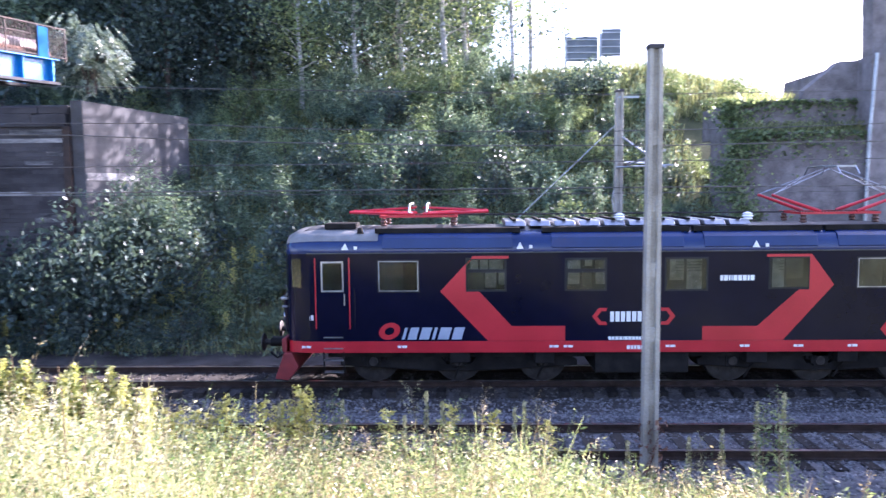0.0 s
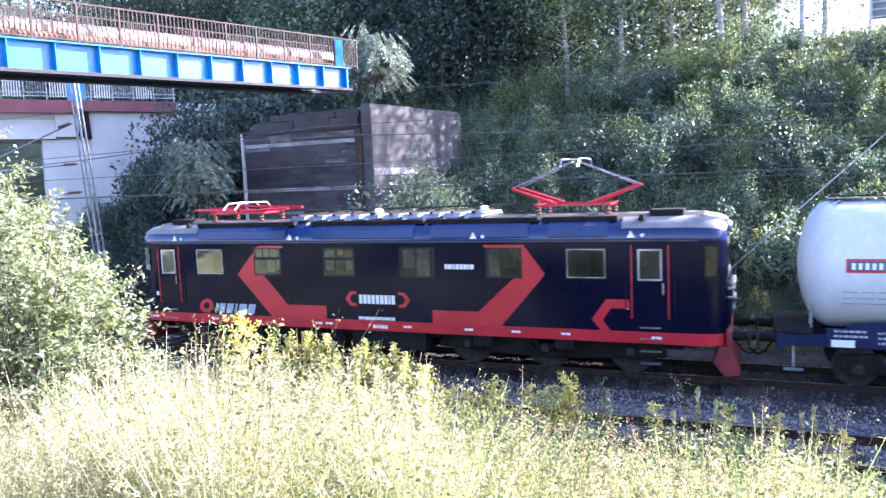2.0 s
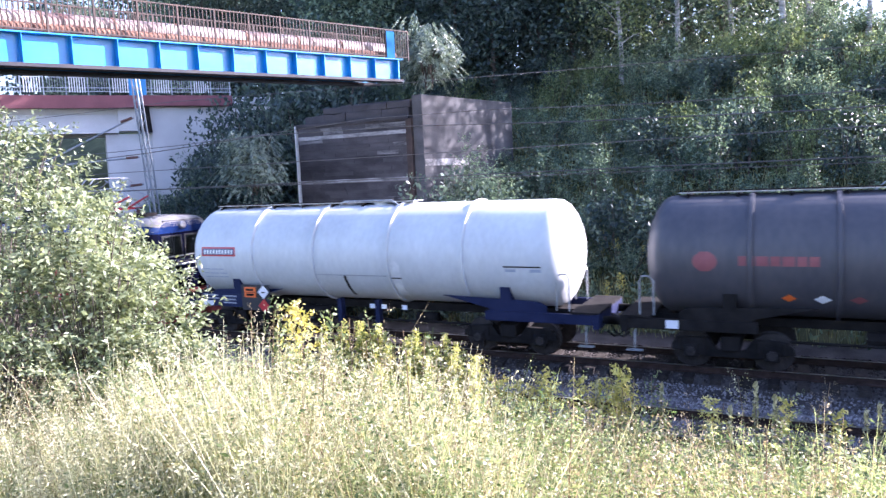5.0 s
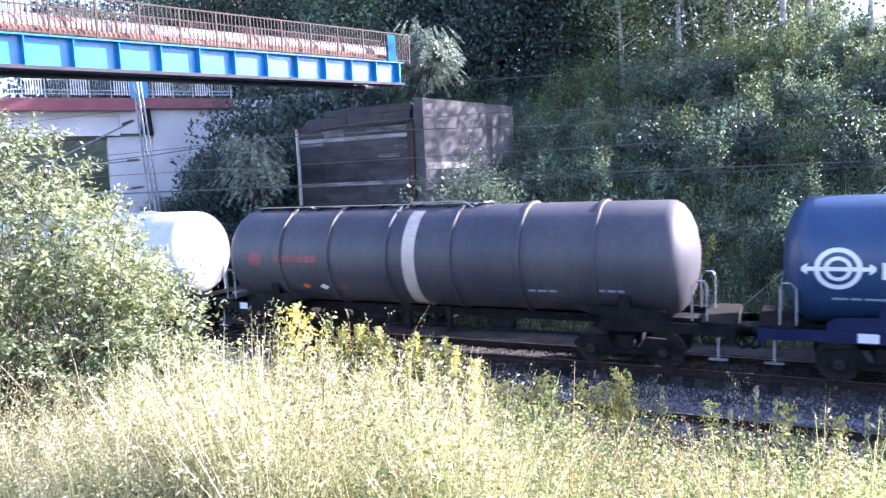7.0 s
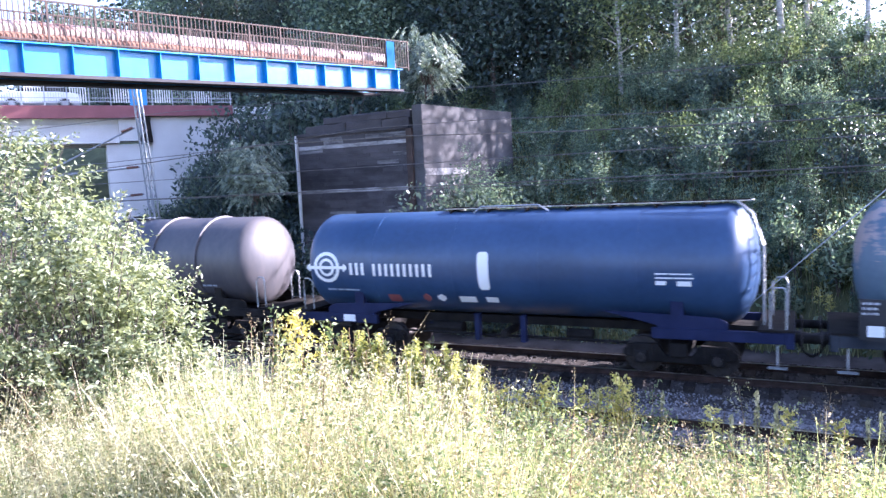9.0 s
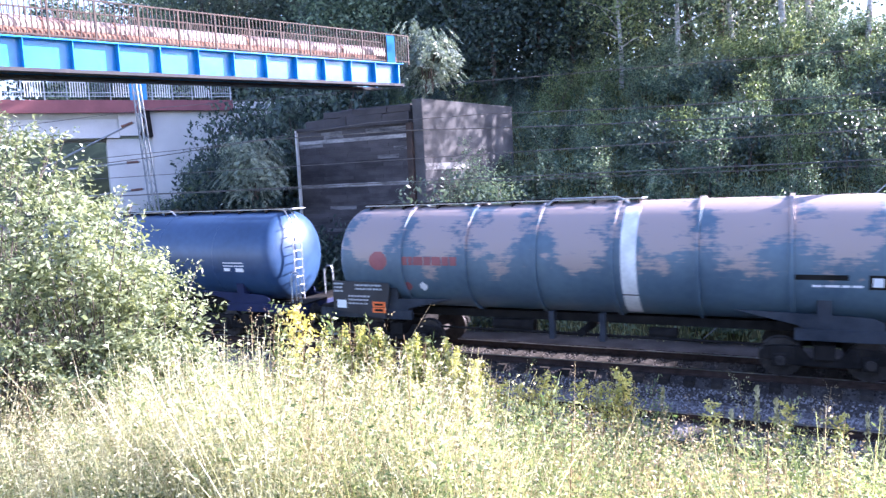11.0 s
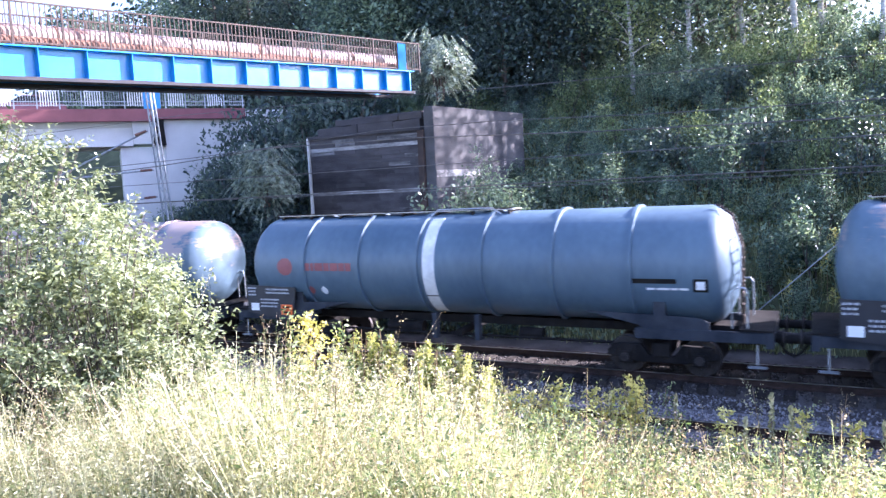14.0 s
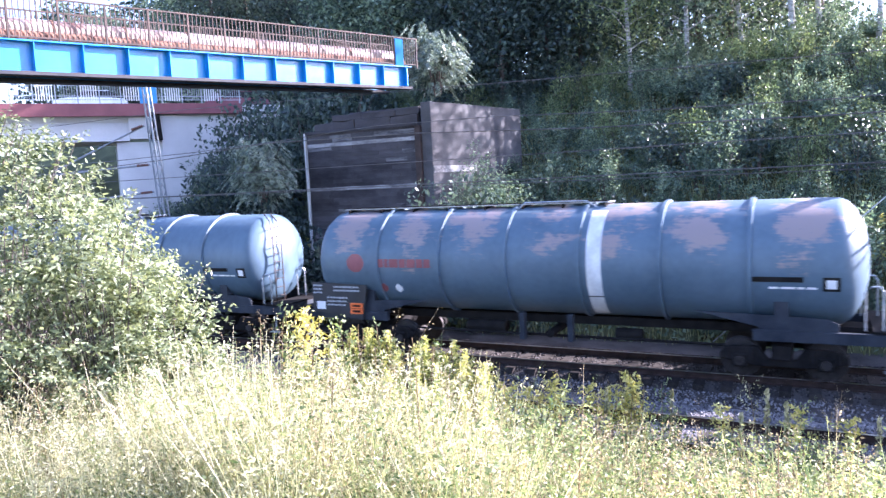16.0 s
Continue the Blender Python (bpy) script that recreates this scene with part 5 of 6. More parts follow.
    decal(v, "hazard_plate", 2.85, 3.15, 1.74, 1.93, "orange", shape=lambda t: (0.5 - min(t, 1 - t), 0.5 + min(t, 1 - t)))
    decal(v, "hazard_plate", 3.5, 3.85, 1.72, 1.93, "white", shape=lambda t: (0.5 - min(t, 1 - t), 0.5 + min(t, 1 - t)))
    decal(v, "hazard_plate", 4.2, 4.55, 1.74, 1.93, "faded_red", shape=lambda t: (0.5 - min(t, 1 - t), 0.5 + min(t, 1 - t)))
    decal_bars(v, "small_print", 10.3, 1.9, (0.2, 0.25, 0.2), 0.06, "grey_letter", 0.06)
    decal_bars(v, "small_print", 12.2, 1.95, (0.15, 0.2, 0.15), 0.06, "grey_letter", 0.06)
    part("label_card", Form().box(0.3, 0.6, -1.31, -1.28, 1.02, 1.22), "white", v)
    hand_rails(v, 14.4, 1)
    hand_rails(v, 0.0, -1)
    # smooth blue tank
    v, t = make_tank(44.85, 12.6, "glossy dark blue tank wagon with a white ring emblem", "tank_blue", (), "tank_blue", "frame_blue", "blue")
    for x in (2.4, 4.95, 7.45, 9.95):
        part("weld_seam", Form().turned([(x - 0.02, TANK_R), (x, TANK_R + 0.008), (x + 0.02, TANK_R)], 48, 0, TANK_Z), "tank_blue", t, smooth=True)
    decal_ring(v, "emblem", 0.80, 2.66, 0.36, 0.46, "white", "white double ring emblem with a bar through it")
    decal_ring(v, "emblem_ring", 0.80, 2.66, 0.19, 0.27, "white", cut=-0.9)
    decal(v, "emblem_bar", 0.18, 1.42, 2.61, 2.70, "white", lift=0.011)
    for x, w in ((0.12, 1), (1.48, -1)):
        decal(v, "emblem_tip", x - 0.09, x + 0.09, 2.53, 2.78, "white", lift=0.010, shape=(lambda t: (1 - 2 * min(t, 1 - t), 1.0)) if w > 0 else (lambda t: (0.0, 2 * min(t, 1 - t))))
    decal_bars(v, "side_logo", 1.62, 2.44, (0.09, 0.09, 0.09), 0.36, "white", 0.11, "white bars in place of lettering")
    decal_bars(v, "side_logo", 2.42, 2.42, (0.085,) * 10, 0.36, "white", 0.118, "white bars in place of lettering")
    decal(v, "band", 5.74, 6.06, 2.08, 3.12, "white", "short white painted band with rounded ends", shape=lambda t: (0.0, 1.0) if 0.06 < t < 0.94 else (0.15, 0.85))
    decal_bars(v, "small_print", 10.4, 2.58, (0.3, 0.5), 0.03, "white", 0.03)
    decal_bars(v, "small_print", 10.4, 2.48, (0.4, 0.45), 0.03, "white", 0.03)
    decal_bars(v, "small_print", 10.4, 2.32, (0.25,), 0.1, "white", 0.03)
    decal_bars(v, "small_print", 10.9, 2.30, (0.32,), 0.12, "white", 0.03)
    decal_bars(v, "small_print", 0.7, 1.95, (0.3, 0.2, 0.5), 0.05, "grey_letter", 0.06)
    decal(v, "orange_plate", 2.75, 3.15, 1.62, 1.86, "faded_red", "red-orange hazard plate")
    decal(v, "hazard_plate", 3.85, 4.2, 1.65, 1.92, "faded_red", shape=lambda t: (0.5 - min(t, 1 - t), 0.5 + min(t, 1 - t)))
    decal(v, "hazard_plate", 4.3, 4.7, 1.68, 1.92, "white", shape=lambda t: (0.5 - min(t, 1 - t), 0.5 + min(t, 1 - t)))
    decal(v, "label_card", 5.05, 5.55, 1.68, 1.86, "white")
    decal(v, "label_card", 5.85, 6.2, 1.70, 1.86, "white")
    part("label_card", Form().box(1.2, 1.6, -1.31, -1.28, 1.02, 1.22), "white", v)
    end_ladder(v, 12.75, 1, 4.25)
    hand_rails(v, 12.9, 1)
    hand_rails(v, 0.0, -1)
    # three grey ribbed tanks
    for u0, mat, label in ((59.75, "tank_worn", "grey ribbed tank wagon with large flaked pinkish patches"), (76.8, "tank_grey", "blue-grey ribbed tank wagon with a white band"), (93.75, "tank_half_worn", "grey ribbed tank wagon with some flaked paint and white band")):
        v, t = make_tank(u0, 14.6, label, mat, GREY_RIBS, mat, "frame_grey", "grey")
        b0 = 6.40 if u0 == 76.8 else 8.42
        decal(v, "band", b0, b0 + 0.38, 1.36, 4.05, "band", "white painted band")
        decal(v, "band_mark", b0, b0 + 0.38, 1.88, 1.91, "under", lift=0.012)
        common_marks(v, 14.6)
        hand_rails(v, 14.5, 1)
        if u0 == 76.8:
            end_ladder(v, 14.7, 1, 4.2, "railing_steel")


make_loco()
make_wagons()


def motions():
    for v, u in vehicles:
        walk(v, [(t, pose(u - s, TRACK_Y, 0)) for t, s in TRAVEL])
    ts, ss = [a for a, b in TRAVEL], [b for a, b in TRAVEL]
    for w, r, place in wheels:
        walk(w, [(k / 10, place @ pose(0, 0, 0, 0, -math.degrees(float(np.interp(k / 10, ts, ss)) / r), 0)) for k in range(161)])
    for c, rows in cars:
        walk(c, rows)


cars = []
# ---- plants ----
def leaf_quads(centre, size, up=0.3, narrow=0.5, along=None, flat=0.0):
    """One rhombic leaf at each centre, turned at random or along a given way; flat turns the blades to the sky."""
    n = len(centre)
    d = rng.normal(size=(n, 3)) * (1, 1, 0.8) + (0, 0, up)
    if along is not None:
        d = along + 0.5 * d
    d /= np.linalg.norm(d, axis=1, keepdims=True)
    e = np.cross(d, rng.normal(size=(n, 3)) + (0, 0, flat))
    e /= np.linalg.norm(e, axis=1, keepdims=True)
    s = np.broadcast_to(np.asarray(size, float), (n,))[:, None] * rng.uniform(0.6, 1.3, (n, 1))
    a, b = d * s, e * s * narrow
    return np.stack([centre - a, centre + b - a * 0.1, centre + a, centre - b - a * 0.1], 1)


def shoot_leaves(root, tip, count, leaf, narrow, jitter, start=0.2, flat=1.2):
    """Leaves set alternately along one arching shoot."""
    root, tip = np.array(root, float), np.array(tip, float)
    t = np.linspace(start, 1.0, count)[:, None]
    way = tip - root
    ln = np.linalg.norm(way)
    bow = np.array([0, 0, 0.12 * ln]) * (4 * t * (1 - t))
    side = np.cross(way, (0.13, 0.21, 1.0))
    side /= np.linalg.norm(side) + 1e-6
    lift = np.cross(side, way / ln)
    a = (np.arange(count) * 2.4)[:, None]
    out = side * np.cos(a) + lift * np.sin(a) * 0.6
    c = root + way * t + bow + out * leaf * 0.9 + rng.normal(size=(count, 3)) * jitter
    along = out + way / ln * 0.55 - np.array([0, 0, 0.25])
    return leaf_quads(c, leaf * (1.15 - 0.45 * t[:, 0]), 0.0, narrow, along=along * 1.5, flat=flat)


def shoot_crown(shoots, per, rx, rz, leaf, narrow):
    """A shrub of upright, spreading leafy shoots with a ragged outline."""
    q = []
    for _ in range(shoots):
        a, e = rng.uniform(0, math.tau), rng.uniform(0, 1) ** 0.6
        tip = np.array([rx * e * math.cos(a), rx * e * math.sin(a), rz * (1.75 - 1.0 * e ** 2) * rng.uniform(0.55, 1.05)])
        root = tip * rng.uniform(0.05, 0.55) * (0.6, 0.6, 1.0)
        q.append(shoot_leaves(root, tip, per, leaf, narrow, 0.05 * rx))
    return np.concatenate(q)


def crown_points(n, lobes, rx, rz, cz, shell=0.55):
    """Points in the outer part of many overlapping lobes."""
    c = rng.normal(size=(lobes, 3)) * (rx * 0.42, rx * 0.42, rz * 0.36)
    r = rng.uniform(0.22, 0.55, lobes)
    which = rng.choice(lobes, n, p=r ** 2 / (r ** 2).sum())
    d = rng.normal(size=(n, 3))
    d /= np.linalg.norm(d, axis=1, keepdims=True)
    k = rng.uniform(shell, 1.0, n) ** 0.7
    p = c[which] + d * (k * r[which])[:, None] * (rx, rx, rz)
    p[:, 2] += cz
    return p


def twig_form(n, rx, rz, r0=0.03):
    f = Form()
    rr = random.Random(n * 7 + int(rz * 10))
    for _ in range(n):
        a = rr.uniform(0, math.tau)
        q = rr.uniform(0.4, 0.95)
        f.tube([(0.1 * math.cos(a), 0.1 * math.sin(a), -0.2), (rx * 0.3 * q * math.cos(a), rx * 0.3 * q * math.sin(a), rz * 0.5), (rx * 0.75 * q * math.cos(a + 0.3), rx * 0.75 * q * math.sin(a + 0.3), rz * rr.uniform(0.9, 1.35))], [r0, r0 * 0.6, r0 * 0.2], 5)
    return f


def ground_at(x, y):
    return float(ground_height(x, y))


def blocked(x, y):
    """Ground taken by walls and masts."""
    return (-20.0 < x < -12.4 and 24.3 < y < 31.5) or (x > 9.7 and 25.4 < y < 34) or (x < -27.5 and y > 29 + (x + 34) * 0.75) or x < -33


def scatter_bushes():
    kinds = []
    for mat, leaves, lobes, rx, rz, leaf, narrow, label in (
            ("leaf", 2300, 0, 1.2, 1.2, 0.075, 0.42, "dense green bush on the overgrown bank"),
            ("leaf_dark", 2300, 26, 1.3, 1.5, 0.075, 0.5, "dark green bush on the overgrown bank"),
            ("leaf_grey", 2000, 0, 1.05, 1.1, 0.07, 0.4, "blue-green leafy shrub on the bank"),
            ("leaf", 1900, 0, 0.6, 1.6, 0.06, 0.40, "slender upright young tree on the bank"),
            ("leaf_lime_lit", 1900, 22, 0.9, 1.1, 0.055, 0.45, "shrub on the bank in a sunlit light green")):
        for _ in range(2):
            if lobes:
                p = crown_points(leaves, lobes, rx, rz, rz * 0.7)
                p[:, 2] = np.abs(p[:, 2])
                crown = leaf_quads(p, leaf, 0.3, narrow, flat=0.8)
            else:
                crown = shoot_crown(leaves // 26, 26, rx, rz, leaf, narrow)
            kinds.append((quads("crown", crown, mat), twig_form(6, rx, rz).mesh("stems", "bark"), label))
    rr = random.Random(11)
    n = 0
    spots = []
    y = 23.0
    while y < 41:
        x = -33 + rr.uniform(0, 1)
        while x < 15.5:
            px, py = x + rr.uniform(-0.5, 0.5), y + rr.uniform(-0.5, 0.5)
            if not blocked(px, py) and not (px > 3.5 and py > 36):
                spots.append((px, py))
            x += 1.55 + 0.035 * (y - 23)
        y += 1.45
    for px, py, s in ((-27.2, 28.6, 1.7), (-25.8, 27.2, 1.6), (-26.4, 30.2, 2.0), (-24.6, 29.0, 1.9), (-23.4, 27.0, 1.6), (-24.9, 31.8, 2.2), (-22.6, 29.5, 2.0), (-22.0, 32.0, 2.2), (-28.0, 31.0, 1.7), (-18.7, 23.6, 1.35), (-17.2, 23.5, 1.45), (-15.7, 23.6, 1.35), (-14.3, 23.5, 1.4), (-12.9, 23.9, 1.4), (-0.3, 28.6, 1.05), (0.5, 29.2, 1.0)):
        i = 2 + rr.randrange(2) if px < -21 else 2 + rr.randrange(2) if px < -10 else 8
        b = thing("bush", "tall dark bush beside the road bridge" if px < -21 else "leafy bush at the foot of the abutment" if px < -10 else "shrub on the bank in a sunlit light green", "bush", "bushes on the bank", at=pose(px, py, ground_at(px, py) - 0.1, 0, 0, rr.uniform(0, 360)) @ Matrix.Diagonal((s, s, s * 1.25, 1)))
        tagged(part("crown", kinds[i][0], None, b), kind="stuff")
        tagged(part("woody_base", kinds[i][1], None, b), kind="stuff")
    for px, py in spots:
        # share of the lighter leaf rises where sun falls on the bank
        bright = 0.11 + (0.4 if px > 3 else 0.32 if px > -5 and py > 27.5 else 0.0) + (0.1 if py > 33 else 0.0)
        k = rr.random()
        if k < bright:
            i = 8 + rr.randrange(2)
        elif k < bright + 0.18:
            i = 4 + rr.randrange(2)
        elif k < bright + 0.33:
            i = 6 + rr.randrange(2)
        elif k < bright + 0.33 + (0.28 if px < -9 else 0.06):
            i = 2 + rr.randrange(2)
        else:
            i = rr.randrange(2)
        # darker leaf colour puts in the shade at the bank's western foot
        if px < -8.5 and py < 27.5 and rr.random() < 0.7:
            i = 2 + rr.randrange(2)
        crown, stems, label = kinds[i]
        s = rr.uniform(0.75, 1.25) * (0.65 if py < 24 else 1.0) * (0.72 if px > 7 else 1.0)
        b = thing("bush", label, "bush", "bushes on the bank", at=pose(px, py, ground_at(px, py) - 0.1, rr.uniform(-12, 4), rr.uniform(-8, 8), rr.uniform(0, 360)) @ Matrix.Diagonal((s, s, s * rr.uniform(0.85, 1.2), 1)))
        tagged(part("crown", crown, None, b), kind="stuff")
        tagged(part("woody_base", stems, None, b), kind="stuff")
        n += 1


def drooping_shrub(x, y, z, rx, rz, count, label):
    """A shrub of long drooping compound leaves, like sumac or elder."""
    b = thing("shrub", label, "shrub", at=pose(x, y, z))
    tagged(part("woody_base", twig_form(9, rx, rz, 0.05), "bark", b), kind="stuff")
    q = []
    for _ in range(count):
        d = rng.normal(size=3)
        d[2] = d[2] * 0.8 + 0.25
        d /= np.linalg.norm(d)
        lobe = 0.78 + 0.28 * math.sin(3.1 * d[0] + 1.3 * rx) * math.sin(4.0 * d[2] + 2.2 * d[1])
        tip = d * (rx, rx, rz) * rng.uniform(0.45, 1.0) * lobe + (0, 0, rz * 0.72)
        way = np.array([d[0], d[1], -0.55])
        way /= np.linalg.norm(way)
        side = np.cross(way, (0, 0, 1))
        ln = rng.uniform(0.35, 0.6)
        t = np.linspace(0.1, 1, 7)
        for s in (-1, 1):
            c = tip + way * (t * ln)[:, None] + side * s * 0.07 + np.array([0, 0, -1]) * (0.16 * t ** 2)[:, None]
            q.append(leaf_quads(c, 0.10, 0.0, 0.36, along=np.broadcast_to(side * s + way * 0.6 - np.array([0, 0, 0.3]), c.shape) * 1.6))
    tagged(part("foliage", quads("foliage", np.concatenate(q), "leaf_pale"), None, b, "long drooping grey-green leaves"), kind="stuff")


def spreading_shrub(x, y, rx, rz, shoots):
    """A broad shrub of layered blue-green shoots."""
    b = thing("shrub", "blue-green spreading shrub beside the concrete wing wall", "shrub", "shrubs by the wing wall", at=pose(x, y, ground_at(x, y) - 0.1))
    tagged(part("woody_base", twig_form(9, rx, rz, 0.04), "bark", b), kind="stuff")
    tagged(part("foliage", quads("foliage", shoot_crown(shoots, 34, rx, rz, 0.085, 0.42), "leaf_grey"), None, b, "layered blue-green leaves"), kind="stuff")


def make_tree(x, y, h, spread, mat, bark, label, leaves=5200, leaf=0.13, bare=0.35):
    g = ground_at(x, y)
    t = thing("tree", label, "tree", "trees above the bank", at=pose(x, y, g - 0.2))
    lean = rng.uniform(-0.06, 0.06, 2)
    pts = [(lean[0] * z + 0.08 * math.sin(z), lean[1] * z, z) for z in np.linspace(0, h * 0.92, 7)]
    trunk = part("trunk", Form().tube(pts, [0.13 * h / 10 * (1 - 0.8 * i / 6) + 0.02 for i in range(7)], 9), bark, t, smooth=True)
    limbs = Form()
    tips = []
    for k in range(15):
        z = h * (bare + (0.95 - bare) * k / 15)
        a = k * 2.4 + rng.uniform(-0.4, 0.4)
        r = spread * (1.0 - 0.55 * (k / 15)) * rng.uniform(0.6, 1.1)
        p0 = Vector((lean[0] * z, lean[1] * z, z))
        p1 = p0 + Vector((math.cos(a) * r, math.sin(a) * r, r * 0.45))
        limbs.tube([p0, (p0 + p1) / 2 + Vector((0, 0, 0.12)), p1], [0.05, 0.03, 0.012], 5)
        tips.append((p1, r))
    tagged(part("branchwork", limbs, bark, t), kind="stuff")
    c = []
    for p1, r in tips:
        n = leaves // 15
        d = rng.normal(size=(n, 3)) * (0.42 * r + 0.2, 0.42 * r + 0.2, 0.30 * r + 0.2)
        c.append(np.array(p1) + d - np.array([math.copysign(0.25, p1.x) * r, 0, 0.1]))
    tagged(part("crown", quads("crown", leaf_quads(np.concatenate(c), leaf, 0.1, 0.55), mat), None, t, "loose crown of small leaves"), kind="stuff")
    return t


def plant_trees():
    rr = random.Random(5)
    rows = []
    for x in np.arange(-27, 3.4, 2.3):
        rows.append((x + rr.uniform(-0.7, 0.7), 38.5 + rr.uniform(-1.2, 1.5), rr.uniform(9, 12.5)))
    for x in np.arange(-44, 1.5, 2.9):
        rows.append((x + rr.uniform(-1, 1), 43.5 + rr.uniform(-1.5, 2), rr.uniform(12, 16)))
    for x in np.arange(-62, -24, 4.2):
        rows.append((x + rr.uniform(-1, 1), 49 + rr.uniform(-2, 4), rr.uniform(12, 17)))
    for x, y, h in rows:
        birch = -10 < x < 4.5 and y < 41.5
        make_tree(x, y, h, h * 0.24, "leaf_lime_lit" if birch and rr.random() < 0.55 else "leaf" if birch or rr.random() < 0.4 else "leaf_dark", "birch" if birch else "bark",
                  "slim birch with a pale trunk above the bank" if birch else "tall leafy tree above the bank", (4800 if x < -4 else 2600) if birch else 8200, 0.10 if birch else 0.13, 0.25 if birch else 0.10)
    make_tree(2.4, 37.0, 8.5, 1.5, "leaf_lime_lit", "birch", "thin young birch at the top of the bank", 900, 0.09, 0.4)


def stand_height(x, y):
    """How tall the weeds grow, cut by direction to a sight line from the eye: a tall stand to the west, lower towards
    the mast and the ballast.
    """
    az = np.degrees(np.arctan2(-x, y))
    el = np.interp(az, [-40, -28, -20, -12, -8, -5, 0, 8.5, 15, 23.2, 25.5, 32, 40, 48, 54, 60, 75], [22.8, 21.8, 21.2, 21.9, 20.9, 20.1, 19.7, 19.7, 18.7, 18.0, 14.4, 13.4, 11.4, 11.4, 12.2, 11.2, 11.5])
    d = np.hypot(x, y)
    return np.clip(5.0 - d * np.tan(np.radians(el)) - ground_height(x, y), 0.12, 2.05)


def scatter(count, y0, y1, power=1.0, west=-32, east=62):
    y = y0 + (y1 - y0) * rng.uniform(0, 1, count) ** power
    az = np.radians(rng.uniform(west, east, count))
    x = -np.tan(np.minimum(az, 1.1)) * y
    return x, y


def make_weeds():
    """The sunny near bank: thousands of leafy stems, grasses and dry stalks."""
    def field(name, count, per, leaf, narrow, mat, y0, y1, lo, hi, label, upright=0.25, west=-32, east=62):
        x, y = scatter(count, y0, y1, 1.0, west, east)
        clump = np.sin(1.9 * x + 0.6 * y + 1.1) * np.sin(2.3 * y - 0.8 * x) + 0.6 * np.sin(4.7 * x + 3.1 * y + per) * np.sin(5.3 * y - 2.2 * x)
        keep = clump + rng.uniform(-0.6, 0.6, count) > -0.42
        x, y, clump = x[keep], y[keep], clump[keep]
        count = len(x)
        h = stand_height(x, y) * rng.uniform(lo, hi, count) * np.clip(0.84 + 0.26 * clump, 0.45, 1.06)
        g = ground_height(x, y)
        lean = rng.normal(size=(count, 2)) * 0.26
        t = rng.uniform(0.12, 1.0, (count, per)) ** 0.8
        a = rng.uniform(0, math.tau, (count, per))
        r = 0.12 * (1.1 - t * 0.8)
        px = x[:, None] + lean[:, :1] * t * h[:, None] + r * np.cos(a)
        py = y[:, None] + lean[:, 1:] * t * h[:, None] + r * np.sin(a)
        pz = g[:, None] + t * h[:, None]
        c = np.stack([px, py, pz], -1).reshape(-1, 3)
        along = np.stack([np.cos(a), np.sin(a), np.full_like(a, upright)], -1).reshape(-1, 3) * 1.2
        q = [leaf_quads(c, leaf, 0.4, narrow, along=along)]
        # stems as slim quads
        top = np.stack([x + lean[:, 0] * h, y + lean[:, 1] * h, g + h], -1)
        bot = np.stack([x, y, g - 0.05], -1)
        w = np.stack([np.cos(a[:, 0]), np.sin(a[:, 0]), 0 * x], -1) * 0.004
        q.append(np.stack([bot - w, bot + w, top + w * 0.4, top - w * 0.4], 1))
        tagged(part(name, quads(name, np.concatenate(q), mat), None), label, "weeds", kind="stuff")
    field("leafy_weeds", 8000, 28, 0.023, 0.32, "weed_green", 3.9, 11.6, 0.6, 1.0, "sunlit yellow-green weeds covering the near bank")
    field("pale_weeds", 900, 30, 0.016, 0.34, "weed_pale", 3.9, 11.4, 0.6, 0.98, "pale silvery weeds on the near bank", west=-32, east=20)
    field("pale_weeds", 4600, 30, 0.017, 0.34, "weed_pale", 3.9, 11.0, 0.6, 0.98, "pale silvery weeds on the near bank", west=20, east=62)
    field("pale_weeds", 2200, 30, 0.019, 0.36, "weed_pale", 3.3, 6.4, 0.5, 1.0, "pale silvery weeds in front of the bush", west=40, east=64)
    field("low_herbs", 5200, 18, 0.030, 0.45, "weed_green", 3.6, 11.9, 0.2, 0.55, "low broad-leaved herbs between the weeds", 0.2)
    field("seeding_weeds", 3600, 34, 0.014, 0.45, "weed_brown", 3.9, 11.2, 0.65, 1.02, "brownish seeding weeds among the green")
    field("broad_weeds", 2800, 22, 0.028, 0.40, "weed_green", 3.8, 11.0, 0.4, 0.85, "broad-leaved green weeds on the near bank", 0.25)
    # grass and dry stalks: long bent blades
    def blades(name, count, mat, lo, hi, width, label):
        x, y = scatter(count, 3.6, 11.9)
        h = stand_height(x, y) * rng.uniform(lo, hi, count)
        g = ground_height(x, y)
        a = rng.uniform(0, math.tau, count)
        bend = rng.uniform(0.05, 0.45, count) * h
        w = np.stack([-np.sin(a), np.cos(a), 0 * a], -1) * width
        p0 = np.stack([x, y, g - 0.03], -1)
        p1 = p0 + np.stack([np.cos(a) * bend * 0.3, np.sin(a) * bend * 0.3, h * 0.62], -1)
        p2 = p0 + np.stack([np.cos(a) * bend, np.sin(a) * bend, h], -1)
        q = np.concatenate([np.stack([p0 - w, p0 + w, p1 + w * 0.8, p1 - w * 0.8], 1), np.stack([p1 - w * 0.8, p1 + w * 0.8, p2 + w * 0.1, p2 - w * 0.1], 1)])
        tagged(part(name, quads(name, q, mat), None), label, "grass", kind="stuff")
    blades("grass", 3600, "grass", 0.25, 0.7, 0.005, "long yellow-green grass on the near bank")
    blades("dry_stalks", 900, "straw", 0.5, 0.98, 0.0035, "dry straw-coloured stalks among the weeds")


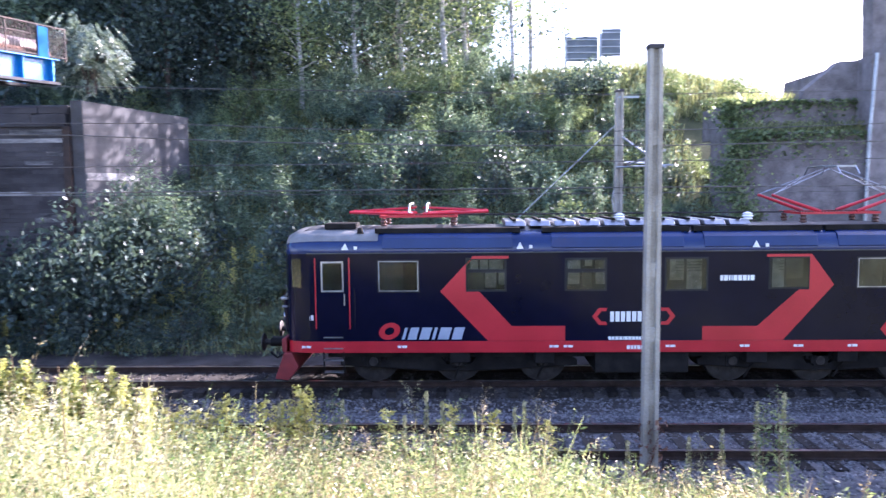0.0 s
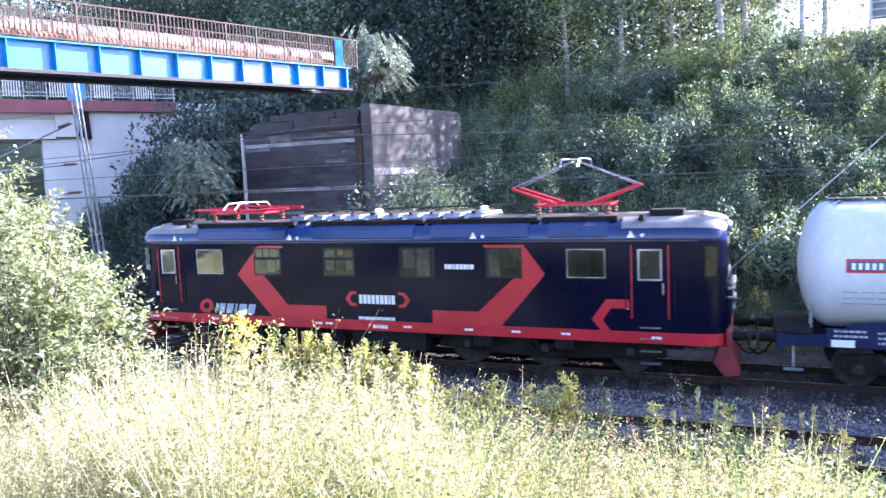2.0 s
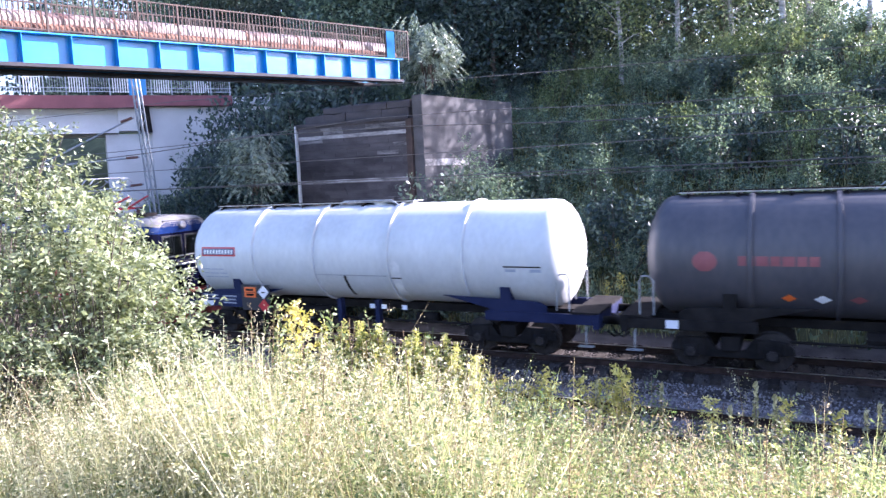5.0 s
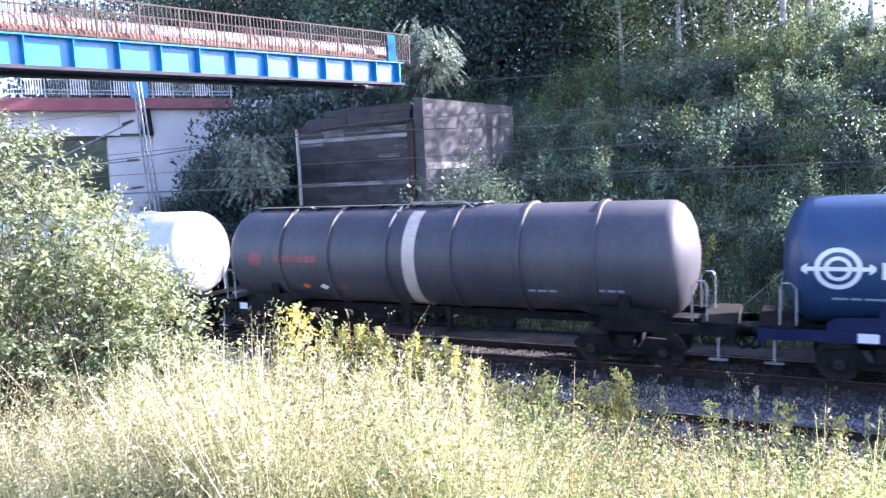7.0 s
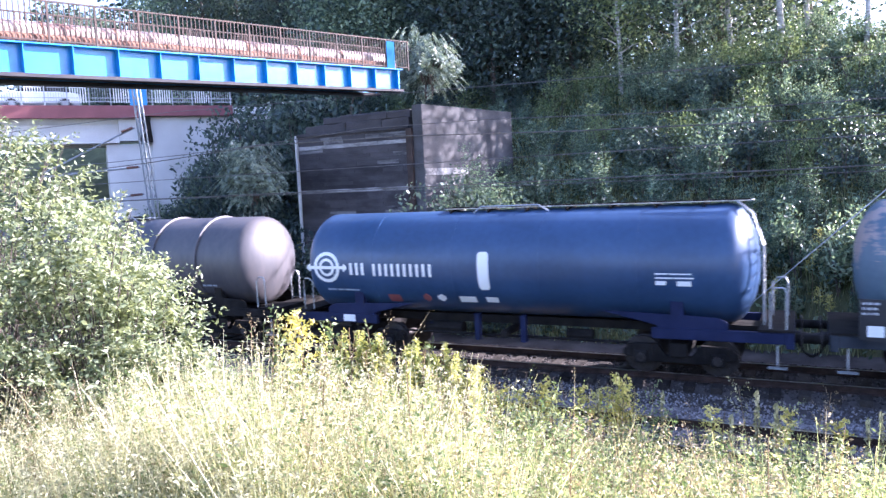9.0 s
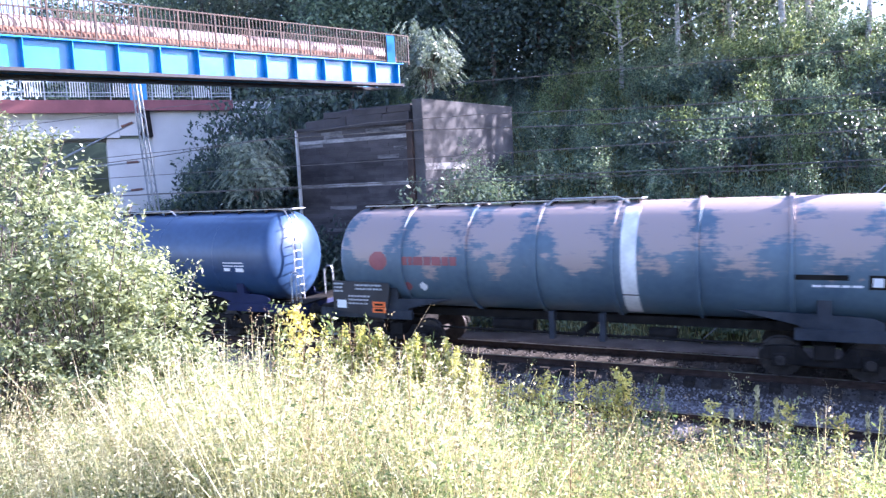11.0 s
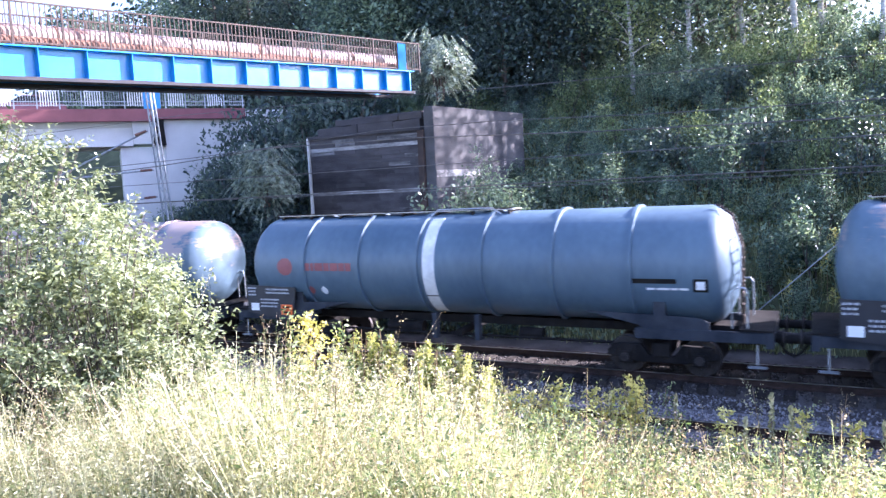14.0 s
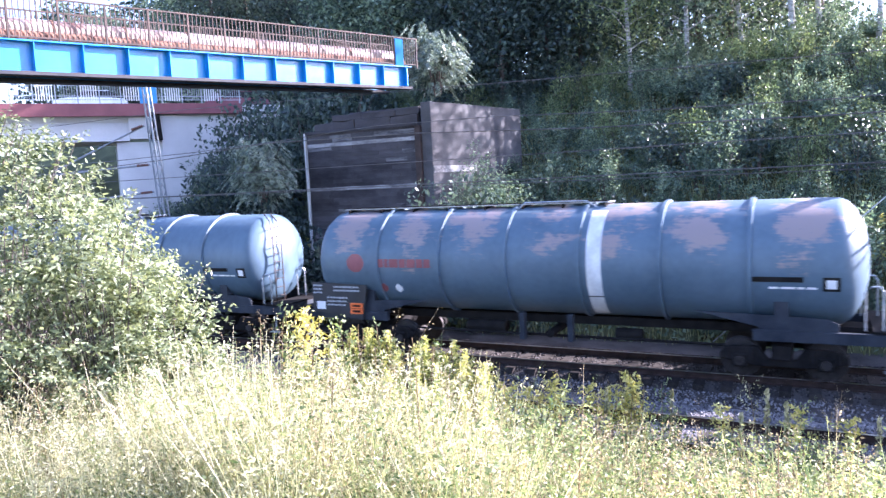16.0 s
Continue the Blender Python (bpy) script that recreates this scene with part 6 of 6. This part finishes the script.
M["weed_green"] = leaf_material("weed_green", (0.075, 0.115, 0.045), (0.31, 0.355, 0.18), 0.45)
M["weed_brown"] = leaf_material("weed_brown", (0.20, 0.155, 0.095), (0.47, 0.39, 0.27), 0.35)
M["weed_pale"] = leaf_material("weed_pale", (0.21, 0.21, 0.115), (0.54, 0.52, 0.36), 0.45)


def branching_plant(branches, per, bud, reach, low_leaf):
    """One upright plant of unit height: a stem, long leaves below and many fine ascending side sprays."""
    bend = rng.uniform(-0.1, 0.1, 2)
    q, f = [], Form()
    f.tube([(0, 0, -0.1), (bend[0] * 0.4, bend[1] * 0.4, 0.5), (bend[0], bend[1], 1.0)], [0.009, 0.006, 0.002], 4)
    for k in range(branches):
        t = 0.32 + 0.66 * k / branches
        a = k * 2.4 + rng.uniform(-0.4, 0.4)
        root = np.array([bend[0] * t, bend[1] * t, t])
        ln = reach * (1.15 - t) + 0.05
        tip = root + np.array([math.cos(a) * ln, math.sin(a) * ln, ln * rng.uniform(0.7, 1.3)])
        q.append(shoot_leaves(root, tip, per, bud, 0.42, bud * 0.7, 0.15, 0.4))
    t = rng.uniform(0.08, 0.75, 40)
    a = rng.uniform(0, math.tau, 40)
    c = np.stack([bend[0] * t + 0.04 * np.cos(a), bend[1] * t + 0.04 * np.sin(a), t], -1)
    leaves = leaf_quads(c, low_leaf, 0.2, 0.24, along=np.stack([np.cos(a), np.sin(a), 0 * a + 0.4], -1) * 1.5)
    return np.concatenate(q), leaves, f


def goldenrod_meshes():
    out = []
    for _ in range(6):
        head, lv, st = branching_plant(3, 3, 0.01, 0.05, 0.045)
        q = []
        # arching one-sided sprays of tiny florets make the plume
        for k in range(16):
            t = 0.66 + 0.36 * k / 16
            a = k * 2.4 + rng.uniform(-0.3, 0.3)
            root = np.array([0, 0, t])
            ln = 0.15 * (1.14 - t) / 0.48 + 0.015
            tip = root + np.array([math.cos(a) * ln, math.sin(a) * ln, ln * 0.45])
            q.append(shoot_leaves(root, tip, 17, 0.017, 0.55, 0.007, 0.1, 0.3))
        out.append((quads("leaves", lv, "weed_green"), quads("flower_head", np.concatenate(q), "flower"), st.mesh("stem", "stalk")))
    # slim pointed spires, just coming into flower
    for _ in range(4):
        head, lv, st = branching_plant(3, 3, 0.01, 0.05, 0.04)
        q = []
        for k in range(26):
            t = 0.55 + 0.45 * k / 26
            a = k * 2.4 + rng.uniform(-0.3, 0.3)
            ln = 0.055 * (1.05 - t) / 0.5 + 0.008
            q.append(shoot_leaves((0, 0, t), (math.cos(a) * ln, math.sin(a) * ln, t + ln * 1.5), 9, 0.014, 0.5, 0.004, 0.1, 0.3))
        out.append((quads("leaves", lv, "weed_green"), quads("flower_head", np.concatenate(q), "spire"), st.mesh("stem", "stalk")))
    return out


def plant_herbs():
    """Single bushy plants (mugwort, asters, willowherb) that stand up out of the sward."""
    kinds, raw = [], []
    for mat, args, label in (("weed_pale", (22, 14, 0.011, 0.24, 0.03), "silvery branching weed on the sunny near bank"),
                             ("weed_green", (20, 14, 0.013, 0.22, 0.035), "yellow-green branching weed on the sunny near bank"),
                             ("weed_brown", (18, 14, 0.009, 0.20, 0.022), "brown seeding weed on the sunny near bank"),
                             ("weed_green", (16, 12, 0.020, 0.15, 0.035), "leafy green weed on the sunny near bank")):
        for _ in range(3):
            q, lv, f = branching_plant(*args)
            both = np.concatenate([q, lv])
            raw.append((mat, both))
            kinds.append((quads("foliage", both, mat), f.mesh("stem", "stalk"), label))
    rr = random.Random(77)
    joined = {}

    def put(x, y, h, i, wide=1.0):
        k = kinds[i]
        b = thing("weed_plant", k[2], "weed", "single weeds on the near bank", at=pose(x, y, ground_at(x, y), rr.uniform(-6, 6), rr.uniform(-6, 6), rr.uniform(0, 360)) @ Matrix.Diagonal((h * wide, h * wide, h, 1)))
        tagged(part("foliage", k[0], None, b), kind="stuff")
        part("stem", k[1], None, b)
    for n in range(720):
        az, y = rr.uniform(-31, 61), 4.4 + 6.8 * rr.random() ** 0.8
        x = -math.tan(radians(az)) * y
        patch = math.sin(1.3 * x + 2.0) * math.sin(1.1 * y + 0.4 * x)
        if az > 24:
            i = 3 * (0 if patch > 0.1 else 2 if patch < -0.55 else rr.choice((0, 1, 0, 3, 2)))
        else:
            i = 3 * (0 if patch > 0.55 else 2 if patch < -0.45 else rr.choice((1, 1, 1, 3, 2)))
        i += rr.randrange(3)
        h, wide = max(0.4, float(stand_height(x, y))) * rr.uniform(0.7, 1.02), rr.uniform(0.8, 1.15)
        if n % 3 == 0:
            put(x, y, h, i, wide)
            continue
        a = rr.uniform(0, math.tau)
        turn = np.array([[math.cos(a), math.sin(a), 0], [-math.sin(a), math.cos(a), 0], [0, 0, 1]])
        joined.setdefault(raw[i][0], []).append(raw[i][1] @ turn * (h * wide, h * wide, h) + (x, y, ground_at(x, y)))
    for mat, label in (("weed_pale", "silvery branching weeds among the grass"), ("weed_green", "yellow-green branching weeds among the grass"), ("weed_brown", "brown seeding weeds among the grass")):
        tagged(part("branching_weeds", quads("branching_weeds", np.concatenate(joined[mat]), mat), None), label, "weeds", kind="stuff")
    # tall ones along the edge of the ballast: degrees from straight across, distance, degrees down to the tip, kind
    for az, y, top, i in ((17.5, 10.2, 16.6, 6), (16.6, 10.3, 16.3, 7), (15.4, 10.1, 16.6, 8), (14.2, 10.2, 16.4, 6), (11.6, 10.3, 16.5, 9), (10.6, 10.4, 16.2, 10), (9.4, 10.3, 17.6, 11), (12.4, 10.0, 17.0, 4), (13.2, 10.1, 16.6, 1),
                          (2.8, 10.5, 15.6, 0), (1.6, 10.4, 17.2, 3), (-0.4, 10.6, 16.2, 6), (-1.0, 10.5, 16.8, 7), (0.4, 10.5, 17.2, 8), (-5.0, 10.4, 16.4, 6), (-6.2, 10.3, 17.6, 2), (-18.9, 10.9, 18.8, 1), (-22.8, 11.0, 16.0, 9), (-24.2, 11.0, 14.9, 10), (-24.8, 10.9, 17.2, 11), (40.2, 9.0, 9.2, 9), (34.6, 9.3, 10.2, 9), (31.9, 9.4, 11.2, 10), (42.0, 8.6, 10.0, 6), (42.9, 8.5, 9.9, 7), (36.4, 9.0, 11.6, 6)):
        x = -math.tan(radians(az)) * y
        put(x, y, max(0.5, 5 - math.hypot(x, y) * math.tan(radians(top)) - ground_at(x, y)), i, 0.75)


def plant_goldenrod():
    kinds = goldenrod_meshes()
    rr = random.Random(21)

    def put(x, y, h, spire=False):
        k = kinds[6 + rr.randrange(4)] if spire else kinds[rr.randrange(6)]
        b = thing("goldenrod", "goldenrod plant with a yellow flower plume", "flower", "goldenrod on the banks", at=pose(x, y, ground_at(x, y), 0, 0, rr.uniform(0, 360)) @ Matrix.Diagonal((h, h, h, 1)))
        tagged(part("foliage", k[0], None, b), kind="stuff")
        tagged(part("flower_head", k[1], None, b), kind="stuff")
        part("stem", k[2], None, b)
    # a dense stand beside the tall weeds, then single plants along the edge of the ballast
    for _ in range(80):
        az = 24.4 + 15 * rr.random() ** 1.3
        y = rr.uniform(7.8, 10.3)
        x = -math.tan(radians(az)) * y
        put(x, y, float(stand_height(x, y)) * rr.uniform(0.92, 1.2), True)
    # the flowering front row of the stand, over the ballast's edge
    for n in range(95):
        az = 24.3 + 12.5 * rr.random() ** 1.15
        y = rr.uniform(9.0, 10.2)
        x = -math.tan(radians(az)) * y
        top = float(np.interp(az, [24.3, 25.5, 29, 32, 37], [15.0, 13.5, 12.9, 12.3, 11.0])) + rr.uniform(-0.5, 2.6)
        put(x, y, max(0.6, 5 - math.hypot(x, y) * math.tan(radians(top)) - ground_at(x, y)), True)
    for az, y, top in ((19.2, 10.0, 16.0), (18.7, 9.8, 16.9), (21.4, 9.7, 16.9), (22.6, 9.6, 16.6), (13.2, 10.3, 15.7), (12.8, 10.2, 16.2), (13.6, 10.2, 17.0), (6.4, 10.5, 17.8), (1.2, 10.4, 17.6), (-2.2, 10.4, 18.0), (16.4, 10.0, 16.6), (15.0, 10.1, 16.8), (24.6, 9.4, 15.0), (-6.8, 10.2, 18.6), (39.3, 9.3, 9.8), (38.4, 9.3, 10.4), (20.2, 9.8, 17.2), (23.4, 9.4, 16.4)):
        x = -math.tan(radians(az)) * y
        put(x, y, max(0.6, 5 - math.hypot(x, y) * math.tan(radians(top)) - ground_at(x, y)))
    for _ in range(100):
        x, y = rr.uniform(-22.0, 9.0), rr.uniform(22.6, 25.6)
        if not blocked(x, y):
            put(x, y, rr.uniform(0.9, 1.7))


def tall_spikes():
    """Single seeding spikes that stand over the rest at the edge of the ballast."""
    q = []
    for k in range(150):
        t = k / 150
        a = k * 2.4
        q.append((0.05 * (1.2 - t) * math.cos(a), 0.05 * (1.2 - t) * math.sin(a), 0.25 + 0.75 * t))
    mesh = quads("leaves", leaf_quads(np.array(q), 0.026, 0.4, 0.4), "weed_pale")
    stem = Form().tube([(0, 0, -0.05), (0.01, 0, 0.5), (0, 0.01, 1.0)], [0.007, 0.005, 0.002], 5).mesh("stem", "stalk")
    for az, y, top in ((3.2, 10.3, 16.2), (-13.0, 11.2, 19.5), (-22.4, 11.3, 15.8), (-24.2, 11.4, 15.0), (-20.0, 11.2, 18.0), (-17.6, 11.0, 18.8), (10.0, 10.2, 16.6), (-4.8, 10.3, 16.9), (-4.0, 10.2, 17.4), (1.9, 10.0, 17.0), (5.0, 10.1, 18.0), (15.0, 10.0, 16.6)):
        x = -math.tan(radians(az)) * y
        g = ground_at(x, y)
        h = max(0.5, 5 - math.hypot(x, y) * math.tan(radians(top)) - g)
        b = thing("seed_spike", "tall pale seeding weed spike", "weed", "seeding spikes at the ballast edge", at=pose(x, y, g, 0, 0, az * 13) @ Matrix.Diagonal((1.3, 1.3, h, 1)))
        tagged(part("foliage", mesh, None, b), kind="stuff")
        part("stem", stem, None, b)


def near_bush(x, y, h, r, clumps, label):
    """A large sunlit bush: clumps of leafy shoots with shaded gaps between them."""
    g = ground_at(x, y)
    b = thing("bush", label, "bush", at=pose(x, y, g - 0.1))
    q, f = [], Form()
    for k in range(clumps):
        a = rng.uniform(0, math.tau)
        rad = r * math.sqrt(rng.uniform(0, 1))
        roof = h * (1 - 0.55 * (rad / r) ** 2)
        c = np.array([math.cos(a) * rad, math.sin(a) * rad, roof * (1 - 0.85 * rng.uniform(0, 1) ** 1.7)])
        f.tube([(c[0] * 0.15, c[1] * 0.15, 0.0), (c[0] * 0.55, c[1] * 0.55, c[2] * 0.6), tuple(c)], [0.022, 0.013, 0.005], 5)
        for _ in range(8):
            d = rng.normal(size=3) * (1, 1, 0.55) + (0.5 * math.cos(a), 0.5 * math.sin(a), 0.75)
            d /= np.linalg.norm(d)
            tip = c + d * rng.uniform(0.35, 0.75)
            q.append(shoot_leaves(c, tip, 15, 0.058, 0.40, 0.02, 0.12))
    for k in range(max(5, clumps // 6)):
        a, e = rng.uniform(0, math.tau), rng.uniform(0.1, 0.95)
        c = np.array([math.cos(a) * r * e, math.sin(a) * r * e, h * (1 - 0.55 * e * e) * 0.9])
        tip = c + np.array([math.cos(a) * 0.35, math.sin(a) * 0.35, rng.uniform(0.5, 0.95)])
        f.tube([tuple(c), tuple((c + tip) / 2), tuple(tip)], [0.008, 0.006, 0.003], 5)
        q.append(shoot_leaves(c, tip, 24, 0.055, 0.40, 0.02, 0.0))
    tagged(part("branchwork", f, "bark", b), kind="stuff")
    tagged(part("foliage", quads("foliage", np.concatenate(q), "leaf_sun"), None, b, "many small sunlit leaves"), kind="stuff")


M["leaf_sun"] = leaf_material("leaf_sun", (0.065, 0.090, 0.045), (0.30, 0.34, 0.20), 0.4, 0.5)

def bank_cover():
    """Grass and herbs between the bushes of the far bank, and the woods behind."""
    n = 42000
    x, y = rng.uniform(-33, 16, n), 22.2 + 20 * rng.uniform(0, 1, n)
    g = ground_height(x, y)
    keep = np.array([not blocked(a, b) for a, b in zip(x, y)])
    x, y, g = x[keep], y[keep], g[keep]
    h = rng.uniform(0.25, 0.8, len(x))
    a = rng.uniform(0, math.tau, len(x))
    w = np.stack([-np.sin(a), np.cos(a), 0 * a], -1) * 0.018
    p0 = np.stack([x, y, g - 0.05], -1)
    p1 = p0 + np.stack([np.cos(a) * 0.3 * h, np.sin(a) * 0.3 * h, h], -1)
    tagged(part("bank_grass", quads("bank_grass", np.stack([p0 - w, p0 + w, p1 + w * 0.3, p1 - w * 0.3], 1), "grass"), None), "long grass on the far bank between bushes", "grass", kind="stuff")
    c = np.stack([x, y, g + rng.uniform(0.05, 0.6, len(x))], -1)
    tagged(part("bank_herbs", quads("bank_herbs", leaf_quads(c, 0.11, 0.3, 0.45), "leaf"), None), "leafy herbs covering the far bank", "weeds", kind="stuff")
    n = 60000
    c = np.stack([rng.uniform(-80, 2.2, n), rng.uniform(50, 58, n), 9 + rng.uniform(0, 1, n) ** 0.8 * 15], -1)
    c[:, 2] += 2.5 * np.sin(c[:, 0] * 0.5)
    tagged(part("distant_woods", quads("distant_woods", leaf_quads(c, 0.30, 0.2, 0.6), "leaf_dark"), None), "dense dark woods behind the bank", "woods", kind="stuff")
    # sunlit grass on the open crest
    n = 9000
    x, y = rng.uniform(2, 14, n), rng.uniform(34, 43, n)
    g = np.where((x > 9.8) & (y < 33), 8.0, ground_height(x, y))
    h = rng.uniform(0.3, 0.9, n)
    a = rng.uniform(0, math.tau, n)
    w = np.stack([-np.sin(a), np.cos(a), 0 * a], -1) * 0.02
    p0 = np.stack([x, y, g - 0.05], -1)
    p1 = p0 + np.stack([np.cos(a) * 0.3 * h, np.sin(a) * 0.3 * h, h], -1)
    x2, k2 = rng.uniform(9.9, 14.4, 2500), rng.integers(0, 2, 2500)
    q0 = np.stack([x2, np.where(k2, rng.uniform(26.25, 26.95, 2500), rng.uniform(27.1, 29.5, 2500)), np.where(k2, 6.75, 7.95)], -1)
    q1 = q0 + np.stack([rng.normal(size=2500) * 0.12, rng.normal(size=2500) * 0.12 - 0.05, rng.uniform(0.15, 0.55, 2500)], -1)
    p0, p1, w = np.concatenate([p0, q0]), np.concatenate([p1, q1]), np.concatenate([w, w[:2500]])
    tagged(part("crest_grass", quads("crest_grass", np.stack([p0 - w, p0 + w, p1 + w * 0.3, p1 - w * 0.3], 1), "grass"), None), "sunlit pale grass along the crest", "grass", kind="stuff")


def wall_ivy():
    """Trailing leaves over the ledges and the end of the terrace walls."""
    n = 1900
    x = 9.5 + 5.0 * rng.uniform(0, 1, n) ** 1.5
    low = rng.integers(0, 2, n)
    drop = rng.exponential(0.28, n)
    c = np.stack([x, np.where(low, 26.12, 26.92) - rng.uniform(0, 0.12, n), np.where(low, 6.85 - drop, 8.05 - np.minimum(drop, 1.0))], -1)
    m = 3400
    z = rng.uniform(2.2, 8.1, m)
    e = np.stack([9.75 + rng.normal(size=m) * 0.38 + 0.3 * np.sin(z * 2.1), np.where(z > 6.9, 26.85, 26.05) - rng.uniform(0, 0.3, m), z], -1)
    lv = np.concatenate([c, e])
    tagged(part("wall_ivy", quads("wall_ivy", leaf_quads(lv, 0.085, -0.2, 0.5), "leaf_lime_lit"), None), "sunlit creeper trailing over the terraced brick wall", "creeper", kind="stuff")


def bank_spikes():
    """Leafy spikes of the far bank; their pale colour stands in for sun on them."""
    q = [(0.10 * (1.1 - k / 90) * math.cos(k * 2.4), 0.10 * (1.1 - k / 90) * math.sin(k * 2.4), 0.15 + 0.85 * k / 90) for k in range(90)]
    mesh = quads("foliage", leaf_quads(np.array(q), 0.055, 0.3, 0.5), "leaf_lime_lit")
    stem = Form().tube([(0, 0, -0.1), (0.01, 0, 0.5), (0, 0.01, 1.0)], [0.012, 0.008, 0.003], 5).mesh("stem", "stalk")
    for x, y, top in ((-3.8, 27.0, 4.1), (-2.85, 27.0, 4.5), (-1.5, 27.0, 3.9), (-4.6, 27.2, 3.8), (0.9, 26.6, 4.0), (3.1, 26.8, 4.3), (5.6, 27.0, 4.4), (6.4, 26.4, 4.1)):
        g = ground_at(x, y)
        b = thing("leafy_spike", "tall leafy spike on the bank in a sunlit pale green", "weed", "leafy spikes on the bank", at=pose(x, y, g, 0, 0, x * 50) @ Matrix.Diagonal((1.4, 1.4, max(0.9, top - g), 1)))
        tagged(part("foliage", mesh, None, b), kind="stuff")
        part("stem", stem, None, b)


scatter_bushes()
bank_cover()
wall_ivy()
bank_spikes()
drooping_shrub(-20.2, 22.9, 4.7, 1.45, 1.7, 560, "grey-green drooping sumac-like shrub by the abutment")
drooping_shrub(-13.9, 26.8, 8.7, 1.7, 1.8, 400, "grey-green drooping shrub over the bridge abutment")
spreading_shrub(-12.0, 26.3, 1.4, 2.7, 130)
spreading_shrub(-10.7, 25.9, 1.5, 2.3, 120)
spreading_shrub(-12.5, 25.0, 1.1, 2.4, 110)
plant_trees()
near_bush(-11.2, 6.3, 5.9, 2.6, 290, "large sunlit green bush on the near bank")
near_bush(-8.9, 6.6, 4.4, 1.25, 110, "sunlit green bush beside the larger one on the bank")
near_bush(-8.0, 6.9, 3.3, 0.8, 50, "small sunlit green bush at the edge of the weeds")
make_weeds()
plant_goldenrod()
plant_herbs()
tall_spikes()

# ---- cars on the road bridge ----
def make_car(paint, label, side, rows):
    c = thing("car", label, "car", "cars on the road bridge")
    part("body", Form().prism([(-2.05, 0.35), (-2.1, 0.7), (-1.95, 0.92), (-1.1, 1.0), (1.2, 1.0), (2.0, 0.85), (2.1, 0.6), (2.05, 0.35)], "y", -0.85, 0.85), paint, c, bevel=0.08)
    part("cabin", Form().prism([(-1.75, 0.98), (-1.15, 1.40), (0.35, 1.43), (1.15, 0.98)], "y", -0.72, 0.72), "cab_dark", c, "dark tinted side windows", bevel=0.05)
    part("roof", Form().prism([(-1.2, 1.39), (-1.0, 1.45), (0.2, 1.47), (0.4, 1.42)], "y", -0.68, 0.68), paint, c, bevel=0.03)
    for x in (-1.3, 1.3):
        for y in (-0.8, 0.8):
            w = part("wheel", Form().tube([(x, y - 0.1, 0.31), (x, y + 0.1, 0.31)], 0.31, 18), "under", c, smooth=True)
            part("rim", Form().tube([(x, y - 0.11, 0.31), (x, y + 0.11, 0.31)], 0.19, 14), "chrome", w)
    p, q = Vector((-30.0, 33.6, 0)), Vector((-52.5, 4.7, 0))
    way = (q - p).normalized()
    across = Vector((-way.y, way.x, 0)) if -way.y < 0 else Vector((way.y, -way.x, 0))
    turn = math.degrees(math.atan2(way.y, way.x))
    cars.append((c, [(t, pose(*(p + way * u + across * side + Vector((0, 0, 10.15))), 0, 0, turn)) for t, u in rows]))


make_car("white_paint", "white car crossing the road bridge behind its railing", 2.4, [(0, -8), (7.6, -7), (8.4, 0.5), (9.0, 10.8), (9.6, 21), (11, 33), (16, 34)])
make_car("deck_red", "dark red car crossing the road bridge behind its railing", 5.6, [(0, 24), (12.6, 22), (13.8, 14), (14.6, 8.1), (15.4, 3.2), (16, 0)])
make_car("white_paint", "white car crossing the road bridge behind its railing", 5.6, [(0, 33.5), (13.5, 32), (14.8, 23), (15.5, 14), (16, 8.8)])

# ---- sleepers ----
def lay_sleepers():
    me = Form().box(-0.125, 0.125, -1.28, 1.28, -0.33, -0.165).mesh("sleeper", "sleeper")
    for t, y in zip(tracks, TRACKS):
        for k in range(-42, 28):
            part("sleeper", me, None, t, at=pose(k * 0.62 + 0.02 * math.sin(k * 5.1), y + 0.02 * math.sin(k * 3.3), 0.0, 0, 0, 0.6 * math.sin(k * 2.2)))


lay_sleepers()
motions()
